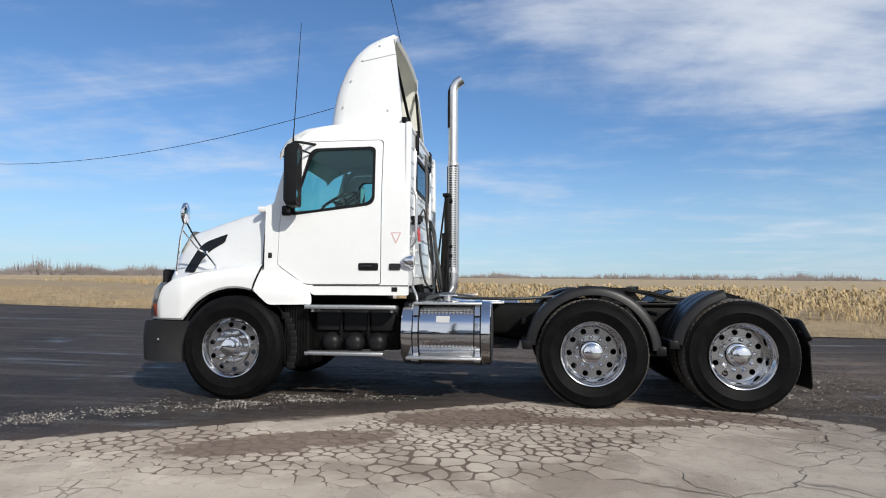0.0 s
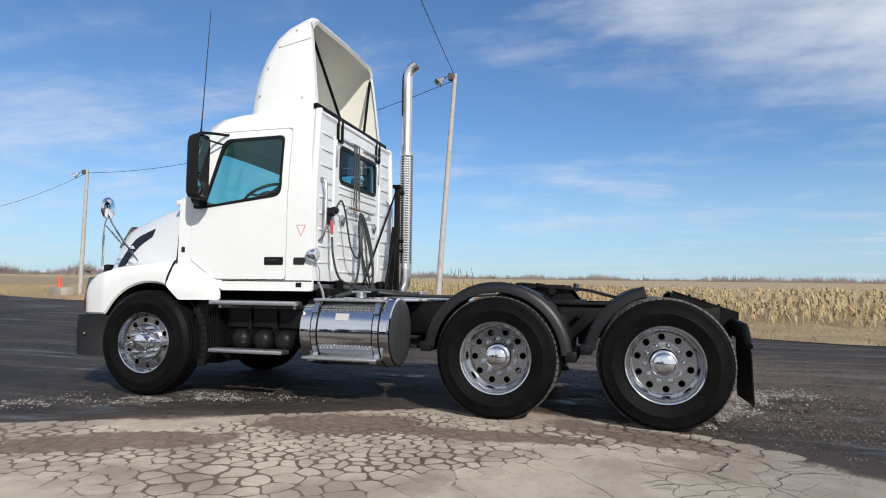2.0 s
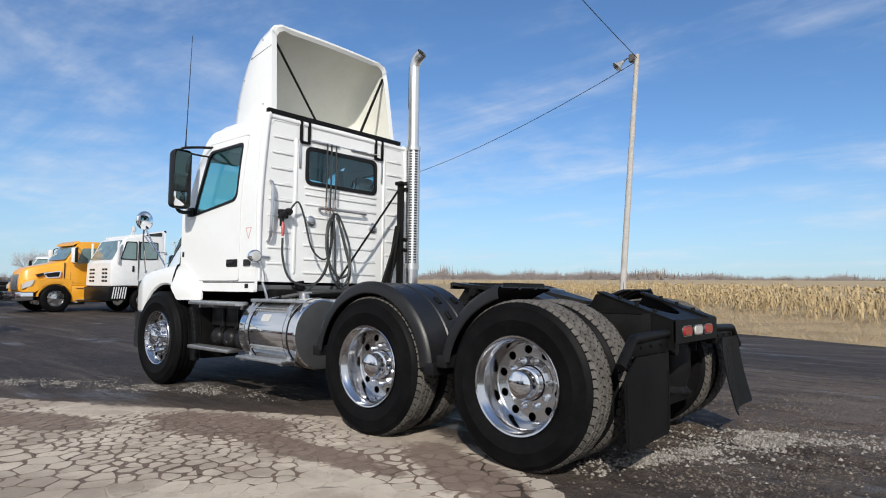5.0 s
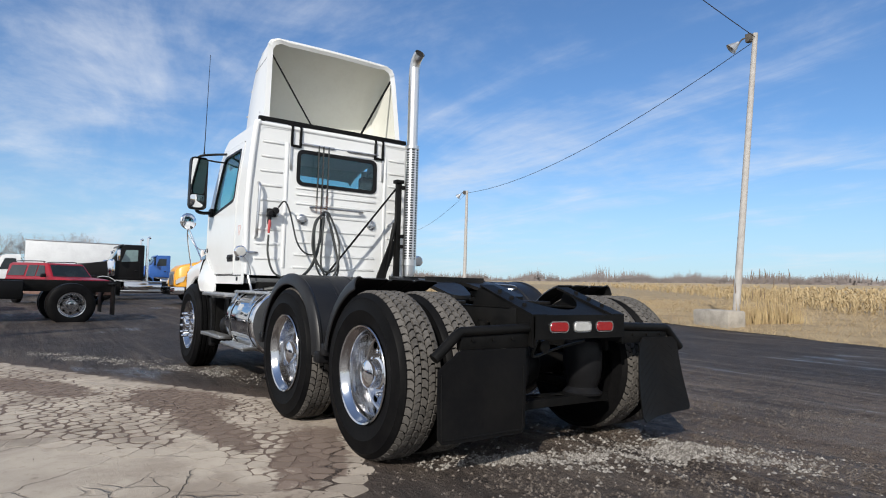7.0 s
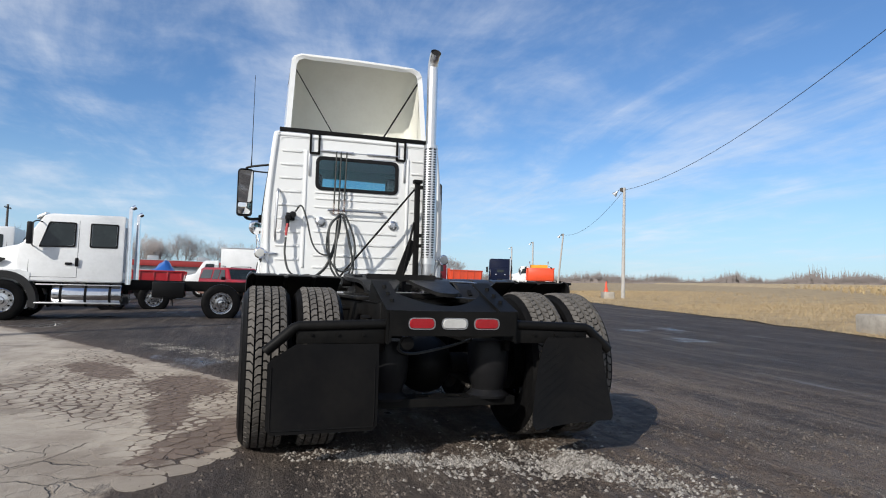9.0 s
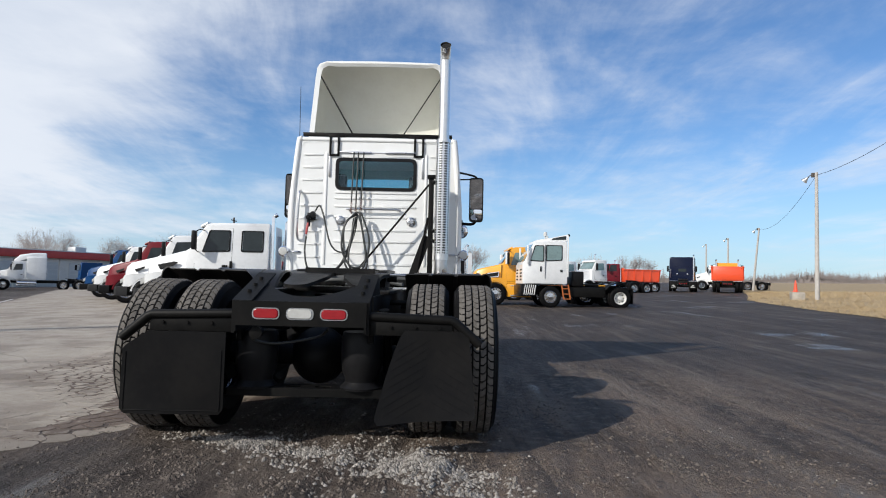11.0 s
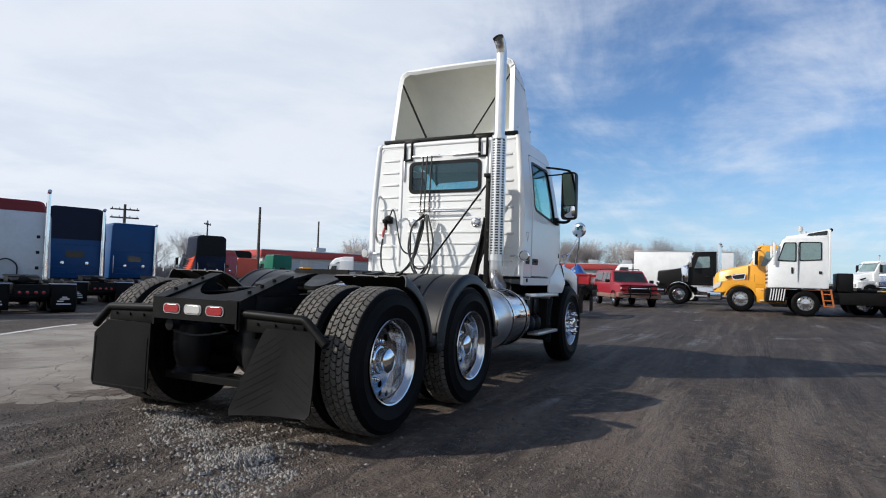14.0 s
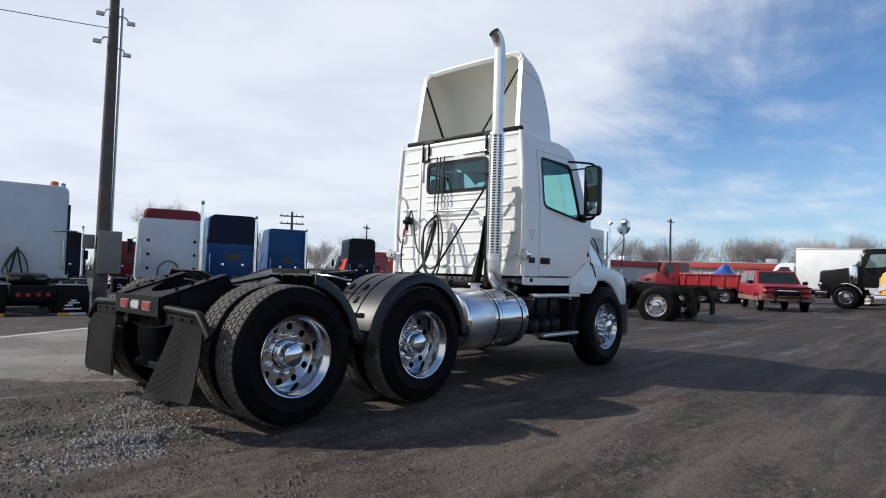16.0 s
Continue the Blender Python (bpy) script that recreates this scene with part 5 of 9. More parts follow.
# roof, firewall, floor
bm = bmesh.new()
loops = []
for x, zc, ze, wy in ((0.34, 2.56, 2.50, 0.86), (0.42, 2.68, 2.60, 0.90), (0.52, 2.755, 2.66, 0.925), (0.66, 2.795, 2.715, 0.945), (0.90, 2.815, 2.745, 0.952), (1.30, 2.825, 2.755, 0.952), (1.66, 2.822, 2.755, 0.952), (1.755, 2.79, 2.735, 0.945)):
    outer = [(x, wy, ze), (x, wy - 0.03, ze + 0.045), (x, wy - 0.12, zc - 0.008), (x, wy * 0.5, zc), (x, 0, zc + 0.006)]
    outer = outer + [(p[0], -p[1], p[2]) for p in outer[-2::-1]]
    loops.append(outer + [(p[0], p[1] * 0.97, p[2] - 0.05) for p in outer[::-1]])
rings(bm, loops)
part("roof", bm, WHITE, truck, "white rounded cab roof", 40)
bm = bmesh.new()
box(bm, 0.30, 1.74, -1.04, 1.04, 1.04, 1.10, 0.01)
box(bm, 0.27, 0.31, -1.0, 1.0, 1.05, 1.90, 0.01)
part("cab_floor", bm, INTERIOR, truck)
# windscreen and pillars
bm = bmesh.new()
loops = []
for k in range(9):
    t = k / 8
    row = []
    for i in range(13):
        u = -1 + 2 * i / 12
        wide = 0.985 - 0.075 * t
        bulge = 0.20 * (1 - u * u)
        row.append((0.385 + 0.19 * t - bulge * (1 - 0.25 * t), u * wide, 1.95 + 0.68 * t))
    loops.append(row)
rings(bm, loops, False, False)
bmesh.ops.solidify(bm, geom=bm.faces[:], thickness=0.006)
pane = part("windscreen", bm, GLASS, truck, "tinted curved windscreen")
pane.visible_shadow = False
bm = bmesh.new()
for s in (-1, 1):
    tube(bm, [(0.37, s * 0.99, 1.90), (0.43, s * 0.985, 2.15), (0.52, s * 0.955, 2.45), (0.58, s * 0.93, 2.64)], 0.04, 10)
box(bm, 0.16, 0.40, -0.98, 0.98, 1.88, 1.945, 0.02)
part("windscreen_pillar", bm, WHITE, truck)
# inside
bm = bmesh.new()
box(bm, 0.36, 0.74, -0.98, 0.98, 1.42, 1.90, 0.06, 3)
box(bm, 0.62, 0.80, -0.2, 0.55, 1.3, 1.75, 0.04, 3)
part("dashboard", bm, INTERIOR, truck)
for y in (-0.52, 0.52):
    bm = bmesh.new()
    box(bm, 0.95, 1.42, y - 0.25, y + 0.25, 1.42, 1.58, 0.05, 3)
    box(bm, 1.38, 1.52, y - 0.24, y + 0.24, 1.5, 2.15, 0.05, 3, pose(1.38, 0, 1.5, 0, 8, 0) @ pose(-1.38, 0, -1.5))
    box(bm, 1.46, 1.56, y - 0.13, y + 0.13, 2.16, 2.38, 0.05, 3)
    box(bm, 1.05, 1.35, y - 0.15, y + 0.15, 1.08, 1.42, 0.02)
    part("seat", bm, SEAT, truck, "grey cloth driving seat")
bm = bmesh.new()
c, n_ = Vector((0.92, -0.54, 2.04)), Vector((-0.45, 0, 0.9)).normalized()
e1 = Vector((0, 1, 0))
e2 = n_.cross(e1)
ringp = [c + (e1 * math.cos(2 * math.pi * i / 32) + e2 * math.sin(2 * math.pi * i / 32)) * 0.22 for i in range(33)]
tube(bm, ringp, 0.016, 8, 1)
for a in (0.2, 2.9, 4.7):
    beam(bm, c - n_ * 0.03, c + (e1 * math.cos(a) + e2 * math.sin(a)) * 0.21, 0.03, 0.02)
cyl(bm, c - n_ * 0.06, c + n_ * 0.01, 0.07)
cyl(bm, c - n_ * 0.06, c - n_ * 0.40, 0.04)
part("steering_wheel", bm, PLASTIC, truck, "black steering wheel")

# ---- roof air deflector: an open-backed hood of thin moulding ----
FAIR = [(0.865, 2.80, 0.0), (0.875, 2.95, 0.0), (0.90, 3.12, 0.0), (0.945, 3.28, 0.0), (1.01, 3.44, 0.0), (1.105, 3.59, 0.0), (1.235, 3.715, 0.0), (1.39, 3.795, 0.0), (1.53, 3.83, 0.0)]


def fair_section(inset):
    """Rows from the front edge to the crest, each across the truck."""
    rows_ = []
    for x, z, c_ in FAIR:
        row = []
        wide = 0.865 - (z - 2.8) * 0.05
        back_x = 1.655 - (z - 2.83) * 0.115
        for i in range(25):
            u = -1 + 2 * i / 24
            a = abs(u)
            if a < 0.62:
                y = u / 0.62 * (wide - 0.17)
                bulge = (0.05 - 0.075 * max(0.0, min(1.0, (z - 3.2) / 0.6))) * (1 - (u / 0.62) ** 2)
                p = (x - bulge + inset, y, z - inset)
            else:
                k = (a - 0.62) / 0.38
                ang = min(1.0, k / 0.55) * math.pi / 2
                y = (wide - 0.17) + 0.17 * math.sin(ang)
                px = min(x + 0.17 * (1 - math.cos(ang)) * 0.9, max(x, back_x))
                if k > 0.55:
                    kk = (k - 0.55) / 0.45
                    px = px + (max(back_x, px) - px) * kk
                dz = 0.10 * max(0.0, (z - 3.6) / 0.22) * (1 - math.cos(ang)) * 0.85
                p = (px + inset * math.cos(ang), math.copysign(y - inset * math.sin(ang), u), z - dz - inset * 0.5)
            row.append(p)
        rows_.append(row)
    return rows_


bm = bmesh.new()
outer = fair_section(0.0)
outer.append([(p[0] + 0.012, p[1] * 0.998, p[2] - 0.012) for p in outer[-1]])
rings(bm, outer, False, False)
fair = part("air_deflector", bm, WHITE, truck, "white moulded roof air deflector, open at the back", 45)
bm = bmesh.new()
inner = fair_section(0.028)
inner.append([(p[0] + 0.01, p[1], p[2] - 0.012) for p in inner[-1]])
rings(bm, inner, False, False)
part("deflector_lining", bm, WHITE_IN, fair, "dull off-white deflector inside", 45)
bm = bmesh.new()
# the rim that joins both skins at the open back
def rear_edge(sec):
    left = [r[0] for r in sec[:-1]]
    right = [r[-1] for r in sec[:-1]]
    return left + sec[-1] + right[::-1]
rings(bm, [rear_edge(outer), [(b[0] + 0.004, b[1], b[2]) for b in rear_edge(outer)], [(a[0] + 0.004, b[1] * 0.96, b[2] - 0.045 * min(1.0, max(0.0, (b[2] - 3.0)))) for a, b in zip(rear_edge(outer), rear_edge(inner))], rear_edge(inner)], False, False)
part("deflector_rim", bm, WHITE, fair)
bm = bmesh.new()
for s in (-1, 1):
    for x, z in ((1.02, 3.0), (1.10, 3.28), (1.22, 3.5), (1.4, 3.66), (1.5, 2.95)):
        wide = 0.865 - (z - 2.8) * 0.05
        cyl(bm, (x, s * (wide - 0.01), z), (x, s * (wide + 0.006), z), 0.010, n=8)
part("rivet", bm, STEEL, fair)
for s in (-1, 1):
    seam = [(1.20 + 0.37 * k / 6, s * (0.8675 - (3.49 + 0.012 * k - 2.8) * 0.05), 3.49 + 0.012 * k) for k in range(7)]
    part("deflector_seam", tube(bmesh.new(), seam, 0.0016, 5, 1), BUMPER, fair)
bm = bmesh.new()
box(bm, 1.66, 1.71, -0.925, 0.925, 2.815, 2.862, 0.004)
for s in (-1, 1):
    box(bm, 1.70, 1.725, s * 0.50 - 0.10, s * 0.50 + 0.10, 2.775, 2.84, 0.003)
    box(bm, 1.72, 1.775, s * 0.57 - 0.012, s * 0.57 + 0.012, 2.56, 2.80, 0.003)
    box(bm, 1.72, 1.775, s * 0.47 - 0.012, s * 0.47 + 0.012, 2.56, 2.80, 0.003)
    box(bm, 1.72, 1.775, s * 0.47, s * 0.57, 2.56, 2.584, 0.003)
part("deflector_bar", bm, BLACK, fair, "black steel deflector support bar")
for s in (-1, 1):
    bm = bmesh.new()
    beam(bm, (1.665, s * 0.31, 2.85), (1.535, s * 0.77, 3.64), 0.03, 0.012)
    part("deflector_strut", bm, BLACK, fair)
bm = bmesh.new()
box(bm, 1.60, 1.70, -0.86, 0.86, 2.79, 2.815, 0.004)
part("deflector_base", bm, STEEL, fair)

# ---- exhaust stack ----
SX, SY = 2.02, 0.825
bm = bmesh.new()
tube(bm, [(1.62, 0.80, 0.99), (1.80, SY, 1.00), (1.94, SY, 1.04), (2.01, SY, 1.14), (SX, SY, 1.30), (SX, SY, 1.60)], [0.07, 0.07, 0.075, 0.078, 0.076, 0.070], 20)
part("exhaust_elbow", bm, STEEL, truck, "brushed steel exhaust elbow")
bm = bmesh.new()
line = [(SX, SY, 1.5), (SX, SY, 2.4), (SX, SY, 3.2), (SX, SY, 3.62), (SX + 0.012, SY, 3.72), (SX + 0.05, SY, 3.79), (SX + 0.115, SY, 3.835)]
tube(bm, line, 0.063, 24, 8, caps=False)
tube(bm, line[1:], 0.060, 24, 8, caps=False)
part("exhaust_pipe", bm, SATIN, truck, "tall curved aluminium exhaust stack")
bm = bmesh.new()
tube(bm, line[2:], 0.058, 20, 8)
bmesh.ops.translate(bm, vec=(-0.012, 0, -0.01), verts=bm.verts)
part("exhaust_bore", bm, pbr("soot", (0.008, 0.008, 0.008), 0.95), truck)
bm = bmesh.new()
def arc_band(bm, z0, z1, r, a0, a1, n, thick):
    loops = []
    for i in range(n + 1):
        a = radians(a0 + (a1 - a0) * i / n)
        c, s_ = math.cos(a), math.sin(a)
        loops.append([(SX + r * c, SY + r * s_, z0), (SX + (r + thick) * c, SY + (r + thick) * s_, z0), (SX + (r + thick) * c, SY + (r + thick) * s_, z1), (SX + r * c, SY + r * s_, z1)])
    rings(bm, loops)
k = 0
z = 1.36
while z < 2.67:
    arc_band(bm, z, z + 0.012, 0.083, -126, 126, 20, 0.0025)
    for a in range(-126, 127, 42):
        arc_band(bm, z + 0.012, z + 0.030, 0.083, max(-126, a - 8), min(126, a + 8), 2, 0.0025)
    z += 0.030
arc_band(bm, 1.30, 1.36, 0.083, -126, 126, 20, 0.0025)
arc_band(bm, 2.69, 2.73, 0.083, -126, 126, 20, 0.0025)
sleeve = bmesh.new()
cyl(sleeve, (SX, SY, 1.365), (SX, SY, 2.685), 0.0745, n=24, caps=False)
part("inner_pipe", sleeve, pbr("shaded_steel", (0.05, 0.05, 0.052), 0.6, 0.6, (0.03, 0.03, 0.03), 8.0, 0.5), truck, "dark pipe inside the heat shield")
part("heat_shield", bm, SATIN, truck, "perforated aluminium exhaust heat shield")
bm = bmesh.new()
box(bm, 1.93, 1.99, 0.66, 0.72, 1.0, 2.29, 0.006)
box(bm, 1.91, 2.01, 0.64, 0.74, 2.27, 2.31, 0.004)
for z in (1.50, 1.62, 2.20):
    box(bm, 1.96, 2.03, 0.70, 0.79, z, z + 0.04, 0.004)
part("stack_brace", beam(bmesh.new(), (1.95, 0.655, 1.58), (1.92, 0.45, 1.0), 0.03, 0.10, 0.004), BLACK, truck)
part("stack_post", bm, BLACK, truck, "black square exhaust post")
bm = bmesh.new()
beam(bm, (1.93, 0.52, 1.02), (1.95, 0.66, 1.80), 0.09, 0.02, 0.003)
part("stack_gusset", bm, BLACK, truck)
bm = bmesh.new()
tube(bm, [(1.94, 0.66, 2.20), (1.92, -0.22, 1.10)], 0.012, 8, 1)
part("stack_brace", bm, BLACK, truck)

# ---- air lines behind the cab ----
bm = bmesh.new()
box(bm, 1.75, 1.80, -0.82, -0.72, 1.76, 1.85, 0.010)
lathe(bm, [(0.0, 1.80), (0.034, 1.80), (0.040, 1.83), (0.030, 1.86), (0.0, 1.865)], (0, -0.745, 1.825), "X", 14)
lathe(bm, [(0.0, 1.80), (0.030, 1.80), (0.034, 1.825), (0.026, 1.85), (0.0, 1.855)], (0, -0.80, 1.79), "X", 14)
cyl(bm, (1.80, -0.80, 1.68), (1.80, -0.80, 1.78), 0.022, n=12)
part("gladhand_bracket", bm, PLASTIC, truck, "black gladhand holder")
bm = bmesh.new()
tube(bm, [(1.82, -0.80, 1.72), (1.832, -0.808, 1.66), (1.838, -0.813, 1.58)], [0.012, 0.017, 0.012], 10)
part("gladhand_handle", bm, HOSE_RED, truck, "red gladhand handle")
HOSES = [
    [(1.84, -0.815, 1.56), (1.86, -0.82, 1.36), (1.90, -0.76, 1.16), (1.95, -0.58, 1.10), (1.93, -0.40, 1.18), (1.90, -0.28, 1.40), (1.86, -0.22, 1.78)],
    [(1.83, -0.72, 1.86), (1.86, -0.66, 1.93), (1.88, -0.60, 1.80), (1.90, -0.52, 1.50), (1.92, -0.42, 1.38), (1.90, -0.30, 1.40), (1.88, -0.22, 1.62), (1.86, -0.20, 1.84)],
    [(1.86, -0.20, 1.84), (1.92, -0.33, 1.72), (1.96, -0.36, 1.42), (1.98, -0.24, 1.20), (1.97, -0.08, 1.24), (1.93, -0.04, 1.52), (1.88, -0.14, 1.82), (1.86, -0.20, 1.86)],
    [(1.87, -0.21, 1.86), (1.94, -0.33, 1.70), (1.95, -0.34, 1.48), (1.97, -0.30, 1.20), (1.98, -0.14, 1.06), (1.96, -0.05, 1.24), (1.93, -0.10, 1.50), (1.87, -0.17, 1.86)],
    [(1.88, -0.22, 1.80), (1.95, -0.25, 1.55), (1.99, -0.27, 1.25), (1.99, -0.17, 1.10), (1.97, -0.07, 1.28), (1.92, -0.12, 1.62), (1.88, -0.18, 1.82)],
    [(1.87, -0.24, 1.78), (1.90, -0.27, 1.50), (1.93, -0.38, 1.22), (1.96, -0.60, 1.05), (1.90, -0.75, 1.00)],
]
for k, h in enumerate(HOSES):
    part("air_hose", tube(bmesh.new(), h, 0.0115 if k != 1 else 0.0095, 8, 7), HOSE, truck, "black coiled air and electric hose")
bm = bmesh.new()
tube(bm, [(1.80, -0.33, 2.60), (1.815, -0.20, 2.595), (1.80, 0.12, 2.60), (1.80, 0.50, 2.61)], 0.006, 6)
part("hose_wire", bm, STEEL, truck)
for y, low in ((-0.27, 1.98), (-0.215, 1.90), (-0.15, 2.02)):
    bm = bmesh.new()
    tube(bm, [(1.815, y, 2.60), (1.825, y - 0.005, 2.30), (1.83, y - 0.012, low)], 0.009, 8)
    hang = part("hose_hanger", bm, HOSE, truck)
    spring = [(1.83 + 0.012 * math.cos(i * 1.1), y - 0.012 + 0.012 * math.sin(i * 1.1), low + 0.02 - i * 0.0035) for i in range(44)]
    part("hanger_spring", tube(bmesh.new(), spring, 0.003, 5, 1), RUST, hang, "rusty hose spring")
bm = bmesh.new()
tube(bm, [(1.76, -0.93, 1.52), (1.80, -0.93, 1.56), (1.82, -0.935, 1.66), (1.82, -0.925, 2.0), (1.80, -0.92, 2.09), (1.76, -0.92, 2.12)], 0.015, 10)
part("grab_handle", bm, STEEL, truck, "steel grab handle")
bm = bmesh.new()
tube(bm, [(1.755, -0.31, 1.90), (1.80, -0.30, 1.905), (1.80, 0.27, 1.905), (1.755, 0.28, 1.90)], 0.012, 10, 4)
part("grab_rail", bm, STEEL, truck, "steel grab rail")
for y in (-0.42, 0.445):
    bm = bmesh.new()
    lathe(bm, [(0.0, 1.782), (0.03, 1.780), (0.05, 1.770), (0.056, 1.765), (0.058, 1.750)], (0, y, 1.765), "X", 24)
    for k in range(4):
        box(bm, 1.774, 1.786, y - 0.04 + 0.012 * abs(k - 1.5), y + 0.04 - 0.012 * abs(k - 1.5), 1.735 + 0.018 * k, 1.742 + 0.018 * k)
    part("round_vent", bm, STEEL, back, "round chrome vent")
for s in (-1, 1):
    bm = bmesh.new()
    lathe(bm, [(0.0, 0.055), (0.04, 0.052), (0.060, 0.040), (0.064, 0.030), (0.062, 0.005), (0.05, -0.035), (0.03, -0.06), (0.0, -0.066)], (1.78, s * 1.09, 1.37), "X", 24)
    lamp = part("work_lamp", bm, CHROME, truck, "round chrome work lamp")
    bm = bmesh.new()
    tube(bm, [(1.76, s * 1.04, 1.37), (1.77, s * 0.95, 1.37), (1.752, s * 0.90, 1.37)], 0.012, 8)
    tube(bm, [(1.74, s * 1.06, 1.35), (1.80, s * 1.0, 1.25), (1.80, s * 0.97, 1.13)], 0.006, 6)
    part("lamp_arm", bm, STEEL, lamp)
    bm = bmesh.new()
    lathe(bm, [(0.0, 0.0), (0.050, 0.0), (0.045, 0.006), (0.0, 0.012)], (1.826, s * 1.09, 1.37), "X", 24)
    part("lamp_glass", bm, CLEAR, lamp)

# clutter under and behind the cab
bm = bmesh.new()
box(bm, -0.7, 1.35, -0.36, 0.36, 0.55, 1.25, 0.06, 2)
box(bm, 1.0, 1.9, -0.28, 0.28, 0.55, 0.98, 0.06, 2)
part("engine", bm, BLACK, truck, "dark engine and gearbox under the cab")
bm = bmesh.new()
box(bm, 1.72, 1.86, -0.9, 0.9, 0.98, 1.06, 0.015)
part("cab_mount_beam", bm, BLACK, truck)
for s in (-1, 1):
    bm = bmesh.new()
    cyl(bm, (1.82, s * 0.56, 0.97), (1.80, s * 0.58, 1.14), 0.05, n=14)
    part("cab_air_spring", bm, RUBBER, truck)
bm = bmesh.new()
tube(bm, [(1.90, -0.85, 0.98), (2.05, -0.5, 1.04), (2.1, 0.1, 1.03), (2.3, 0.4, 1.0)], 0.02, 8)
part("brake_line", bm, HOSE, truck)
bm = bmesh.new()
tube(bm, [(2.0, -0.2, 1.03), (2.3, -0.1, 1.0), (2.8, -0.15, 0.99), (3.3, 0.0, 1.02)], 0.018, 8)
part("brake_line", bm, HOSE, truck)
bm = bmesh.new()
tube(bm, [(1.80, -1.0, 1.12), (1.84, -0.985, 1.02), (1.84, -0.96, 0.93)], 0.013, 8)
part("cab_step_stay", bm, STEEL, truck)

# ---- mirrors, antenna, lamps on the roof ----
for s in (-1, 1):
    bm = bmesh.new()
    loops = []
    for x, w_, h_, in ((0.655, 0.088, 0.296), (0.715, 0.092, 0.304), (0.715, 0.097, 0.309), (0.675, 0.099, 0.311), (0.645, 0.098, 0.310), (0.605, 0.090, 0.298), (0.580, 0.070, 0.270), (0.572, 0.045, 0.235)):
        loops.append([(x, s * (1.295 + u), 2.20 + v) for u, v in rounded([(-w_, -h_), (w_, -h_), (w_, h_), (-w_, h_)], 0.05, 4)])
    rings(bm, loops)
    head = part("door_mirror", bm, PLASTIC, truck, "tall black door mirror")
    bm = bmesh.new()
    plate(bm, [rounded([(-0.085, -0.12), (0.085, -0.12), (0.085, 0.285), (-0.085, 0.285)], 0.03)], lambda u, v, t: (0.672 + t + v * 0.16, s * (1.295 + u), 2.20 + v), 0.004)
    part("mirror_glass", bm, MIRROR, head)
    bm = bmesh.new()
    plate(bm, [rounded([(-0.085, -0.285), (0.085, -0.285), (0.085, -0.135), (-0.085, -0.135)], 0.03)], lambda u, v, t: (0.672 + t + 0.02 + (v + 0.21) * 0.13 - (u * u) * 1.5 - (v + 0.21) ** 2 * 1.5, s * (1.295 + u), 2.20 + v), 0.004, 0.03)
    part("spot_glass", bm, MIRROR, head)
    bm = bmesh.new()
    tube(bm, [(0.60, s * 1.29, 1.95), (0.60, s * 1.27, 1.885), (0.58, s * 1.20, 1.865), (0.53, s * 1.06, 1.885)], 0.020, 10)
    box(bm, 0.47, 0.57, s * 1.06, s * 1.11, 1.83, 1.93, 0.015)
    part("mirror_arm", bm, PLASTIC, head)
    bm = bmesh.new()
    tube(bm, [(0.63, s * 1.30, 2.49), (0.65, s * 1.27, 2.535), (0.70, s * 1.14, 2.560), (0.77, s * 1.0, 2.572), (0.85, s * 0.985, 2.575), (1.10, s * 0.982, 2.580)], 0.014, 10)
    part("mirror_arm", bm, PLASTIC, head)
    bm = bmesh.new()
    tube(bm, [(0.64, s * 1.25, 2.50), (0.70, s * 1.10, 2.48), (0.76, s * 0.99, 2.47)], 0.010, 8)
    part("mirror_arm", bm, PLASTIC, head)
    yaw = Matrix.Translation((0.62, s * 1.295, 0)) @ pose(0, 0, 0, 0, 0, -s * 5) @ Matrix.Translation((-0.62, -s * 1.295, 0))
    for ob in [head] + [c_ for c_ in head.children if not c_.name.startswith("mirror_arm")]:
        ob.data.transform(yaw)
    # round mirror on the wing
    c = Vector((-0.53, s * 1.115, 1.855))
    bm = bmesh.new()
    turn = pose(*c, 0, 0, -s * 14)
    lathe(bm, [(0.0, 0.024), (0.05, 0.020), (0.094, 0.009), (0.108, 0.0), (0.113, -0.008), (0.106, -0.03), (0.06, -0.055), (0.0, -0.062)], (0, 0, 0), "X", 28)
    bmesh.ops.transform(bm, matrix=turn, verts=bm.verts)
    disc = part("wing_mirror", bm, CHROME, truck, "round convex chrome wing mirror on a tripod")
    bm = bmesh.new()
    tube(bm, [(c.x - 0.02, c.y, 1.78), (-0.60, s * 1.10, 1.62), (-0.68, s * 1.02, 1.25)], 0.0095, 8)
    tube(bm, [(c.x - 0.02, c.y, 1.79), (-0.45, s * 1.05, 1.58), (-0.27, s * 0.97, 1.31)], 0.0095, 8)
    tube(bm, [(-0.58, s * 1.10, 1.68), (-0.46, s * 1.0, 1.50), (-0.42, s * 0.90, 1.47)], 0.0085, 8)
    for p in ((-0.68, s * 1.02, 1.25), (-0.27, s * 0.97, 1.31), (-0.42, s * 0.90, 1.47)):
        cyl(bm, (p[0], p[1], p[2] - 0.02), (p[0], p[1], p[2] + 0.012), 0.022, 0.014, 10)
    part("mirror_tripod", bm, CHROME, disc)
bm = bmesh.new()
tube(bm, [(0.622, -1.225, 2.56), (0.632, -1.225, 2.75), (0.682, -1.225, 3.76)], [0.011, 0.005, 0.003], 6)
part("antenna", bm, PLASTIC, truck, "thin black whip antenna")
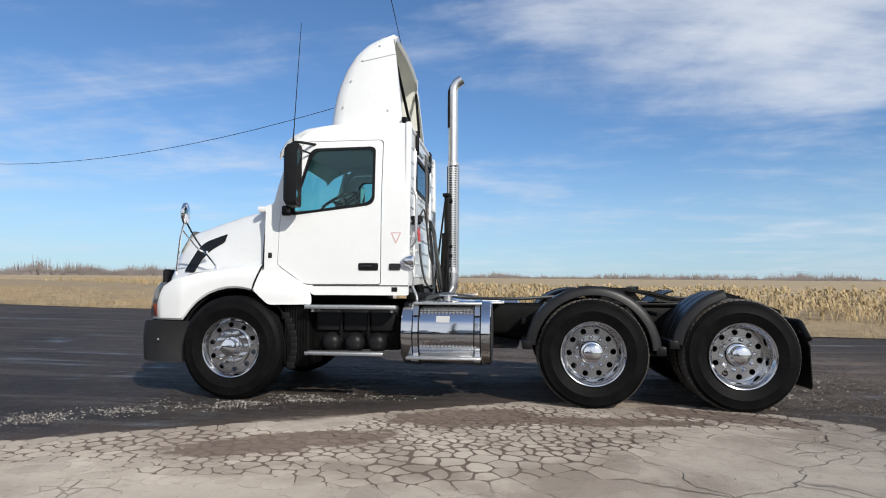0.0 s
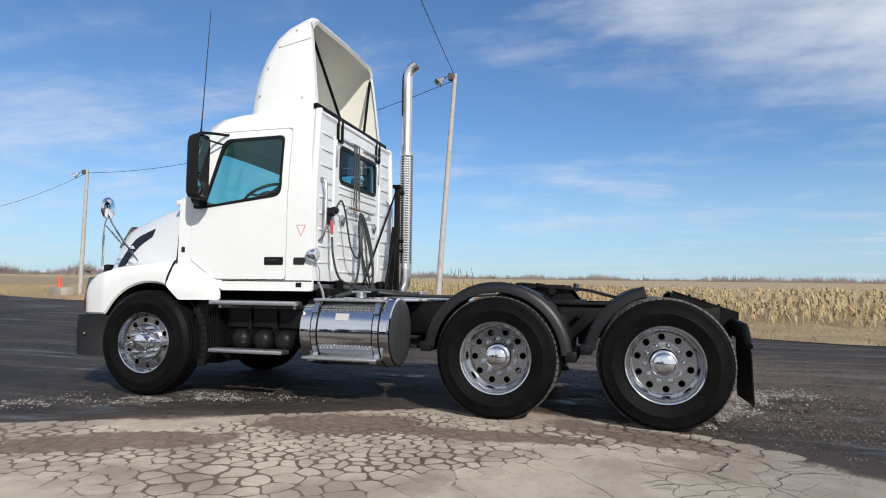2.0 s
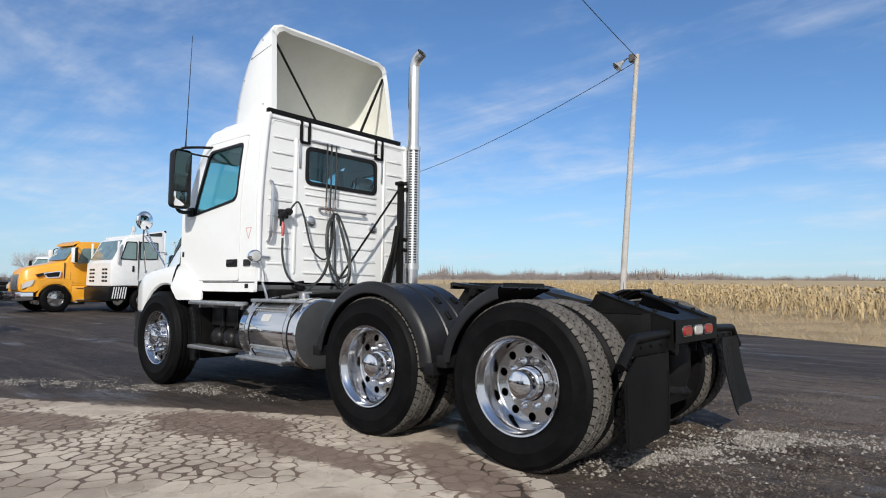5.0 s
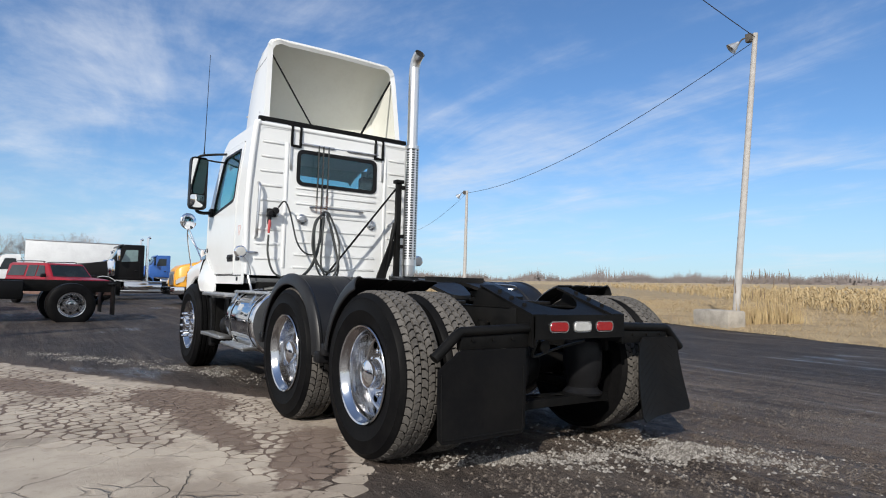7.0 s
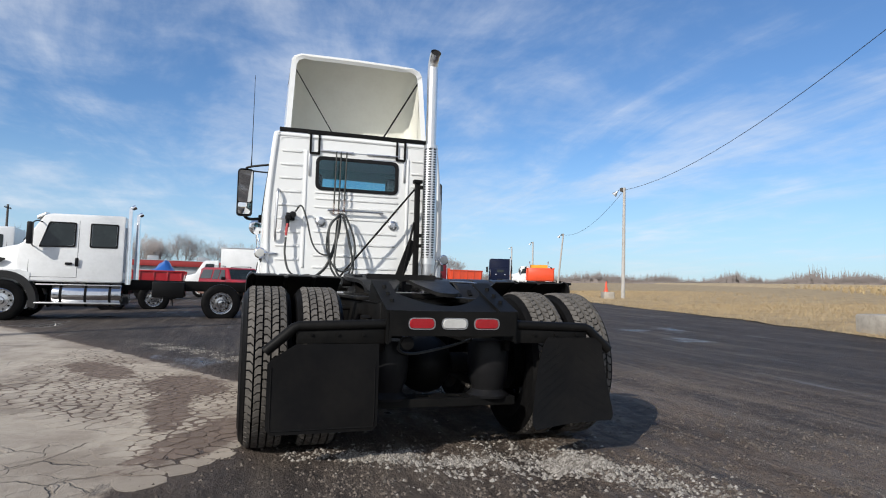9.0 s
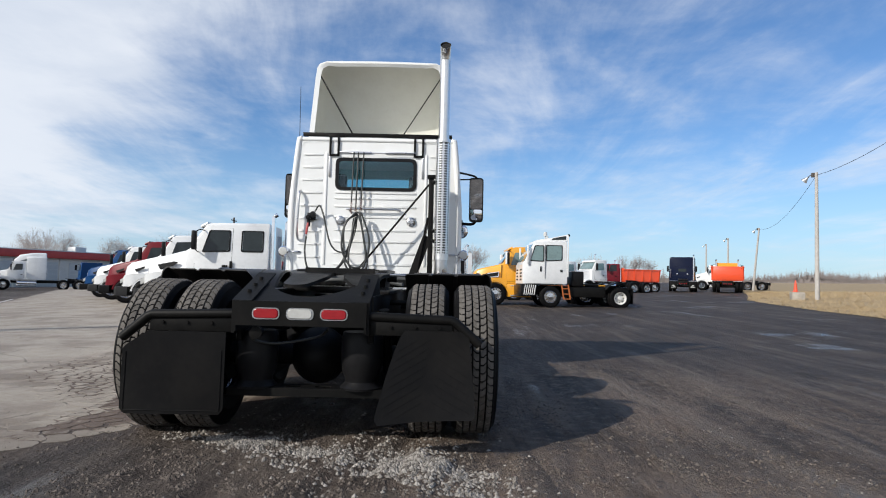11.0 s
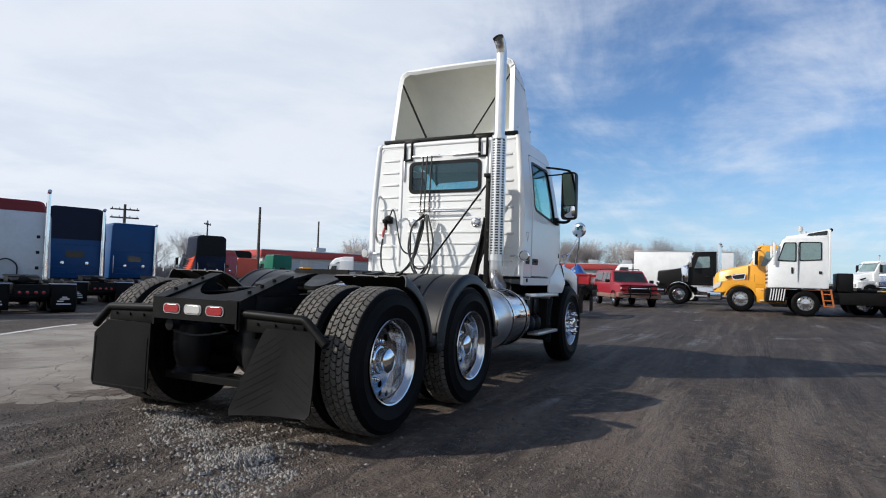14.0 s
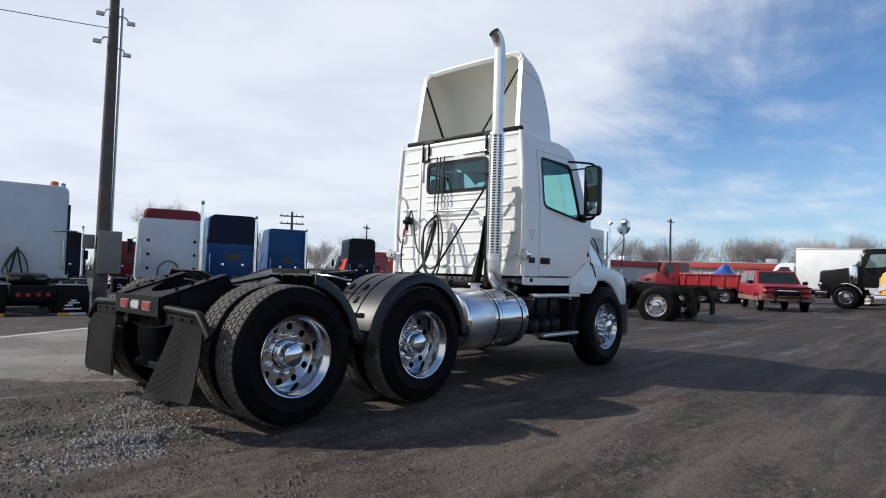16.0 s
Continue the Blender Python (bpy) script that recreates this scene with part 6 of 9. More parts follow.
for y in (-0.78, -0.38, 0.0, 0.38, 0.78):
    bm = bmesh.new()
    lathe(bm, [(0.04, 0.0), (0.036, 0.014), (0.02, 0.022), (0.0, 0.024)], (0.56 + 0.05 * abs(y), y, 2.765 - 0.02 * abs(y)), "Z", 12)
    part("roof_marker", bm, AMBER, truck)


# ---- other vehicles on the lot ----
def quick_tyre():
    bm = bmesh.new()
    lathe(bm, [(0.29, 0.10), (0.31, 0.135), (0.40, 0.142), (0.47, 0.132), (0.505, 0.105), (0.512, 0.0), (0.505, -0.105), (0.47, -0.132), (0.40, -0.142), (0.31, -0.135), (0.29, -0.10)], n=32)
    return bm


def quick_rim(dish):
    bm = bmesh.new()
    if dish:
        lathe(bm, [(0.29, 0.10), (0.295, -0.13), (0.28, -0.128), (0.262, -0.10), (0.255, 0.0), (0.235, 0.03)], n=32)
        disc_with_holes(bm, 0.028, 0.238, 0.10, 0.027, 0.20, 0.01, 8)
        lathe(bm, [(0.165, 0.03), (0.16, 0.02), (0.11, 0.018), (0.105, -0.05), (0.08, -0.10), (0.0, -0.11)], n=20)
    else:
        lathe(bm, [(0.29, 0.10), (0.297, -0.125), (0.285, -0.132), (0.265, -0.10), (0.255, -0.07)], n=32)
        disc_with_holes(bm, -0.078, 0.258, 0.10, 0.026, 0.218, 0.01, 10)
        lathe(bm, [(0.18, -0.07), (0.175, -0.10), (0.10, -0.104), (0.085, -0.16), (0.0, -0.17)], n=20)
    return bm


M_QT = mesh_of("yard_tyre", quick_tyre(), RUBBER)
STEEL_WHEEL = pbr("white_steel_wheel", (0.62, 0.62, 0.60), 0.45, 0.0, (0.4, 0.38, 0.35), 8.0, 0.5)
M_QR = {(d, m.name): mesh_of("yard_rim", quick_rim(d), m) for d in (True, False) for m in (ALU, STEEL_WHEEL)}
YARD_GLASS = pbr("dark_vehicle_glass", (0.012, 0.017, 0.018), 0.08, 0.0, (0.03, 0.04, 0.042), 2.0, 0.5, rough_var=0.04, coat=0.1, spec=0.4)
PALE_GLASS = pbr("sky_lit_vehicle_glass", (0.16, 0.24, 0.24), 0.08, 0.0, (0.06, 0.09, 0.09), 1.5, 0.6, rough_var=0.04, coat=0.6)


def paint(name, col):
    dark = max(col) < 0.3
    return pbr(name, col, 0.34, 0.0, tuple(c * 0.72 + 0.006 for c in col), 1.4, 0.45, 0.0006, 10.0, coat=0.0 if max(col) < 0.04 else (0.06 if dark else 0.4), spec=0.13 if max(col) < 0.04 else (0.2 if dark else 0.5))


P_WHITE = paint("yard_white", (0.74, 0.75, 0.75))
P_GREYWHITE = paint("yard_grey_white", (0.52, 0.56, 0.60))
P_YELLOW = paint("yard_yellow", (0.80, 0.36, 0.02))
P_BLACK = paint("yard_black", (0.006, 0.006, 0.0065))
P_RED = paint("yard_red", (0.34, 0.010, 0.016))
P_MAROON = paint("yard_maroon", (0.16, 0.012, 0.02))
P_ORANGE = paint("yard_orange", (0.75, 0.075, 0.02))
P_STEP = paint("faded_orange", (0.48, 0.13, 0.03))
P_BLUE = paint("yard_blue", (0.004, 0.05, 0.165))
P_NAVY = paint("yard_navy", (0.006, 0.010, 0.03))
P_GREEN = paint("yard_green", (0.01, 0.13, 0.08))
P_TARP = paint("blue_tarpaulin", (0.02, 0.10, 0.36))


def hull(bm, sections, r=0.06, seg=3):
    """A body skinned over rounded box sections: x, half width low and high, bottom, top."""
    rings(bm, [[(x, y, z) for y, z in rounded([(-w0, z0), (w0, z0), (w1, z1), (-w1, z1)], r, seg)] for x, w0, w1, z0, z1 in sections])
    return bm


def axle_wheels(parent, x, kind, rim_mat=ALU, half=1.04, scale=1.0):
    for s in (-1, 1):
        places = [(half, kind != "steer")] if kind in ("steer", "single") else [(half, True), (half - 0.32, None)]
        for y, dish in places:
            m = Matrix.Translation((x, s * y, 0.505 * scale)) @ (Matrix.Identity(4) if s < 0 else pose(0, 0, 0, 0, 0, 180)) @ Matrix.Scale(scale, 4)
            tyre = shared("tyre", M_QT, parent, m)
            if dish is not None:
                shared("rim", M_QR[(dish, rim_mat.name)], tyre, Matrix.Identity(4), "polished rim" if rim_mat is ALU else "white steel rim")


def arch(bm, cx, cz, r0, r1, y0, y1, a0, a1, n=14):
    loops = []
    for i in range(n + 1):
        a = radians(a0 + (a1 - a0) * i / n)
        c, s = math.cos(a), math.sin(a)
        loops.append([(cx + r0 * c, y0, cz + r0 * s), (cx + r1 * c, y0, cz + r1 * s), (cx + r1 * c, y1, cz + r1 * s), (cx + r0 * c, y1, cz + r0 * s)])
    return rings(bm, loops)


def rig(name, label, x, y, turn, colour, wheelbase=4.0, axles=2, sleeper=0.0, roof=None, height=2.8, nose="aero", stacks=(), flaps=True, rim=ALU,
        deck=True, glass_=YARD_GLASS, back_detail="plain", group="", tail=0.75, upper=None, crew=0.0, lift=0.0):
    """A parked tractor: front axle at (x, y), turned by degrees from heading down -x."""
    top = thing(name, label, "truck", Matrix.Translation((x, y, rise(x, y))) @ pose(0, 0, 0, 0, 0, turn), group)
    rear = wheelbase + (1.32 if axles == 2 else 0.0)
    xb = 1.75 + crew
    bm = bmesh.new()
    for s in (-1, 1):
        box(bm, -0.6, rear + tail, s * 0.38, s * 0.44, 0.66 + lift, 0.94 + lift, 0.008)
    box(bm, rear + tail - 0.06, rear + tail, -0.40, 0.40, 0.72, 0.92, 0.01)
    for cx in (1.0, 2.6, wheelbase + 0.5):
        box(bm, cx, cx + 0.1, -0.4, 0.4, 0.68, 0.92)
    for cx in [0.0] + [wheelbase + 1.32 * k for k in range(axles)]:
        cyl(bm, (cx, -0.9, 0.5), (cx, 0.9, 0.5), 0.09, n=12)
    part("frame", bm, BLACK, top)
    axle_wheels(top, 0.0, "steer", rim)
    for k in range(axles):
        axle_wheels(top, wheelbase + 1.32 * k, "dual", rim)
    # bonnet
    bm = bmesh.new()
    if nose == "aero":
        hull(bm, [(-1.02, 0.55, 0.45, 0.80, 1.30), (-0.95, 0.66, 0.52, 0.72, 1.52), (-0.78, 0.80, 0.58, 0.70, 1.66), (-0.3, 0.88, 0.70, 0.72, 1.78), (0.30, 0.98, 0.88, 0.75, 1.92)], 0.09)
    else:
        hull(bm, [(-1.10, 0.50, 0.50, 0.80, 1.66), (-1.04, 0.53, 0.53, 0.76, 1.72), (-0.4, 0.60, 0.60, 0.76, 1.80), (0.30, 0.80, 0.76, 0.76, 1.92)], 0.07)
    hood_ = part("bonnet", bm, colour, top)
    for s in (-1, 1):
        bm = bmesh.new()
        arch(bm, 0.0, 0.5, 0.57, 0.63, s * 0.55, s * 1.06, 12, 172)
        if nose == "aero":
            rings(bm, [[(px, s * yy, z0), (px, s * yy, z1), (px, s * 0.55, z1 + 0.05), (px, s * 0.55, z0)] for px, yy, z0, z1 in
                       ((-1.0, 0.80, 0.74, 1.02), (-0.88, 0.98, 0.74, 1.16), (-0.64, 1.06, 0.76, 1.22), (-0.50, 1.06, 0.86, 1.24), (-0.3, 1.06, 1.02, 1.25), (0.0, 1.06, 1.12, 1.26), (0.34, 1.06, 1.04, 1.27), (0.56, 1.06, 0.82, 1.2))])
        part("wing", bm, colour, hood_)
        bm = bmesh.new()
        if nose == "aero":
            plate(bm, [rounded([(-0.60, 1.40), (-0.20, 1.52), (-0.22, 1.44), (-0.52, 1.30)], 0.02)], lambda u, v, t: (u, s * (0.70 + 0.30 * (u + 0.6) + 0.10 * (1.7 - v) + 0.02 + t), v), 0.02)
            part("bonnet_intake", bm, PLASTIC, hood_)
            bm = bmesh.new()
            hull(bm, [(-1.04, 0.06, 0.05, 0.86, 1.02), (-0.80, 0.05, 0.04, 0.96, 1.14)], 0.02)
            bmesh.ops.translate(bm, vec=(0, s * 0.86, 0), verts=bm.verts)
        else:
            box(bm, -1.12, -0.98, s * 0.64, s * 0.86, 0.98, 1.16, 0.04)
        part("headlamp", bm, CLEAR, hood_)
    bm = bmesh.new()
    if nose == "aero":
        plate(bm, [rounded([(-0.40, 0.82), (0.40, 0.82), (0.38, 1.40), (-0.38, 1.40)], 0.06)], lambda u, v, t: (-1.03 + max(0, v - 1.3) * 0.3 - t, u, v), 0.03)
    else:
        box(bm, -1.13, -1.08, -0.46, 0.46, 0.84, 1.62, 0.02)
        for k in range(9):
            box(bm, -1.145, -1.125, -0.42 + k * 0.1, -0.39 + k * 0.1, 0.88, 1.58)
    part("grille", bm, CHROME if nose == "square" else STEEL, hood_)
    bm = bmesh.new()
    hull(bm, [(-1.22, 0.95, 0.95, 0.42, 0.74), (-1.12, 1.08, 1.08, 0.40, 0.76), (-0.72, 1.10, 1.10, 0.42, 0.76)], 0.05)
    part("bumper", bm, CHROME if nose == "square" else (P_BLACK if colour is not P_WHITE else BUMPER), top)
    # cab with its windows
    ch = min(height, 2.72)
    bm = bmesh.new()
    hull(bm, [(0.26, 1.02, 0.98, 0.98, 1.90), (0.36, 1.05, 1.0, 0.98, 1.96), (0.78, 1.06, 0.93, 0.98, ch - 0.04), (0.95, 1.06, 0.93, 0.98, ch), (xb - 0.05, 1.06, 0.94, 0.98, ch + 0.02), (xb, 1.04, 0.92, 1.0, ch)], 0.07)
    cab = part("cab", bm, colour, top)
    for s in (-1, 1):
        def wall(u, v, t):
            k = (v - 0.98) / (ch - 0.98)
            return (u, s * (1.062 - 0.128 * k + t), v)
        wins = [[(0.72, 1.86), (0.92, 2.46), (1.46, 2.48), (1.46, 1.92)]]
        if crew:
            wins.append([(1.86, 1.90), (1.86, 2.48), (2.42, 2.48), (2.42, 1.90)])
        for shape in wins:
            bm = bmesh.new()
            plate(bm, [rounded(shape, 0.05)], lambda u, v, t: wall(u, v, t - 0.008), 0.02)
            part("side_window", bm, glass_, cab)
        bm = bmesh.new()
        for u0, u1, v0, v1 in ((0.50, 0.507, 1.1, 2.0), (1.56, 1.567, 1.1, 2.56), (0.5, 1.56, 1.10, 1.107)):
            plate(bm, [[(u0, v0), (u1, v0), (u1, v1), (u0, v1)]], lambda u, v, t: wall(u, v, t - 0.006), 0.009)
        part("door_joint", bm, BUMPER, cab)
        bm = bmesh.new()
        box(bm, 1.30, 1.46, s * 1.04, s * 1.065, 1.42, 1.48, 0.008)
        part("door_handle", bm, PLASTIC, cab)
        bm = bmesh.new()
        box(bm, 0.50, 0.62, s * 1.18, s * 1.38, 1.90, 2.45, 0.03)
        tube(bm, [(0.58, s * 1.25, 2.42), (0.66, s * 1.10, 2.5), (0.75, s * 0.96, 2.48)], 0.016, 6)
        tube(bm, [(0.58, s * 1.25, 1.93), (0.6, s * 1.10, 1.86), (0.6, s * 1.0, 1.86)], 0.016, 6)
        part("door_mirror", bm, PLASTIC if colour is not P_BLACK else CHROME, cab)
        bm = bmesh.new()
        tl = wheelbase - 0.75
        x0 = 0.8
        x1 = max(1.9, min(tl, 2.6))
        lathe(bm, [(0.0, x0 + 0.25), (0.27, x0 + 0.25), (0.30, x0 + 0.30), (0.30, x1 - 0.05), (0.27, x1), (0.0, x1)], (0, s * 0.84, 0.66), "X", 28)
        part("fuel_tank", bm, ALU, top, "polished fuel tank")
        bm = bmesh.new()
        box(bm, 0.70, x1, s * 1.06, s * 1.17, 0.44, 0.48, 0.006)
        box(bm, 0.70, x1, s * 1.0, s * 1.10, 0.90, 0.93, 0.006)
        part("step", bm, TREADPLATE, top)
    bm = bmesh.new()
    plate(bm, [rounded([(-0.88, 0.10), (0.88, 0.10), (0.80, 0.92), (-0.80, 0.92)], 0.07)], lambda u, v, t: (0.30 + v * 0.50 - 0.05 * (1 - u * u) - t, u, 1.93 + v * (ch - 2.02)), 0.02, 0.2)
    part("windscreen", bm, glass_, cab)
    bm = bmesh.new()
    hull(bm, [(0.60, 0.90, 0.88, ch - 0.16, ch - 0.07), (0.80, 0.93, 0.91, ch - 0.05, ch + 0.03)], 0.03)
    part("sun_visor", bm, roof or colour, cab)
    end = xb
    if sleeper:
        end = xb + sleeper
        bm = bmesh.new()
        hull(bm, [(xb + 0.02, 1.12, 1.06, 1.0, height - 0.10), (xb + 0.15, 1.17, 1.10, 0.98, height), (end - 0.10, 1.18, 1.12, 0.98, height + 0.02), (end - 0.03, 1.175, 1.11, 0.99, height), (end, 1.13, 1.07, 1.02, height - 0.05)], [0.05, 0.05, 0.20, 0.20], 5)
        body = part("sleeper", bm, colour, top)
        bm = bmesh.new()
        if back_detail == "studs":
            for yy in (-0.78, 0.78):
                for zz in (1.35, 1.85, 2.35):
                    box(bm, end - 0.01, end + 0.02, yy - 0.05, yy + 0.05, zz - 0.05, zz + 0.05, 0.012)
            part("back_fitting", bm, PLASTIC, body)
            bm = bmesh.new()
            tube(bm, [(end + 0.02, 0.25, 1.05), (end + 0.12, 0.2, 1.45), (end + 0.12, -0.1, 1.62), (end + 0.08, -0.4, 1.4), (end + 0.05, -0.45, 1.05)], 0.022, 8)
            part("air_hose", bm, HOSE, body)
        elif back_detail == "stand":
            for yy in (-0.18, 0.10):
                part("hose_stand", beam(bmesh.new(), (end + 0.10, yy, 1.10), (end + 0.08, -0.04, 1.82), 0.05, 0.04), PLASTIC, body)
            for yy, sag in ((-0.34, 1.18), (-0.26, 1.30), (0.22, 1.22)):
                hose = [(end + 0.10, -0.04, 1.78), (end + 0.16, yy * 0.6, 1.55), (end + 0.16, yy, sag), (end + 0.30, yy * 0.7, 1.06)]
                part("air_hose", tube(bmesh.new(), hose, 0.020, 8), HOSE, body)
            part("corner_strip", box(bmesh.new(), end - 0.02, end + 0.03, 1.10, 1.16, 1.1, height - 0.5, 0.01), PLASTIC, body)
            part("mirror_arm", tube(bmesh.new(), [(end - 0.02, 0.75, 2.30), (end + 0.06, 0.95, 2.32), (end + 0.06, 1.35, 2.32)], 0.022, 8), STEEL, body)
        else:
            plate(bm, [rounded([(-0.34, 1.85), (0.34, 1.85), (0.34, 2.12), (-0.34, 2.12)], 0.05)], lambda u, v, t: (end - 0.004 + t, u, v), 0.02)
            part("back_window", bm, glass_, body)
            for zz in (1.2, 1.45, 2.35):
                bm = bmesh.new()
                box(bm, end - 0.01, end + 0.012, -0.9, 0.9, zz, zz + 0.03, 0.008)
                part("back_rib", bm, colour, body)
            for yy in (-0.45, 0.45):
                bm = bmesh.new()
                lathe(bm, [(0.0, end + 0.05), (0.07, end + 0.04), (0.075, end)], (0, yy, 1.62), "X", 14)
                part("back_lamp", bm, CHROME, body)
        for s in (-1, 1):
            bm = bmesh.new()
            tube(bm, [(end + 0.01, s * 1.02, 1.25), (end + 0.06, s * 1.02, 1.35), (end + 0.06, s * 1.02, 2.0), (end + 0.01, s * 1.02, 2.1)], 0.016, 8)
            part("grab_handle", bm, STEEL, body)
    if roof is not None and sleeper:
        bm = bmesh.new()
        hull(bm, [(0.75, 0.80, 0.70, ch - 0.02, ch + 0.10), (1.2, 0.90, 0.82, ch - 0.02, height + 0.12), (xb + 0.5, 0.98, 0.90, height - 0.05, height + 0.34), (end - 0.10, 1.0, 0.92, height - 0.02, height + 0.36), (end - 0.02, 0.94, 0.84, height, height + 0.28)], [0.04, 0.04, 0.26, 0.26], 6)
        part("roof_fairing", bm, roof, top)
    if upper is not None:
        bm = bmesh.new()
        hull(bm, [(xb - 0.4, 1.0, 0.85, ch - 0.1, height - 0.35), (xb + 0.3, 1.13, 0.98, ch - 0.1, height + 0.05), (end - 0.04, 1.17, 1.04, ch - 0.15, height + 0.10), (end + 0.012, 1.13, 1.00, ch - 0.13, height + 0.04)], [0.05, 0.05, 0.30, 0.30], 6)
        part("upper_shell", bm, upper, top)
    for yy, zz in stacks:
        bm = bmesh.new()
        tube(bm, [(end + 0.14, yy, 0.95), (end + 0.14, yy, 1.6), (end + 0.14, yy, zz - 0.2), (end + 0.16, yy, zz - 0.06), (end + 0.24, yy, zz)], [0.085, 0.075, 0.062, 0.062, 0.062], 14)
        part("exhaust_pipe", bm, CHROME, top, "tall chrome exhaust stack")
    if deck:
        bm = bmesh.new()
        cx = wheelbase + (0.66 if axles == 2 else 0.0)
        half_ = [(cx - 0.5, 0.2), (cx - 0.3, 0.42), (cx + 0.2, 0.42), (cx + 0.6, 0.32), (cx + 0.6, 0.2), (cx + 0.1, 0.05)]
        plate(bm, [half_ + [(u, -v) for u, v in half_[::-1]]], lambda u, v, t: (u, v, 1.16 - max(0, u - cx) * 0.22 - t), 0.03)
        box(bm, cx - 0.3, cx + 0.3, -0.38, 0.38, 0.94, 1.12, 0.02)
        part("fifth_wheel", bm, GREASE, top)
    if axles == 2:
        for s in (-1, 1):
            bm = bmesh.new()
            tube(bm, [(rear + 0.55, s * 0.42, 0.93), (rear + 0.62, s * 1.10, 0.93)], 0.025, 8, 1)
            part("flap_hanger", bm, STEEL, top)
            if flaps:
                bm = bmesh.new()
                box(bm, rear + 0.61, rear + 0.625, s * 0.48, s * 1.10, 0.22, 0.92, 0.004)
                fl = part("mud_flap", bm, FLAP, top)
                bm = bmesh.new()
                for z0, a, b in ((0.36, 0.62, 0.98), (0.44, 0.64, 0.80), (0.50, 0.70, 0.94), (0.55, 0.76, 0.88)):
                    box(bm, rear + 0.625, rear + 0.629, s * a, s * b, z0, z0 + 0.035, 0.001, 1)
                part("flap_emblem", bm, P_WHITE, fl, "pale plain emblem")
        bm = bmesh.new()
        box(bm, rear + tail - 0.005, rear + tail + 0.012, -0.40, 0.40, 0.60, 0.80, 0.004)
        pan = part("tail_panel", bm, BLACK, top)
        for yy in (-0.28, -0.1, 0.1, 0.28):
            bm = bmesh.new()
            lathe(bm, [(0.0, rear + tail + 0.03), (0.045, rear + tail + 0.025), (0.05, rear + tail + 0.01)], (0, yy, 0.70), "X", 14)
            part("tail_lamp", bm, RED_LENS, pan)
    return top


# the near end of the row behind: tractors with their backs to the lane
ROW = "parked tractors"
beacon_rig = rig("sleeper_tractor", "pale grey-white sleeper tractor with a mud flap in the parked row", 2.42, -17.52, 82, P_GREYWHITE, 4.4, 2, 1.3, None, 3.55, "aero", ((-0.96, 3.5),), back_detail="stand", group=ROW)
bm = bmesh.new()
lathe(bm, [(0.0, 3.71), (0.085, 3.70), (0.105, 3.67), (0.11, 3.54)], (2.75, 0.78, 0), "Z", 16)
part("amber_beacon", bm, AMBER, beacon_rig, "amber roof beacon")
# bright strip along the foot of its flaps, in two colours
for a, b, m_ in ((0.50, 0.74, P_YELLOW), (0.74, 1.08, P_WHITE)):
    for s in (-1, 1):
        part("flap_strip", box(bmesh.new(), 6.343, 6.350, s * a, s * b, 0.225, 0.285, 0.001, 1), m_, beacon_rig, "bright strip on the mud flap")
bm = bmesh.new()
tube(bm, [(1.62, 1.14, 1.2), (1.62, 1.14, 2.2), (1.62, 1.14, 3.5), (1.66, 1.14, 3.66), (1.76, 1.14, 3.74)], 0.066, 12)
part("exhaust_pipe", bm, STEEL, beacon_rig, "dark-tipped exhaust stack")
rig("sleeper_tractor", "pale grey-white sleeper tractor with a maroon roof fairing", -3.58, -20.32, 71, P_GREYWHITE, 4.6, 2, 1.3, P_MAROON, 3.15, "square", ((0.98, 3.85),), back_detail="studs", group=ROW)
rig("sleeper_tractor", "dark blue sleeper tractor with a black upper shell", -8.20, -24.55, 73, P_BLUE, 4.8, 2, 1.5, None, 3.82, "square", ((0.98, 3.9),), upper=P_NAVY, group=ROW)
rig("sleeper_tractor", "blue sleeper tractor with a chrome stack", -13.65, -28.3, 74, P_BLUE, 4.8, 2, 1.5, None, 3.78, "square", ((0.98, 3.8),), group=ROW)
flame_rig = rig("sleeper_tractor", "black sleeper tractor with orange flames on its side", -24.85, -35.0, 74, P_NAVY, 4.8, 2, 1.6, None, 4.0, "aero", (), upper=P_BLACK, group=ROW)
for k in range(7):
    fl = bmesh.new()
    z_ = 1.35 + 0.16 * k
    plate(fl, [[(0.9 + 0.16 * k, z_), (2.0 + 0.18 * k, z_ + 0.02), (3.0 + 0.05 * k, z_ + 0.30), (1.9 + 0.18 * k, z_ + 0.16)]], lambda u, v, t: (u, -(1.185 - (0.0 if u > 1.8 else 0.10) + t - 0.01), v), 0.02)
    part("flame_stripe", fl, P_ORANGE, flame_rig, "orange flame stripe")
rig("sleeper_tractor", "red tractor with a pale panelled body", -30.3, -38.9, 74, P_RED, 4.6, 2, 1.0, P_RED, 3.0, "aero", (), group=ROW)
rig("sleeper_tractor", "orange day-cab tractor in the parked row", -32.6, -38.0, 76, P_ORANGE, 4.4, 2, 0.0, None, 2.8, "aero", (), group=ROW)
rig("sleeper_tractor", "dark navy sleeper tractor in the parked row", -36.2, -43.4, 74, P_NAVY, 4.8, 2, 1.6, None, 3.5, "aero", (), upper=P_BLACK, group=ROW)
rig("sleeper_tractor", "green sleeper tractor at the end of the row", -41.2, -42.8, 76, P_GREEN, 4.8, 2, 1.6, None, 3.4, "square", (), group=ROW)

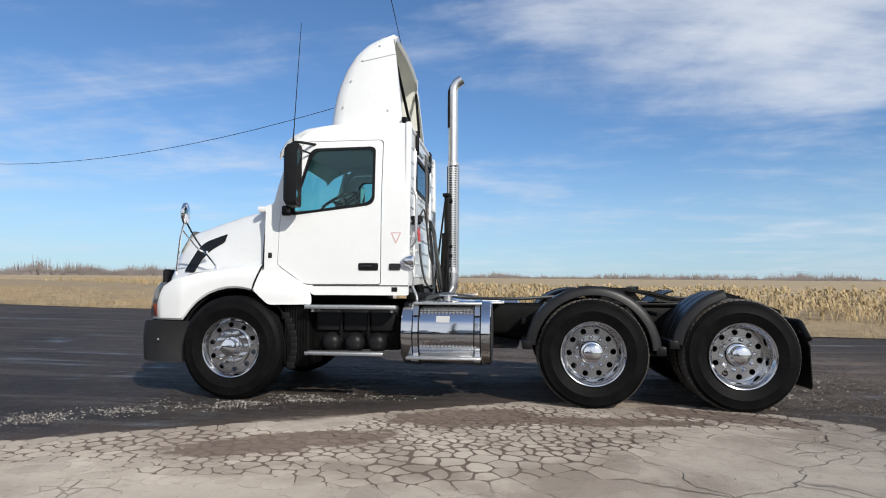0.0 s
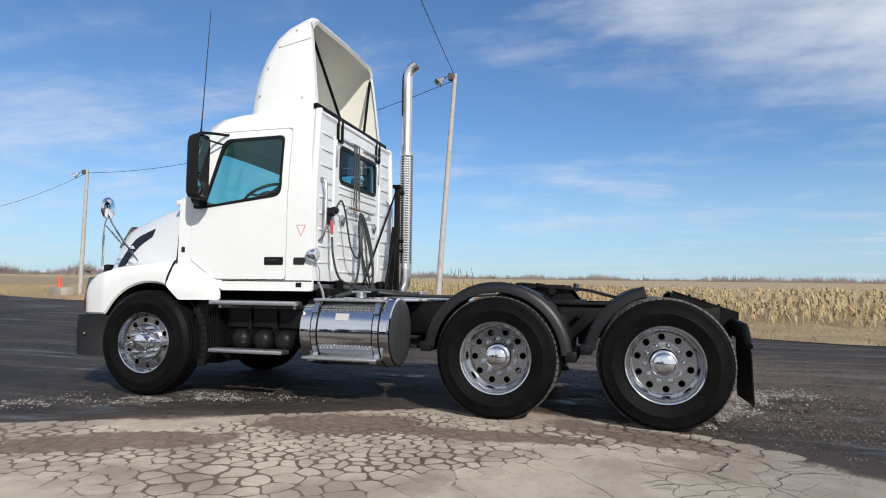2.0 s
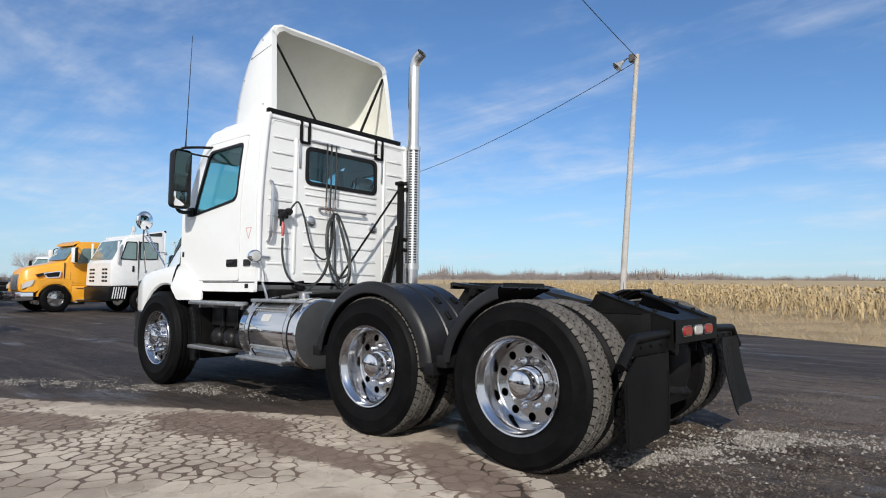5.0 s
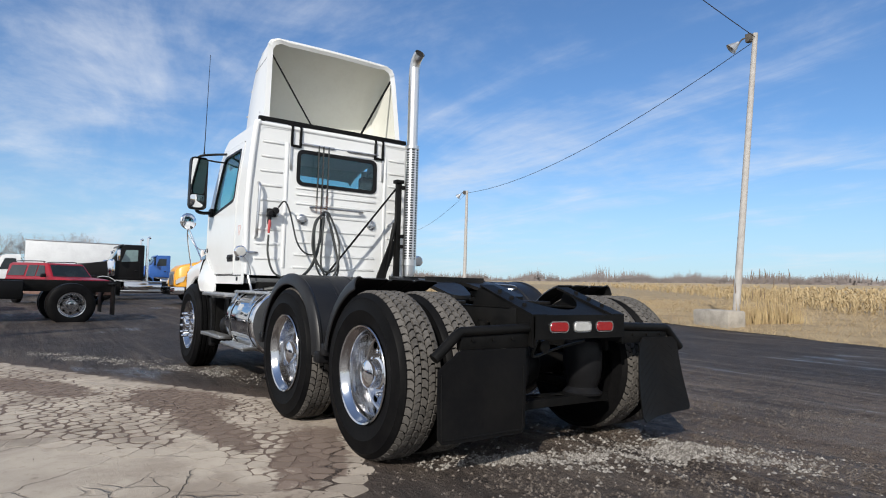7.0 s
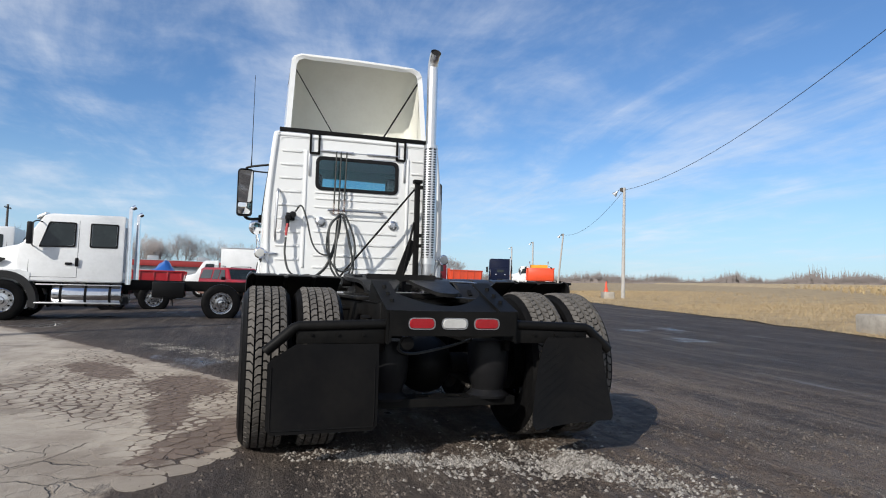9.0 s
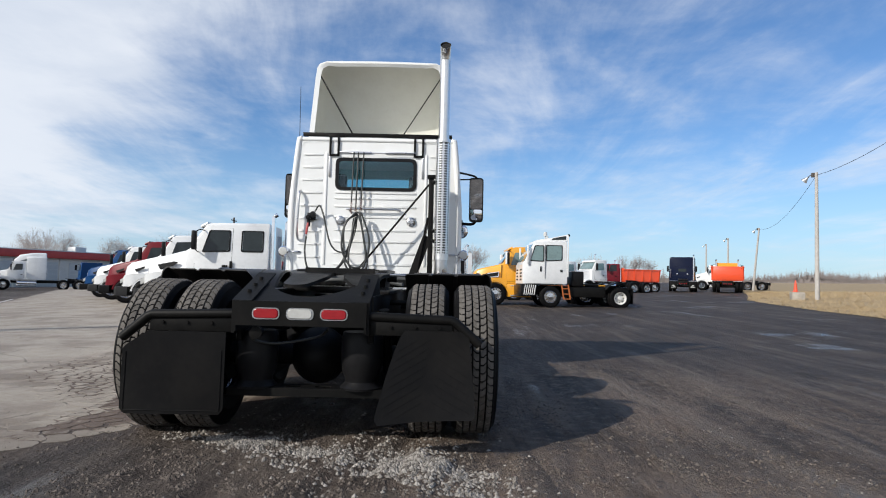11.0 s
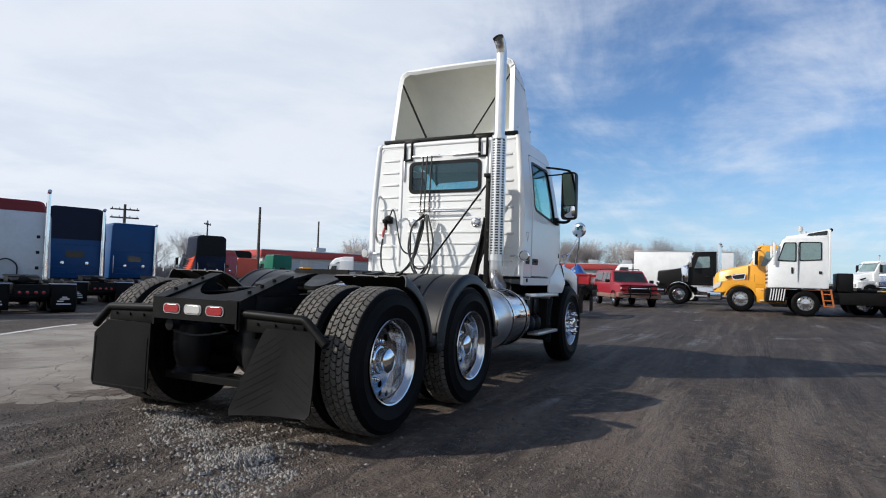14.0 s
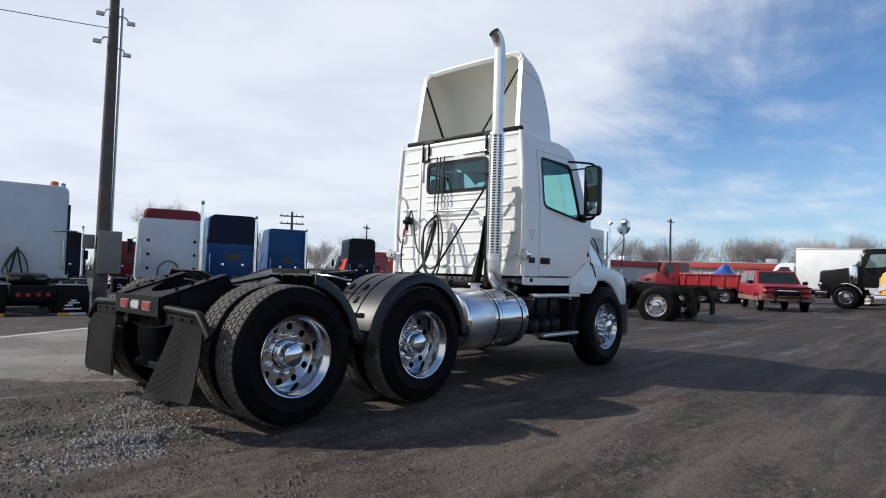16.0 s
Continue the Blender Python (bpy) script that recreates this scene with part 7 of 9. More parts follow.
rig("sleeper_tractor", "dark navy sleeper tractor behind the utility pole", -4.4, -36.0, 74, P_NAVY, 4.8, 2, 1.5, None, 3.3, "square", ((0.98, 3.7),), upper=P_BLACK, group=ROW)
rig("sleeper_tractor", "maroon sleeper tractor behind the parked row", -9.4, -39.5, 74, P_MAROON, 4.8, 2, 1.5, None, 3.2, "square", (), group=ROW)
rig("tractor", "dark blue day-cab tractor behind the parked row", 2.2, -34.0, 74, P_BLUE, 4.6, 2, 0.0, None, 2.8, "square", (), group=ROW)

def grown_loop(points, by):
    """A closed outline pushed outwards from its middle."""
    cx, cy = sum(p[0] for p in points) / len(points), sum(p[1] for p in points) / len(points)
    return [(u + math.copysign(by, u - cx), v + math.copysign(by, v - cy)) for u, v in points]


# across the lot
LOT_ROW = "trucks across the lot"
crew_rig = rig("crew_cab_chassis", "white crew-cab chassis truck with a bare black frame", -9.60, -6.98, 93.5, P_WHITE, 5.05, 1, 0.0, None, 2.72, "aero", ((0.98, 3.0), (-0.98, 3.0)), deck=False, crew=0.85, tail=1.15, group=LOT_ROW, lift=0.14)
for s in (-1, 1):
    fl = bmesh.new()
    box(fl, 5.95, 5.97, s * 0.62, s * 1.12, 0.25, 1.0, 0.004)
    box(fl, 5.90, 6.0, s * 0.42, s * 1.12, 0.98, 1.04, 0.01)
    part("mud_flap", fl, FLAP, crew_rig)
    fl = bmesh.new()
    box(fl, 3.3, 4.1, s * 0.46, s * 0.80, 0.62, 1.05, 0.03)
    part("tool_box", fl, P_BLACK, crew_rig)
    fl = bmesh.new()
    plate(fl, [rounded([(-0.62, 1.46), (-0.10, 1.56), (0.02, 1.52), (-0.14, 1.42), (-0.55, 1.34)], 0.03)], lambda u, v, t: (u, s * (0.745 + 0.24 * (u + 0.6) + 0.12 * (1.7 - v) + t), v), 0.03)
    vent = part("bonnet_vent", fl, P_BLACK, crew_rig, "black louvred bonnet vent")
    for k in range(6):
        u_ = -0.52 + 0.09 * k
        part("louvre", beam(bmesh.new(), (u_, s * (0.80 + 0.24 * (u_ + 0.6)), 1.38 + 0.02 * k), (u_ + 0.05, s * (0.80 + 0.24 * (u_ + 0.6)), 1.47 + 0.015 * k), 0.010, 0.018), BUMPER, vent)
    for x_ in (1.25, 1.80, 2.35):
        fl = bmesh.new()
        lathe(fl, [(0.301, x_ - 0.03), (0.307, x_ - 0.03), (0.307, x_ + 0.03), (0.301, x_ + 0.03)], (0, s * 0.84, 0.66), "X", 28)
        part("tank_strap", fl, P_BLACK, crew_rig)
    for u0, u1 in ((0.70, 1.50), (1.82, 2.46)):
        fl = bmesh.new()
        hole = rounded([(u0 + 0.03 + (0.20 if u0 < 1 else 0), 2.47), (u1 - 0.03, 2.47), (u1 - 0.03, 1.91), (u0 + 0.03, 1.91 - (0.03 if u0 < 1 else 0))], 0.05)
        plate(fl, [grown_loop(hole, 0.035), hole], lambda u, v, t: (u, s * (1.062 - 0.128 * (v - 0.98) / 1.74 + t + 0.004), v), 0.012)
        part("window_seal", fl, P_BLACK, crew_rig)
    for k in range(3):
        part("cab_groove", box(bmesh.new(), 2.60, 2.612, s * (0.25 + 0.22 * k), s * (0.36 + 0.22 * k), 1.25, 2.45, 0.02), P_GREYWHITE, crew_rig)
    fl = bmesh.new()
    arch(fl, 0.0, 0.5, 0.575, 0.74, s * 0.80, s * 1.14, -14, 150, 20)
    part("wheel_flare", fl, BUMPER, crew_rig, "black plastic wheel flare")
    fl = bmesh.new()
    box(fl, 0.60, 0.66, s * 0.66, s * 1.10, 0.28, 0.80, 0.01)
    part("splash_guard", fl, FLAP, crew_rig)
    fl = bmesh.new()
    box(fl, 1.52, 1.60, s * 1.055, s * 1.09, 1.38, 1.60, 0.02)
    part("door_handle", fl, P_BLACK, crew_rig)
rig("tractor", "white day-cab truck nosed out in a row", -14.7, -10.3, 98, P_WHITE, 4.6, 2, 0.0, None, 2.85, "aero", (), group=LOT_ROW)
rig("tractor", "maroon truck nosed out in a row", -18.8, -13.2, 98, P_MAROON, 4.6, 2, 0.0, None, 2.75, "aero", (), group=LOT_ROW)
rig("tractor", "white truck nosed out in a row", -23.0, -16.1, 98, P_WHITE, 4.6, 2, 0.0, None, 2.8, "aero", (), group=LOT_ROW)
rig("tractor", "dark blue truck nosed out in a row", -27.0, -18.9, 98, P_BLUE, 4.6, 2, 0.0, None, 2.75, "aero", (), group=LOT_ROW)
yellow_rig = rig("tractor", "yellow day-cab tractor with a chrome bumper and black scoop", -17.9, 3.00, 91, P_YELLOW, 4.2, 2, 0.0, None, 2.75, "aero", (), glass_=PALE_GLASS, group=LOT_ROW)
yellow_rig.matrix_basis = yellow_rig.matrix_basis @ Matrix.Scale(0.91, 4)
for s in (-1, 1):
    def on_hood(u, v, t):
        return (u, s * (0.70 + 0.28 * (u + 0.6) + 0.12 * (1.7 - v) + t), v)
    scoop = rounded([(-0.34, 1.44), (0.16, 1.53), (0.12, 1.34), (-0.22, 1.30)], 0.03)
    part("scoop_rim", plate(bmesh.new(), [grown_loop(scoop, 0.03), scoop], lambda u, v, t: on_hood(u, v, t + 0.01), 0.05), CHROME, yellow_rig, "chrome scoop surround")
    part("bonnet_scoop", plate(bmesh.new(), [scoop], lambda u, v, t: on_hood(u, v, t + 0.01), 0.035), P_BLACK, yellow_rig)
    part("headlamp", plate(bmesh.new(), [rounded([(-1.04, 0.86), (-0.98, 1.10), (-0.70, 1.22), (-0.78, 0.98)], 0.05)], lambda u, v, t: (u, s * (0.86 + 0.55 * (u + 1.04) + t), v), 0.05), CLEAR, yellow_rig, "clear swept headlamp")
    part("bonnet_line", box(bmesh.new(), 0.28, 0.30, s * 0.93, s * 1.045, 0.85, 1.88), P_BLACK, yellow_rig)
    part("cab_skirt", box(bmesh.new(), 0.55, 1.70, s * 0.98, s * 1.07, 0.38, 1.0, 0.05), P_YELLOW, yellow_rig)
    part("door_mirror", box(bmesh.new(), 0.44, 0.58, s * 1.12, s * 1.36, 1.88, 2.46, 0.04), P_WHITE, yellow_rig, "white door mirror")
part("bumper_face", hull(bmesh.new(), [(-1.25, 0.93, 0.93, 0.44, 0.73), (-1.13, 1.10, 1.10, 0.42, 0.75), (-0.74, 1.12, 1.12, 0.44, 0.75)], 0.05), CHROME, yellow_rig, "chrome bumper face")
black_rig = rig("tractor", "black long-nosed tractor with chrome trim", -24.1, 0.22, 91, P_BLACK, 4.6, 2, 0.0, None, 2.78, "square", ((-0.98, 3.15), (0.98, 3.15)), glass_=PALE_GLASS, group=LOT_ROW)
black_rig.matrix_basis = black_rig.matrix_basis @ Matrix.Scale(0.93, 4)
for s in (-1, 1):
    part("air_cleaner", lathe(bmesh.new(), [(0.0, 1.15), (0.16, 1.16), (0.19, 1.25), (0.19, 1.85), (0.12, 1.98), (0.0, 2.0)], (0.30, s * 1.06, 0), "Z", 16), CHROME, black_rig, "chrome air cleaner")
    part("tank_box", box(bmesh.new(), 0.86, 2.0, s * 1.0, s * 1.12, 0.36, 0.92, 0.06), ALU, black_rig, "polished tank and step box")
    part("wing_edge", arch(bmesh.new(), 0.0, 0.5, 0.63, 0.66, s * 1.02, s * 1.08, 20, 168), CHROME, black_rig)
    part("head_lamp_pod", box(bmesh.new(), -1.14, -0.96, s * 0.66, s * 0.90, 0.98, 1.18, 0.05), CHROME, black_rig)
rig("tractor", "blue tractor parked behind the others", -46.0, 5.4, 90, P_TARP, 4.4, 2, 0.0, None, 3.0, "aero", (), group=LOT_ROW)
rig("tractor", "white day-cab tractor facing across the lot", -45.0, 10.4, 116, P_WHITE, 4.4, 2, 0.0, None, 2.8, "aero", ((0.9, 3.2),), glass_=PALE_GLASS, group=LOT_ROW)
rig("tractor", "white square-nosed tractor facing across the lot", -41.8, 12.2, 112, P_WHITE, 4.4, 2, 0.0, None, 2.85, "square", ((0.9, 3.3),), glass_=PALE_GLASS, group=LOT_ROW)
rig("tractor", "dark navy sleeper tractor seen from behind", -51.6, 24.2, -20, P_NAVY, 4.6, 2, 1.3, None, 3.2, "square", ((0.98, 3.4),), group=LOT_ROW)
rig("tractor", "white tractor parked at the far end of the lot", -58.0, 29.0, 60, P_WHITE, 4.4, 2, 1.2, None, 2.9, "aero", (), group=LOT_ROW)
rig("sleeper_tractor", "white aerodynamic sleeper tractor parked by the building", -48.6, -40.6, 124, P_WHITE, 4.8, 2, 1.6, P_WHITE, 3.2, "aero", (), group=LOT_ROW)
rig("tractor", "dark blue tractor parked by the building", -55.5, -36.6, 40, P_BLUE, 4.4, 2, 0.0, None, 2.7, "square", (), group=LOT_ROW)


def yard_tractor():
    """Terminal tractor: short upright cab over the front wheel, bare black frame behind."""
    x, y = -15.55, 4.93
    top = thing("yard_tractor", "white terminal tractor with an upright cab and orange steps", "truck", Matrix.Translation((x, y, rise(x, y))) @ pose(0, 0, 0, 0, 0, 91) @ Matrix.Scale(0.915, 4))
    bm = bmesh.new()
    for s in (-1, 1):
        box(bm, -1.0, 3.55, s * 0.38, s * 0.45, 0.62, 0.92, 0.01)
    box(bm, 0.55, 2.4, -0.9, 0.9, 0.45, 0.88, 0.04)
    part("frame", bm, BLACK, top)
    axle_wheels(top, 0.0, "steer", ALU, 1.04, 0.88)
    axle_wheels(top, 2.95, "dual", STEEL_WHEEL, 1.04, 0.88)
    bm = bmesh.new()
    hull(bm, [(-1.18, 1.10, 1.05, 0.98, 1.80), (-1.12, 1.14, 1.08, 0.96, 1.88), (-0.72, 1.14, 1.06, 0.98, 2.70), (-0.6, 1.14, 1.06, 0.98, 2.78), (0.62, 1.14, 1.06, 0.98, 2.82), (0.70, 1.12, 1.04, 1.0, 2.80)], 0.05)
    cab = part("cab", bm, P_WHITE, top)
    bm = bmesh.new()
    hull(bm, [(-0.60, 1.0, 0.96, 2.78, 2.84), (0.0, 1.0, 0.96, 2.80, 2.94), (0.72, 1.02, 0.98, 2.82, 3.10), (0.78, 1.0, 0.96, 3.00, 3.12)], 0.02)
    roof_ = part("raised_roof", bm, P_WHITE, cab)
    for s in (-1, 1):
        bm = bmesh.new()
        plate(bm, [rounded([(0.04, 2.86), (0.66, 2.88), (0.66, 3.04), (0.10, 2.93)], 0.02)], lambda u, v, t: (u, s * (1.0 + t), v), 0.01)
        part("roof_window", bm, YARD_GLASS, roof_)
        for shape in ([(-0.84, 1.98), (-0.64, 2.58), (-0.32, 2.58), (-0.32, 1.96)], [(-0.16, 1.98), (-0.16, 2.60), (0.46, 2.60), (0.46, 2.02)]):
            rim_ = rounded(shape, 0.05)
            bm = bmesh.new()
            plate(bm, [grown_loop(rim_, 0.035), rim_], lambda u, v, t: (u, s * (1.143 - 0.08 * (v - 0.98) / 1.8 + t - 0.002), v), 0.018)
            part("window_seal", bm, PLASTIC, cab)
            bm = bmesh.new()
            plate(bm, [rounded(shape, 0.04)], lambda u, v, t: (u, s * (1.143 - 0.08 * (v - 0.98) / 1.8 + t - 0.008), v), 0.02)
            part("side_window", bm, PALE_GLASS, cab)
        bm = bmesh.new()
        box(bm, -0.245, -0.235, s * 1.09, s * 1.15, 1.2, 2.64)
        box(bm, 0.40, 0.50, s * 1.10, s * 1.142, 1.50, 1.60, 0.01)
        box(bm, -0.45, -0.38, s * 1.10, s * 1.14, 1.5, 1.72, 0.01)
        part("door_joint", bm, BUMPER, cab)
        bm = bmesh.new()
        box(bm, -1.15, -0.62, s * 1.05, s * 1.13, 0.46, 0.98, 0.02)
        sill = part("front_corner", bm, P_BLACK, top)
        for k in range(6):
            bm = bmesh.new()
            beam(bm, (-1.12 + 0.085 * k, s * 1.135, 0.52), (-1.06 + 0.085 * k, s * 1.135, 0.94), 0.006, 0.035)
            part("hazard_stripe", bm, P_WHITE, sill)
        bm = bmesh.new()
        for px, pz in ((0.58, 0.35), (0.86, 0.35)):
            beam(bm, (px, s * 1.05, pz), (px - 0.10, s * 1.05, 0.98), 0.035, 0.05)
        for z_ in (0.37, 0.58, 0.80):
            beam(bm, (0.58 - (z_ - 0.35) * 0.16, s * 1.05, z_), (0.86 - (z_ - 0.35) * 0.16, s * 1.05, z_), 0.05, 0.035)
        beam(bm, (-0.1, s * 1.0, 0.93), (0.8, s * 1.0, 0.93), 0.05, 0.03)
        part("boarding_step", bm, P_STEP, top, "faded orange boarding step")
        bm = bmesh.new()
        arch(bm, 2.88, 0.5, 0.58, 0.61, s * 0.55, s * 1.15, 60, 150)
        box(bm, 3.48, 3.50, s * 0.55, s * 1.12, 0.22, 0.86)
        part("mud_flap", bm, FLAP, top)
    bm = bmesh.new()
    plate(bm, [rounded([(-0.95, 0.05), (0.95, 0.05), (0.90, 0.95), (-0.90, 0.95)], 0.05)], lambda u, v, t: (-1.115 + v * 0.40 - t, u, 1.90 + v * 0.80), 0.02)
    part("windscreen", bm, PALE_GLASS, cab)
    bm = bmesh.new()
    cyl(bm, (-0.1, -0.3, 2.92), (-0.1, -0.3, 3.06), 0.03, n=8)
    lathe(bm, [(0.0, 3.26), (0.07, 3.24), (0.085, 3.16), (0.08, 3.06), (0.0, 3.05)], (-0.1, -0.3, 0), "Z", 14)
    part("roof_beacon", bm, CLEAR, cab, "clear roof beacon")
    bm = bmesh.new()
    for s in (-1, 1):
        box(bm, -1.02, -0.94, s * 1.14, s * 1.20, 1.80, 2.60, 0.02)
        box(bm, 0.70, 0.76, s * 1.10, s * 1.14, 1.3, 3.02, 0.01)
    part("grab_rail", bm, P_WHITE, cab)
    bm = bmesh.new()
    for r_ in range(4):
        for c_ in range(2):
            for s in (-1, 1):
                box(bm, -1.20, -1.17, s * (0.35 + 0.25 * c_), s * (0.53 + 0.25 * c_), 1.12 + 0.14 * r_, 1.19 + 0.14 * r_, 0.01)
    part("grille_slot", bm, PLASTIC, cab)
    bm = bmesh.new()
    box(bm, -1.24, -0.9, -1.12, 1.12, 0.44, 0.94, 0.03)
    part("bumper", bm, P_BLACK, top)
    bm = bmesh.new()
    box(bm, 0.95, 1.45, -0.95, 0.1, 0.90, 1.55, 0.05)
    box(bm, 1.6, 2.2, -0.5, 0.5, 0.92, 1.02, 0.02)
    part("engine_cover", bm, P_BLACK, top)
    bm = bmesh.new()
    half_ = [(2.3, 0.2), (2.5, 0.42), (3.0, 0.42), (3.4, 0.3), (2.98, 0.05)]
    plate(bm, [half_ + [(u, -v) for u, v in half_[::-1]]], lambda u, v, t: (u, v, 1.14 - max(0, u - 2.9) * 0.2 - t), 0.03)
    part("fifth_wheel", bm, GREASE, top)
    bm = bmesh.new()
    box(bm, 1.0, 2.5, -0.48, -0.40, 0.94, 0.98, 0.01)
    part("frame_stripe", bm, P_YELLOW, top, "yellow frame stripe")
    bm = bmesh.new()
    cyl(bm, (0.1, 0.3, 2.95), (0.1, 0.3, 3.12), 0.05, 0.045, 12)
    part("beacon", bm, CLEAR, cab)
    bm = bmesh.new()
    cyl(bm, (0.78, -0.98, 3.06), (0.78, -0.90, 3.06), 0.06, n=12)
    part("rear_work_lamp", bm, PLASTIC, cab)


yard_tractor()


def box_truck():
    x, y = -29.0, -3.75
    top = thing("box_truck", "white cab-forward box truck with a long plain box", "truck", Matrix.Translation((x, y, rise(x, y))) @ pose(0, 0, 0, 0, 0, 90) @ Matrix.Scale(0.78, 4))
    bm = bmesh.new()
    for s in (-1, 1):
        box(bm, -0.6, 7.6, s * 0.38, s * 0.44, 0.66, 0.94)
    part("frame", bm, BLACK, top)
    axle_wheels(top, 0.0, "steer", STEEL_WHEEL)
    axle_wheels(top, 5.2, "dual", STEEL_WHEEL)
    bm = bmesh.new()
    hull(bm, [(-1.15, 0.95, 0.9, 0.55, 1.35), (-1.0, 1.05, 0.95, 0.5, 1.5), (-0.35, 1.08, 1.0, 0.55, 1.7), (0.15, 1.08, 0.96, 0.9, 2.55), (0.35, 1.08, 0.98, 0.9, 2.66), (1.15, 1.08, 0.98, 0.9, 2.68)], 0.08)
    cab = part("cab", bm, P_WHITE, top)
    for s in (-1, 1):
        bm = bmesh.new()
        plate(bm, [rounded([(0.08, 1.72), (0.34, 2.42), (0.92, 2.42), (0.92, 1.72)], 0.05)], lambda u, v, t: (u, s * (1.078 - 0.1 * (v - 0.9) / 1.77 + t - 0.006), v), 0.02)
        part("side_window", bm, YARD_GLASS, cab)
        bm = bmesh.new()
        arch(bm, 0.0, 0.5, 0.54, 0.60, s * 0.7, s * 1.095, 5, 175)
        part("wheel_arch", bm, BLACK, cab)
    bm = bmesh.new()
    plate(bm, [rounded([(-0.9, 0.05), (0.9, 0.05), (0.82, 0.95), (-0.82, 0.95)], 0.05)], lambda u, v, t: (-0.33 + v * 0.52 - t, u, 1.74 + v * 0.8), 0.02)
    part("windscreen", bm, YARD_GLASS, cab)
    bm = bmesh.new()
    box(bm, 1.35, 8.0, -1.25, 1.25, 1.05, 3.62, 0.02)
    body = part("cargo_box", bm, P_WHITE, top, "plain white cargo box")
    bm = bmesh.new()
    for s in (-1, 1):
        box(bm, 1.33, 8.02, s * 1.20, s * 1.27, 3.58, 3.65, 0.01)
        box(bm, 1.33, 8.02, s * 1.20, s * 1.27, 1.02, 1.09, 0.01)
    part("box_rail", bm, STEEL, body)


box_truck()


DUST = pbr("road_dust", (0.20, 0.13, 0.10), 0.8, 0.0, (0.14, 0.05, 0.05), 4.0, 0.6)


def suv():
    x, y = -18.3, -1.05
    top = thing("suv", "dusty dark red suv with a dark push bar", "car", Matrix.Translation((x, y, rise(x, y))) @ pose(0, 0, 0, 0, 0, 207) @ Matrix.Diagonal((0.80, 0.90, 0.87, 1.0)))
    body_mat = paint("dusty_crimson", (0.27, 0.012, 0.024))
    bm = bmesh.new()
    hull(bm, [(-0.95, 0.84, 0.78, 0.52, 0.98), (-0.88, 0.93, 0.84, 0.46, 1.08), (-0.5, 0.97, 0.88, 0.44, 1.13), (0.45, 0.98, 0.91, 0.44, 1.18), (0.6, 0.98, 0.92, 0.44, 1.19), (4.2, 0.98, 0.92, 0.47, 1.19), (4.35, 0.94, 0.88, 0.54, 1.14)], [0.06, 0.06, 0.12, 0.12], 4)
    body = part("body", bm, body_mat, top)
    bm = bmesh.new()
    hull(bm, [(0.50, 0.90, 0.84, 1.08, 1.14), (1.10, 0.92, 0.74, 1.08, 1.72), (1.3, 0.92, 0.74, 1.08, 1.76), (4.1, 0.92, 0.76, 1.08, 1.78), (4.3, 0.90, 0.76, 1.08, 1.72)], 0.06)
    part("cabin", bm, body_mat, body)
    bm = bmesh.new()
    plate(bm, [rounded([(-0.78, 0.05), (0.78, 0.05), (0.68, 0.92), (-0.68, 0.92)], 0.06)], lambda u, v, t: (0.50 + v * 0.62 - t - 0.0, u, 1.13 + v * 0.60), 0.015)
    part("windscreen", bm, YARD_GLASS, body)
    for s in (-1, 1):
        for shape in ([(0.95, 1.18), (1.28, 1.64), (1.72, 1.66), (1.72, 1.18)], [(1.80, 1.18), (1.80, 1.66), (2.55, 1.66), (2.55, 1.18)], [(2.72, 1.20), (2.72, 1.66), (4.0, 1.66), (4.15, 1.20)]):
            bm = bmesh.new()
            plate(bm, [rounded(shape, 0.04)], lambda u, v, t: (u, s * (0.925 - 0.17 * (v - 1.08) / 0.68 + t - 0.004), v), 0.012)
            part("side_window", bm, YARD_GLASS, body)
        bm = bmesh.new()
        for cx in (0.0, 3.35):
            arch(bm, cx, 0.36, 0.38, 0.42, s * 0.70, s * 1.0, 0, 180)
        part("wheel_arch", bm, BUMPER, body)
        bm = bmesh.new()
        box(bm, -0.93, -0.78, s * 0.55, s * 0.86, 0.80, 0.94, 0.03)
        part("headlamp", bm, CLEAR, body)
        bm = bmesh.new()
        box(bm, 0.72, 0.84, s * 0.96, s * 1.16, 1.14, 1.30, 0.03)
        part("door_mirror", bm, PLASTIC, body)
    for cx in (0.0, 3.35):
        axle_wheels(top, cx, "steer", ALU, 0.84, 0.76)
    for s in (-1, 1):
        part("roof_rail", tube(bmesh.new(), [(1.6, s * 0.66, 1.76), (1.7, s * 0.66, 1.83), (3.8, s * 0.66, 1.84), (3.95, s * 0.66, 1.77)], 0.02, 6), PLASTIC, top)
        part("dusty_sill", box(bmesh.new(), -0.5, 4.1, s * 0.955, s * 0.995, 0.42, 0.62, 0.02), DUST, top, "tan dust along the sill")
        part("bumper_corner", box(bmesh.new(), -1.0, -0.60, s * 0.72, s * 0.985, 0.46, 0.70, 0.06), DUST, top)
    bm = bmesh.new()
    box(bm, -1.0, -0.82, -0.90, 0.90, 0.44, 0.66, 0.05)
    part("bumper", bm, DUST, top)
    part("grille_bar", box(bmesh.new(), -0.99, -0.93, -0.50, 0.50, 0.86, 0.91, 0.01), CHROME, top)
    bm = bmesh.new()
    box(bm, -0.97, -0.90, -0.52, 0.52, 0.68, 0.98, 0.02)
    part("grille", bm, PLASTIC, body)
    bm = bmesh.new()
    for yy in (-0.45, 0.45):
        tube(bm, [(-0.98, yy, 0.45), (-1.10, yy, 0.6), (-1.10, yy, 0.95), (-1.05, yy, 1.05)], 0.03, 8)
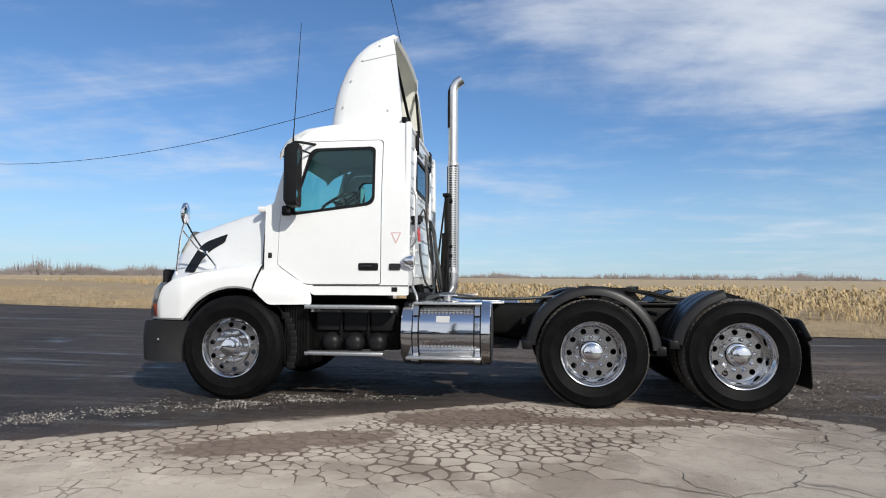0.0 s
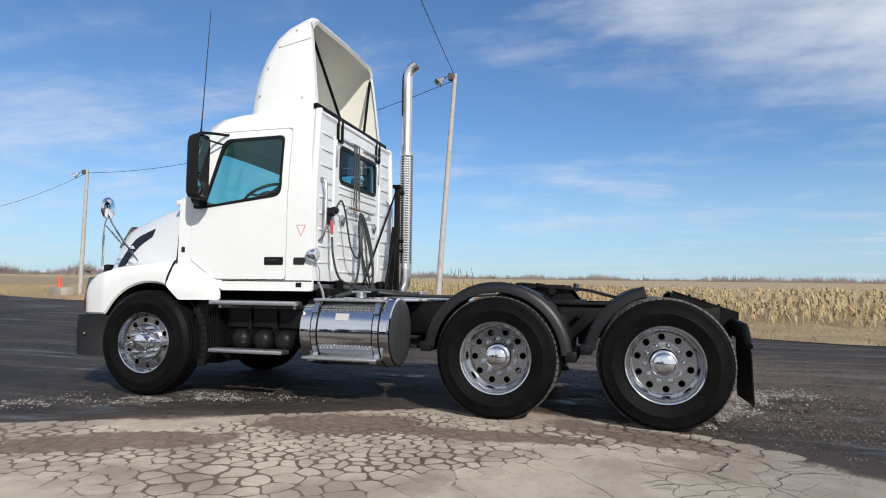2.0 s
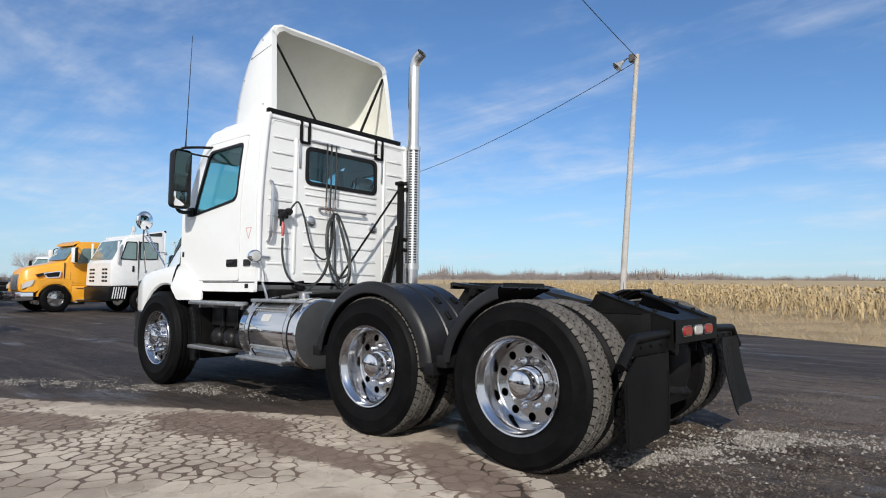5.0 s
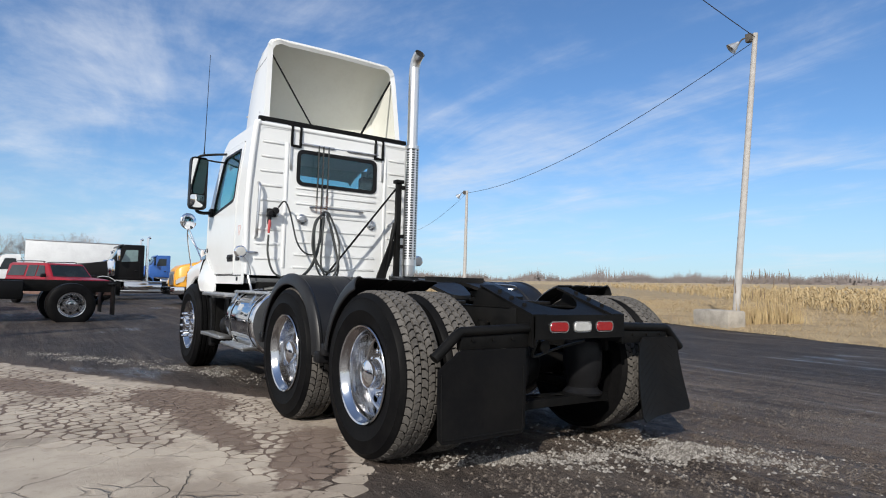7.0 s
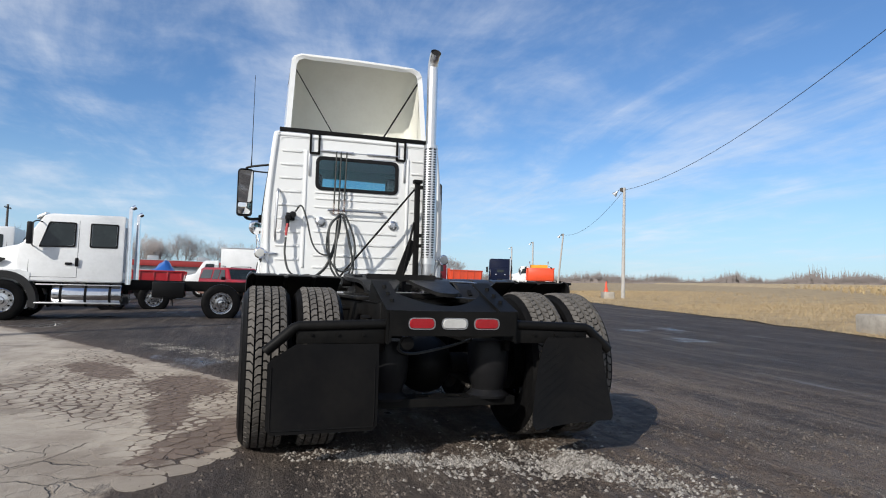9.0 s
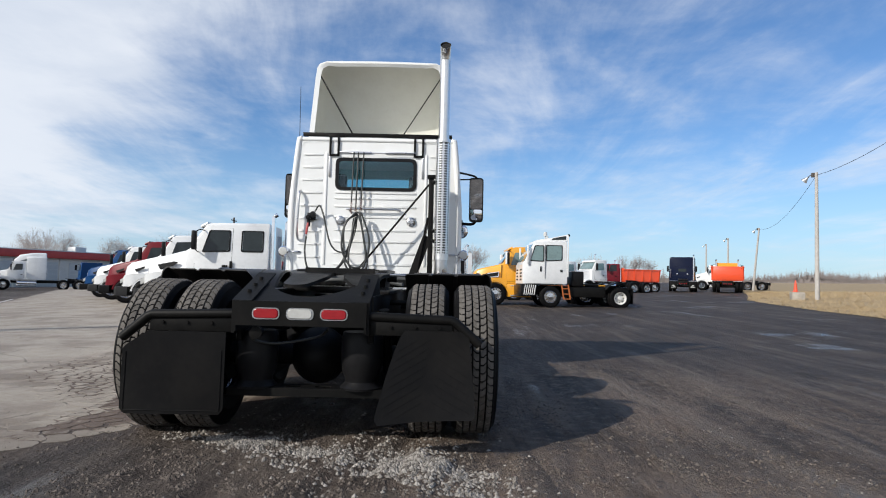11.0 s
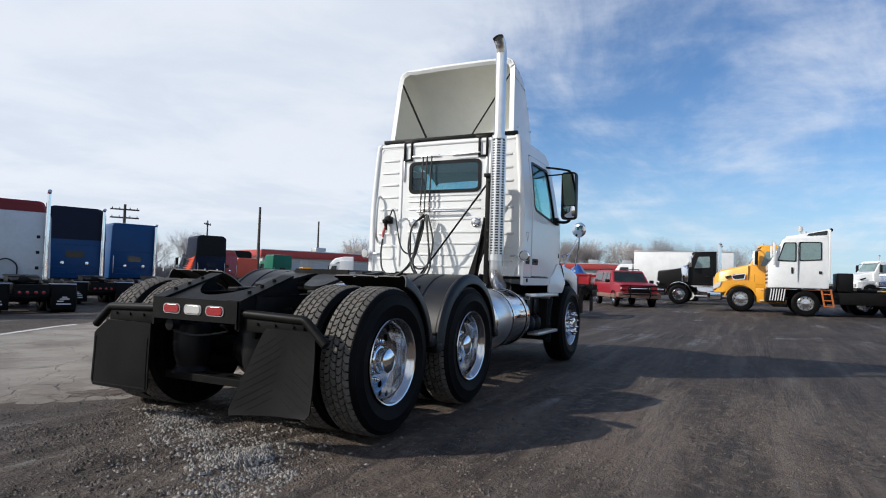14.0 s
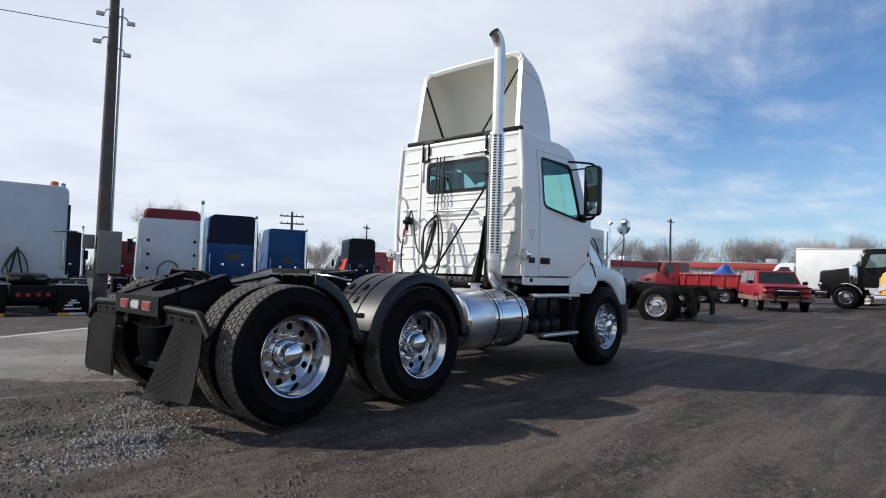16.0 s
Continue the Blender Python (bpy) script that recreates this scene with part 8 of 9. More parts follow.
    for zz in (0.62, 0.82, 1.02):
        tube(bm, [(-0.92, -0.88, zz), (-1.08, -0.5, zz), (-1.08, 0.5, zz), (-0.92, 0.88, zz)], 0.028, 8)
    part("push_bar", bm, P_BLACK, top, "dark tubular push bar")


suv()


def dump_box(top, x0, x1, colour, z0=1.0, z1=2.05):
    bm = bmesh.new()
    for s in (-1, 1):
        plate(bm, [[(x0, z0), (x1, z0), (x1 + 0.15, z1), (x0 - 0.1, z1)]], lambda u, v, t: (u, s * (1.14 + t), v), 0.06)
        for k in range(5):
            u = x0 + 0.2 + (x1 - x0 - 0.3) * k / 4
            box(bm, u, u + 0.09, s * 1.20, s * 1.26, z0, z1, 0.01)
        box(bm, x0 - 0.1, x1 + 0.15, s * 1.12, s * 1.28, z1, z1 + 0.09, 0.01)
    box(bm, x0, x1, -1.16, 1.16, z0 - 0.08, z0, 0.01)
    box(bm, x0 - 0.06, x0, -1.16, 1.16, z0, z1 + 0.2, 0.01)
    box(bm, x1, x1 + 0.06, -1.16, 1.16, z0, z1 - 0.1, 0.01)
    return part("tipper_body", bm, colour, top)


t_ = rig("tipper_truck", "maroon-cabbed tipper with an orange-red body", -47.2, 14.8, 94, P_MAROON, 3.6, 2, 0.0, None, 2.55, "aero", ((-0.8, 2.95), (0.8, 2.95)), flaps=False, deck=False, group="tippers")
dump_box(t_, 2.1, 5.3, P_ORANGE, 1.05, 2.0)
t_ = rig("tipper_truck", "yellow-cabbed tipper with an orange-red body seen from behind", -48.0, 27.0, -24, P_YELLOW, 3.8, 2, 0.0, None, 2.6, "aero", ((-0.9, 2.9), (0.9, 2.9)), flaps=False, deck=False, group="tippers")
dump_box(t_, 2.2, 5.6, P_ORANGE, 1.05, 2.1)
t_ = rig("tipper_truck", "maroon-cabbed red tipper with a blue tarpaulin heaped on top", -25.05, -8.7, 92, P_MAROON, 3.2, 2, 0.0, None, 2.5, "aero", (), flaps=False, deck=False, group="tippers")
dump_box(t_, 1.95, 5.3, P_RED, 1.1, 1.75)
t_.matrix_basis = t_.matrix_basis @ Matrix.Scale(0.82, 4)
bm = bmesh.new()
rows_ = []
for i in range(9):
    u = i / 8
    rows_.append([(3.3 + 1.5 * u, -0.9 + 1.8 * j / 8, 1.80 + 0.72 * math.sin(math.pi * u ** 1.6) ** 1.5 * math.sin(math.pi * j / 8) + 0.16 * noise.noise((u * 4, j * 0.7, 3.0))) for j in range(9)])
rings(bm, rows_, False, False)
bmesh.ops.solidify(bm, geom=bm.faces[:], thickness=0.02)
part("tarpaulin", bm, P_TARP, t_, "blue tarpaulin heaped on top")


def excavator_cab():
    x, y = -48.0, -43.2
    top = thing("loader", "orange-yellow wheel loader parked by the building", "loader", Matrix.Translation((x, y, rise(x, y))) @ pose(0, 0, 0, 0, 0, 60))
    axle_wheels(top, 0.0, "single", STEEL_WHEEL, 0.9, 1.2)
    axle_wheels(top, 2.4, "single", STEEL_WHEEL, 0.9, 1.2)
    bm = bmesh.new()
    hull(bm, [(-0.6, 0.7, 0.7, 0.7, 1.3), (0.9, 0.8, 0.75, 0.7, 1.5), (3.2, 0.8, 0.7, 0.7, 1.6)], 0.06)
    part("body", bm, P_YELLOW, top)
    bm = bmesh.new()
    hull(bm, [(0.3, 0.6, 0.55, 1.4, 2.2), (1.4, 0.6, 0.55, 1.4, 2.3)], 0.05)
    cab = part("cab", bm, P_YELLOW, top)
    for s in (-1, 1):
        bm = bmesh.new()
        plate(bm, [[(0.45, 1.6), (0.45, 2.1), (1.25, 2.15), (1.25, 1.6)]], lambda u, v, t: (u, s * (0.60 + t), v), 0.01)
        part("side_window", bm, YARD_GLASS, cab)
    bm = bmesh.new()
    plate(bm, [[(-1.6, 0.15), (-0.9, 0.2), (-0.7, 0.9), (-0.8, 0.95), (-1.0, 0.3), (-1.6, 0.22)]], lambda u, v, t: (u, -1.2 + t, v), 2.4)
    part("bucket", bm, P_YELLOW, top)


excavator_cab()


# ---- poles, wires, blocks ----
WOOD = pbr("weathered_pole_wood", (0.455, 0.435, 0.412), 0.85, 0.0, (0.31, 0.293, 0.272), 5.0, 0.7, 0.004, 40.0)
DARK_WOOD = pbr("dark_pole_wood", (0.070, 0.062, 0.055), 0.85, 0.0, (0.115, 0.103, 0.092), 5.0, 0.7, 0.004, 40.0)
CONCRETE = pbr("old_concrete", (0.39, 0.355, 0.305), 0.9, 0.0, (0.22, 0.20, 0.17), 4.0, 0.7, 0.006, 25.0)
GALV = pbr("galvanised_steel", (0.50, 0.51, 0.52), 0.5, 0.8, (0.38, 0.38, 0.38), 6.0, 0.5)
CABINET = pbr("dull_grey_cabinet_paint", (0.165, 0.165, 0.150), 0.6, 0.0, (0.11, 0.108, 0.098), 3.0, 0.6, 0.001, 50.0)
WIRE = pbr("black_cable", (0.02, 0.02, 0.02), 0.6)


def lamp_pole(foot, head, r, lamp_way, label, mat=WOOD, lamp=True):
    foot, head = Vector(foot), Vector(head)
    top = thing("lamp_pole", label, "pole", Matrix.Translation(foot), "lamp poles")
    up_ = head - foot
    bm = bmesh.new()
    tube(bm, [(0, 0, -0.1), up_ * 0.5, up_], [r * 1.15, r, r * 0.78], 14, 6)
    part("pole", bm, mat, top)
    if lamp:
        d = Vector(lamp_way).normalized()
        arm = up_ - Vector((0, 0, 0.12))
        bm = bmesh.new()
        tube(bm, [arm, arm + d * 0.30 + Vector((0, 0, 0.0)), arm + d * 0.42 + Vector((0, 0, -0.12))], 0.022, 8)
        box(bm, -0.08, 0.08, -0.08, 0.08, -0.12, 0.12, 0.02, 2, Matrix.Translation(arm + d * 0.16))
        part("lamp_bracket", bm, DARK_WOOD, top)
        bm = bmesh.new()
        lathe(bm, [(0.0, 0.10), (0.05, 0.09), (0.07, 0.02), (0.11, -0.05), (0.17, -0.17), (0.165, -0.18), (0.09, -0.06), (0.0, -0.02)], (0, 0, 0), "Z", 24)
        q = Vector((d.x * 0.75, d.y * 0.75, -0.66)).normalized().to_track_quat("-Z", "Y").to_matrix().to_4x4()
        bmesh.ops.transform(bm, matrix=Matrix.Translation(arm + d * 0.50 + Vector((0, 0, -0.16))) @ q, verts=bm.verts)
        part("floodlight", bm, GALV, top, "bell-shaped grey floodlight")
    return top


def slack(bm, a, b, sag, r):
    a, b = Vector(a), Vector(b)
    pts = [a.lerp(b, i / 14) - Vector((0, 0, sag * 4 * (i / 14) * (1 - i / 14))) for i in range(15)]
    return tube(bm, pts, r, 6, 1)


lamp_pole((-1.25, 13.45, 0.22), (-0.76, 13.70, 8.42), 0.088, (-1, -0.75, 0), "tall pale weathered wooden lamp pole with a floodlight")
lamp_pole((-23.25, 20.45, 0.50), (-23.07, 20.36, 7.30), 0.10, (-0.8, -0.6, 0), "grey wooden lamp pole with a floodlight beside the field")
lamp_pole((-54.0, 32.4, 1.0), (-52.9, 32.5, 7.3), 0.10, (-0.8, -0.5, 0), "leaning grey lamp pole far along the lot")
lamp_pole((-77.0, 40.4, 1.35), (-77.0, 40.4, 8.2), 0.12, (-0.8, -0.5, 0), "grey lamp pole far along the lot")
lamp_pole((-101.0, 47.5, 1.7), (-101.0, 47.5, 9.0), 0.14, (-0.8, -0.5, 0), "distant grey lamp pole")
for a, b, sag, nm in (((-0.80, 13.70, 8.20), (-23.07, 20.36, 7.15), 0.8, "overhead wire between the lamp poles"),
                      ((-0.75, 13.68, 8.30), (0.75, -6.5, 10.6), 0.35, "overhead wire running away from the lamp pole"),
                      ((-23.07, 20.36, 7.15), (-53.0, 32.5, 7.2), 0.9, "overhead wire along the lot")):
    tagged(part("overhead_wire", slack(bmesh.new(), a, b, sag, 0.011), WIRE), nm, "wire")


def utility_pole(x, y, high, r, label, arms=1, extras=False, mat=DARK_WOOD, turn=0.0):
    z = rise(x, y)
    top = thing("utility_pole", label, "pole", Matrix.Translation((x, y, z)) @ pose(0, 0, 0, 0, 0, turn), "utility poles")
    bm = bmesh.new()
    tube(bm, [(0, 0, -0.1), (0, 0, high * 0.5), (0, 0, high)], [r * 1.2, r, r * 0.75], 12, 3)
    part("pole", bm, mat, top)
    for k in range(arms):
        bm = bmesh.new()
        box(bm, -1.1, 1.1, -0.05, 0.05, high - 0.5 - 0.7 * k, high - 0.38 - 0.7 * k, 0.01)
        for u in (-0.95, -0.4, 0.4, 0.95):
            cyl(bm, (u, 0, high - 0.38 - 0.7 * k), (u, 0, high - 0.25 - 0.7 * k), 0.035, 0.025, 8)
        part("crossarm", bm, mat, top)
    if extras:
        for u, zz, v in ((-0.34, 7.0, 0.05), (0.36, 6.75, 0.05), (0.42, 7.6, 0.05), (-0.30, 7.75, 0.1)):
            bm = bmesh.new()
            tube(bm, [(0, 0, zz + 0.1), (u * 0.6, v, zz + 0.12), (u * 0.8, v, zz + 0.02)], 0.02, 8)
            box(bm, u - 0.12, u + 0.08, v - 0.05, v + 0.05, zz - 0.06, zz + 0.04, 0.02)
            part("camera_housing", bm, GALV, top, "small grey camera housing")
        bm = bmesh.new()
        box(bm, -0.10, 0.44, -0.42, -0.17, 1.0, 2.08, 0.02)
        box(bm, -0.14, 0.30, -0.18, -0.10, 1.3, 1.4)
        box(bm, -0.44, -0.17, -0.16, 0.0, 1.62, 1.98, 0.02)
        part("meter_cabinet", bm, CABINET, top, "grey steel meter cabinet")
        bm = bmesh.new()
        cyl(bm, (0.18, 0.13, 1.5), (0.18, 0.13, high - 0.6), 0.035, n=8)
        part("conduit", bm, GALV, top)
    return top


utility_pole(1.60, -12.1, 8.6, 0.148, "dark wooden utility pole with camera housings and a meter cabinet", 0, True, turn=160)
tagged(part("overhead_wire", slack(bmesh.new(), (1.58, -12.1, 7.2), (24.0, -21.0, 8.8), 0.5, 0.011), WIRE), "service wire leaving the utility pole", "wire")
tagged(part("overhead_wire", slack(bmesh.new(), (1.58, -12.1, 8.2), (-14.0, -38.0, 30.0), 0.5, 0.011), WIRE), "service wire rising from the utility pole", "wire")
utility_pole(-25.8, -44.2, 7.1, 0.14, "dark utility pole with two crossarms beyond the parked row", 2, turn=146)
utility_pole(-35.0, -37.8, 7.6, 0.14, "plain dark utility pole beyond the parked row", 0, turn=160)
utility_pole(-41.7, -51.9, 7.4, 0.10, "distant dark utility pole", 1, turn=30)
utility_pole(-70.0, -58.5, 10.0, 0.16, "tall dark utility pole by the building", 0)
utility_pole(-80.0, -30.0, 10.0, 0.16, "distant utility pole behind the building", 1)

for x, y, turn, sx in ((-1.15, 12.5, -14, 0.62), (-23.6, 19.6, -25, 0.9)):
    bm = bmesh.new()
    box(bm, -sx, sx, -0.30, 0.30, -0.05, 0.46, 0.05, 2)
    for v in bm.verts:
        v.co += 0.02 * noise.noise_vector(v.co * 2.5)
    tagged(part("concrete_block", bm, CONCRETE, matrix=Matrix.Translation((x, y, rise(x, y))) @ pose(0, 0, 0, 0, 0, turn)), "weathered concrete block at the foot of a lamp pole", "block", "concrete blocks")
cone = thing("traffic_cone", "orange traffic cone standing on a concrete block", "cone", Matrix.Translation((-23.75, 19.6, rise(-23.75, 19.6) + 0.46)))
bm = bmesh.new()
lathe(bm, [(0.17, 0.0), (0.165, 0.03), (0.11, 0.05), (0.03, 0.62), (0.0, 0.63)], (0, 0, 0), "Z", 20)
part("cone_body", bm, P_ORANGE, cone)

# ---- building with the red fascia ----
FASCIA = pbr("red_metal_fascia", (0.42, 0.05, 0.045), 0.5, 0.0, (0.30, 0.04, 0.04), 0.8, 0.5)
SIDING = pbr("pale_siding", (0.52, 0.53, 0.52), 0.7, 0.0, (0.42, 0.42, 0.40), 0.6, 0.5)
DOOR_PANEL = pbr("grey_roller_door", (0.40, 0.43, 0.45), 0.6, 0.0, (0.33, 0.35, 0.36), 0.9, 0.5)


def shed(a, b, deep, high, label):
    """A long low building between two ground points, its front facing the lot."""
    a, b = Vector((*a, 0)), Vector((*b, 0))
    long = (b - a).length
    ang = math.degrees(math.atan2((b - a).y, (b - a).x))
    top = thing("building", label, "building", Matrix.Translation((a.x, a.y, rise(a.x, a.y) - 0.3)) @ pose(0, 0, 0, 0, 0, ang))
    bm = bmesh.new()
    box(bm, 0, long, 0, deep, 0, high)
    part("wall", bm, SIDING, top)
    bm = bmesh.new()
    box(bm, -0.4, long + 0.4, -0.5, deep + 0.4, high, high + 0.9, 0.03)
    roof_ = part("fascia", bm, FASCIA, top, "red metal fascia")
    bm = bmesh.new()
    box(bm, -0.45, long + 0.45, -0.55, deep + 0.45, high + 0.9, high + 1.0)
    part("roof_edge", bm, P_GREYWHITE, roof_)
    n = int(long / 5.5)
    for k in range(n):
        u = 1.2 + k * 5.5
        bm = bmesh.new()
        box(bm, u, u + 4.0, -0.06, 0.02, 0.3, 3.6, 0.02)
        d = part("roller_door", bm, DOOR_PANEL, top)
        for j in range(5):
            bm = bmesh.new()
            box(bm, u + 0.02, u + 3.98, -0.075, -0.06, 0.9 + j * 0.6, 0.93 + j * 0.6)
            part("door_rib", bm, SIDING, d)
        bm = bmesh.new()
        box(bm, u + 4.2, u + 4.45, -0.12, 0.02, 0, high, 0.02)
        part("pilaster", bm, SIDING, top)
    for u in (0.2, 0.45, 0.62, 0.85):
        bm = bmesh.new()
        box(bm, u * long, u * long + 1.6, 2.0, 3.6, high + 0.95, high + 1.7, 0.05)
        part("roof_unit", bm, GALV, roof_)
    return top


shed((-54.0, -55.0), (-94.0, -36.7), 14.0, 4.1, "long low grey workshop with a red metal fascia")
shed((-93.0, -36.0), (-99.0, -4.0), 12.0, 3.6, "distant grey shed with a red roof edge")

# ---- painted line beside the parked row ----
PAINT = pbr("worn_white_line", (0.62, 0.61, 0.58), 0.8, 0.0, (0.30, 0.28, 0.25), 3.0, 0.8)
bm = bmesh.new()
pts = [(9.0, -3.6), (5.1, -5.72), (1.7, -7.70), (-4.0, -10.9), (-12.0, -15.4), (-22.0, -21.0)]
rings(bm, [[(x + 0.03, y - 0.055, rise(x, y) + 0.006), (x - 0.03, y + 0.055, rise(x, y) + 0.006)] for x, y in pts], False, False)
tagged(part("lane_line", bm, PAINT, angle=180), "worn white painted lane line", "line", kind="structure")

# ---- loose gravel ----
def stone_material(name, low, high):
    """Small stones, each of its own shade between two colours."""
    m = bpy.data.materials.new(name)
    m.use_nodes = True
    g = Nodes(m.node_tree)
    at = g.n("TexCoord").outputs["Object"]
    lot = g.n("NewGeometry").outputs["Random Per Island"]
    colour = g.mix(lot, low, high)
    colour = g.mix(g.step(g.noise(at, 160.0, 3.0, 0.6), 0.45, 0.70, 0.0, 0.5), colour, tuple(c * 0.5 for c in low))
    p = g.n("BsdfPrincipled")
    g.put(p.inputs["Base Color"], colour)
    p.inputs["Roughness"].default_value = 0.8
    p.inputs["Specular IOR Level"].default_value = 0.25
    g.put(g.n("OutputMaterial").inputs[0], p.outputs[0])
    return m


STONE = stone_material("pale_gravel", (0.10, 0.088, 0.076), (0.36, 0.335, 0.30))
CLOD = stone_material("dark_clods", (0.045, 0.036, 0.030), (0.17, 0.142, 0.118))


def stones(name, label, places, count, seed, size, material=STONE):
    rng = random.Random(seed)
    verts, faces = [], []
    base = [(1, 0, 0), (0.3, 0.95, 0), (-0.8, 0.6, 0), (-0.8, -0.6, 0), (0.3, -0.95, 0), (0.1, 0.1, 0.95)]
    tris = [(0, 1, 5), (1, 2, 5), (2, 3, 5), (3, 4, 5), (4, 0, 5)]
    for _ in range(count):
        cx, cy, rx, ry, ang, w_ = rng.choices(places, [p[5] for p in places])[0]
        r_ = math.sqrt(rng.random()) if rng.random() < 0.8 else 1.0 + rng.random() * 0.8
        a = rng.random() * 2 * math.pi
        u, v = rx * r_ * math.cos(a), ry * r_ * math.sin(a)
        c, s = math.cos(radians(ang)), math.sin(radians(ang))
        x, y = cx + u * c - v * s, cy + u * s + v * c
        if noise.noise((x * 2.2, y * 2.2, seed)) < -0.08 and rng.random() < 0.8:
            continue
        k = size * rng.uniform(0.4, 1.5)
        ground = rise(x, y) + relief(x, y)
        t = rng.random() * 6.28
        i = len(verts)
        flat_ = rng.uniform(0.5, 1.0)
        for bx, by, bz in base:
            bx, by, bz = bx * rng.uniform(0.7, 1.2), by * rng.uniform(0.7, 1.2), bz * flat_
            verts.append((x + k * (bx * math.cos(t) - by * math.sin(t)), y + k * (bx * math.sin(t) + by * math.cos(t)), ground + k * bz - 0.002))
        faces += [tuple(i + q for q in f) for f in tris]
    me = bpy.data.meshes.new(name)
    me.from_pydata(verts, [], faces)
    me.materials.append(material)
    return tagged(new(name, me), label, "gravel", kind="stuff")


stones("gravel", "loose pale gravel spilled behind the truck", [(5.38, -0.20, 0.46, 0.13, 70, 2.4), (5.62, -0.10, 0.26, 0.10, 62, 0.8), (5.90, 0.80, 0.40, 0.23, 38, 4.2), (5.65, 0.55, 0.8, 0.6, 20, 0.7)], 8200, 11, 0.0135)
stones("gravel", "loose pale gravel along the concrete edge", [(0.0, -1.45, 1.3, 0.18, 30, 2.0), (-1.3, -2.35, 0.8, 0.22, 32, 1.3), (0.6, -1.0, 0.9, 0.25, 20, 1.0), (4.9, -0.4, 0.9, 0.4, 0, 0.3)], 4200, 12, 0.010)
stones("clods", "dark brown clods and grit churned up behind the truck", [(6.35, -0.45, 1.0, 0.55, 35, 1.2), (6.5, 1.2, 1.2, 0.8, 30, 1.5), (5.3, 2.5, 1.6, 0.5, 30, 1.0), (5.6, 0.3, 0.9, 1.0, 0, 0.8)], 10000, 15, 0.011, CLOD)
stones("clods", "dark brown crumbs of dried mud on the lot", [(4.4, 4.0, 2.6, 0.9, 15, 1.0), (2.6, 3.3, 2.0, 0.5, 15, 0.7), (6.4, 3.0, 1.0, 1.0, 0, 0.6)], 6500, 16, 0.008, CLOD)
stones("gravel", "scattered small stones over the lot", [(3.0, 0.0, 9.0, 7.0, 0, 1.0)], 5000, 13, 0.006)
stones("gravel", "scattered small stones beside the truck", [(4.5, 4.0, 4.0, 2.5, 0, 1.0), (6.5, 2.0, 2.0, 2.0, 0, 0.8)], 4500, 14, 0.006)


# ---- dry field: straw litter, standing corn, reeds ----
STRAW = pbr("dry_straw", (0.49, 0.375, 0.215), 0.9, 0.0, (0.30, 0.21, 0.11), 3.0, 0.9)
CORN = pbr("dry_corn", (0.46, 0.355, 0.20), 0.9, 0.0, (0.30, 0.21, 0.10), 2.0, 0.9)


def corn_front(x):
    """Where the standing corn begins."""
    return interp([(-200, 140), (-60, 75), (-20, 40), (-1.2, 20.5), (3.7, 15.4), (7.4, 12.6), (13, 11.0), (40, 6), (200, -40)], x)


def straw():
    rng = random.Random(21)
    verts, faces = [], []
    for _ in range(85000):
        x = rng.uniform(-46, 46) if rng.random() < 0.55 else rng.uniform(-14, 22)
        d = abs(rng.gauss(0, 1)) * 9.0
        y = field_edge(x) - 0.15 + d
        if y > corn_front(x) + 2 and x > -6:
            continue
        z = rise(x, y) + 0.04
        near = max(0.25, math.hypot(x - 4, y) / 16)
        h = rng.uniform(0.02, 0.12) * min(1.5, near ** 0.5 + 0.3)
        w_ = rng.uniform(0.003, 0.008) * max(1.0, near)
        a = rng.random() * 6.28
        lean = rng.uniform(0.4, 3.0) * h
        b = rng.random() * 6.28
        i = len(verts)
        verts += [(x - w_ * math.cos(a), y - w_ * math.sin(a), z - 0.02), (x + w_ * math.cos(a), y + w_ * math.sin(a), z - 0.02),
                  (x + lean * math.cos(b), y + lean * math.sin(b), z + h)]
        faces.append((i, i + 1, i + 2))
    me = bpy.data.meshes.new("straw")
    me.from_pydata(verts, [], faces)
    me.materials.append(STRAW)
    return tagged(new("straw_stubble", me), "dry straw and stubble covering the field edge", "straw", kind="stuff")


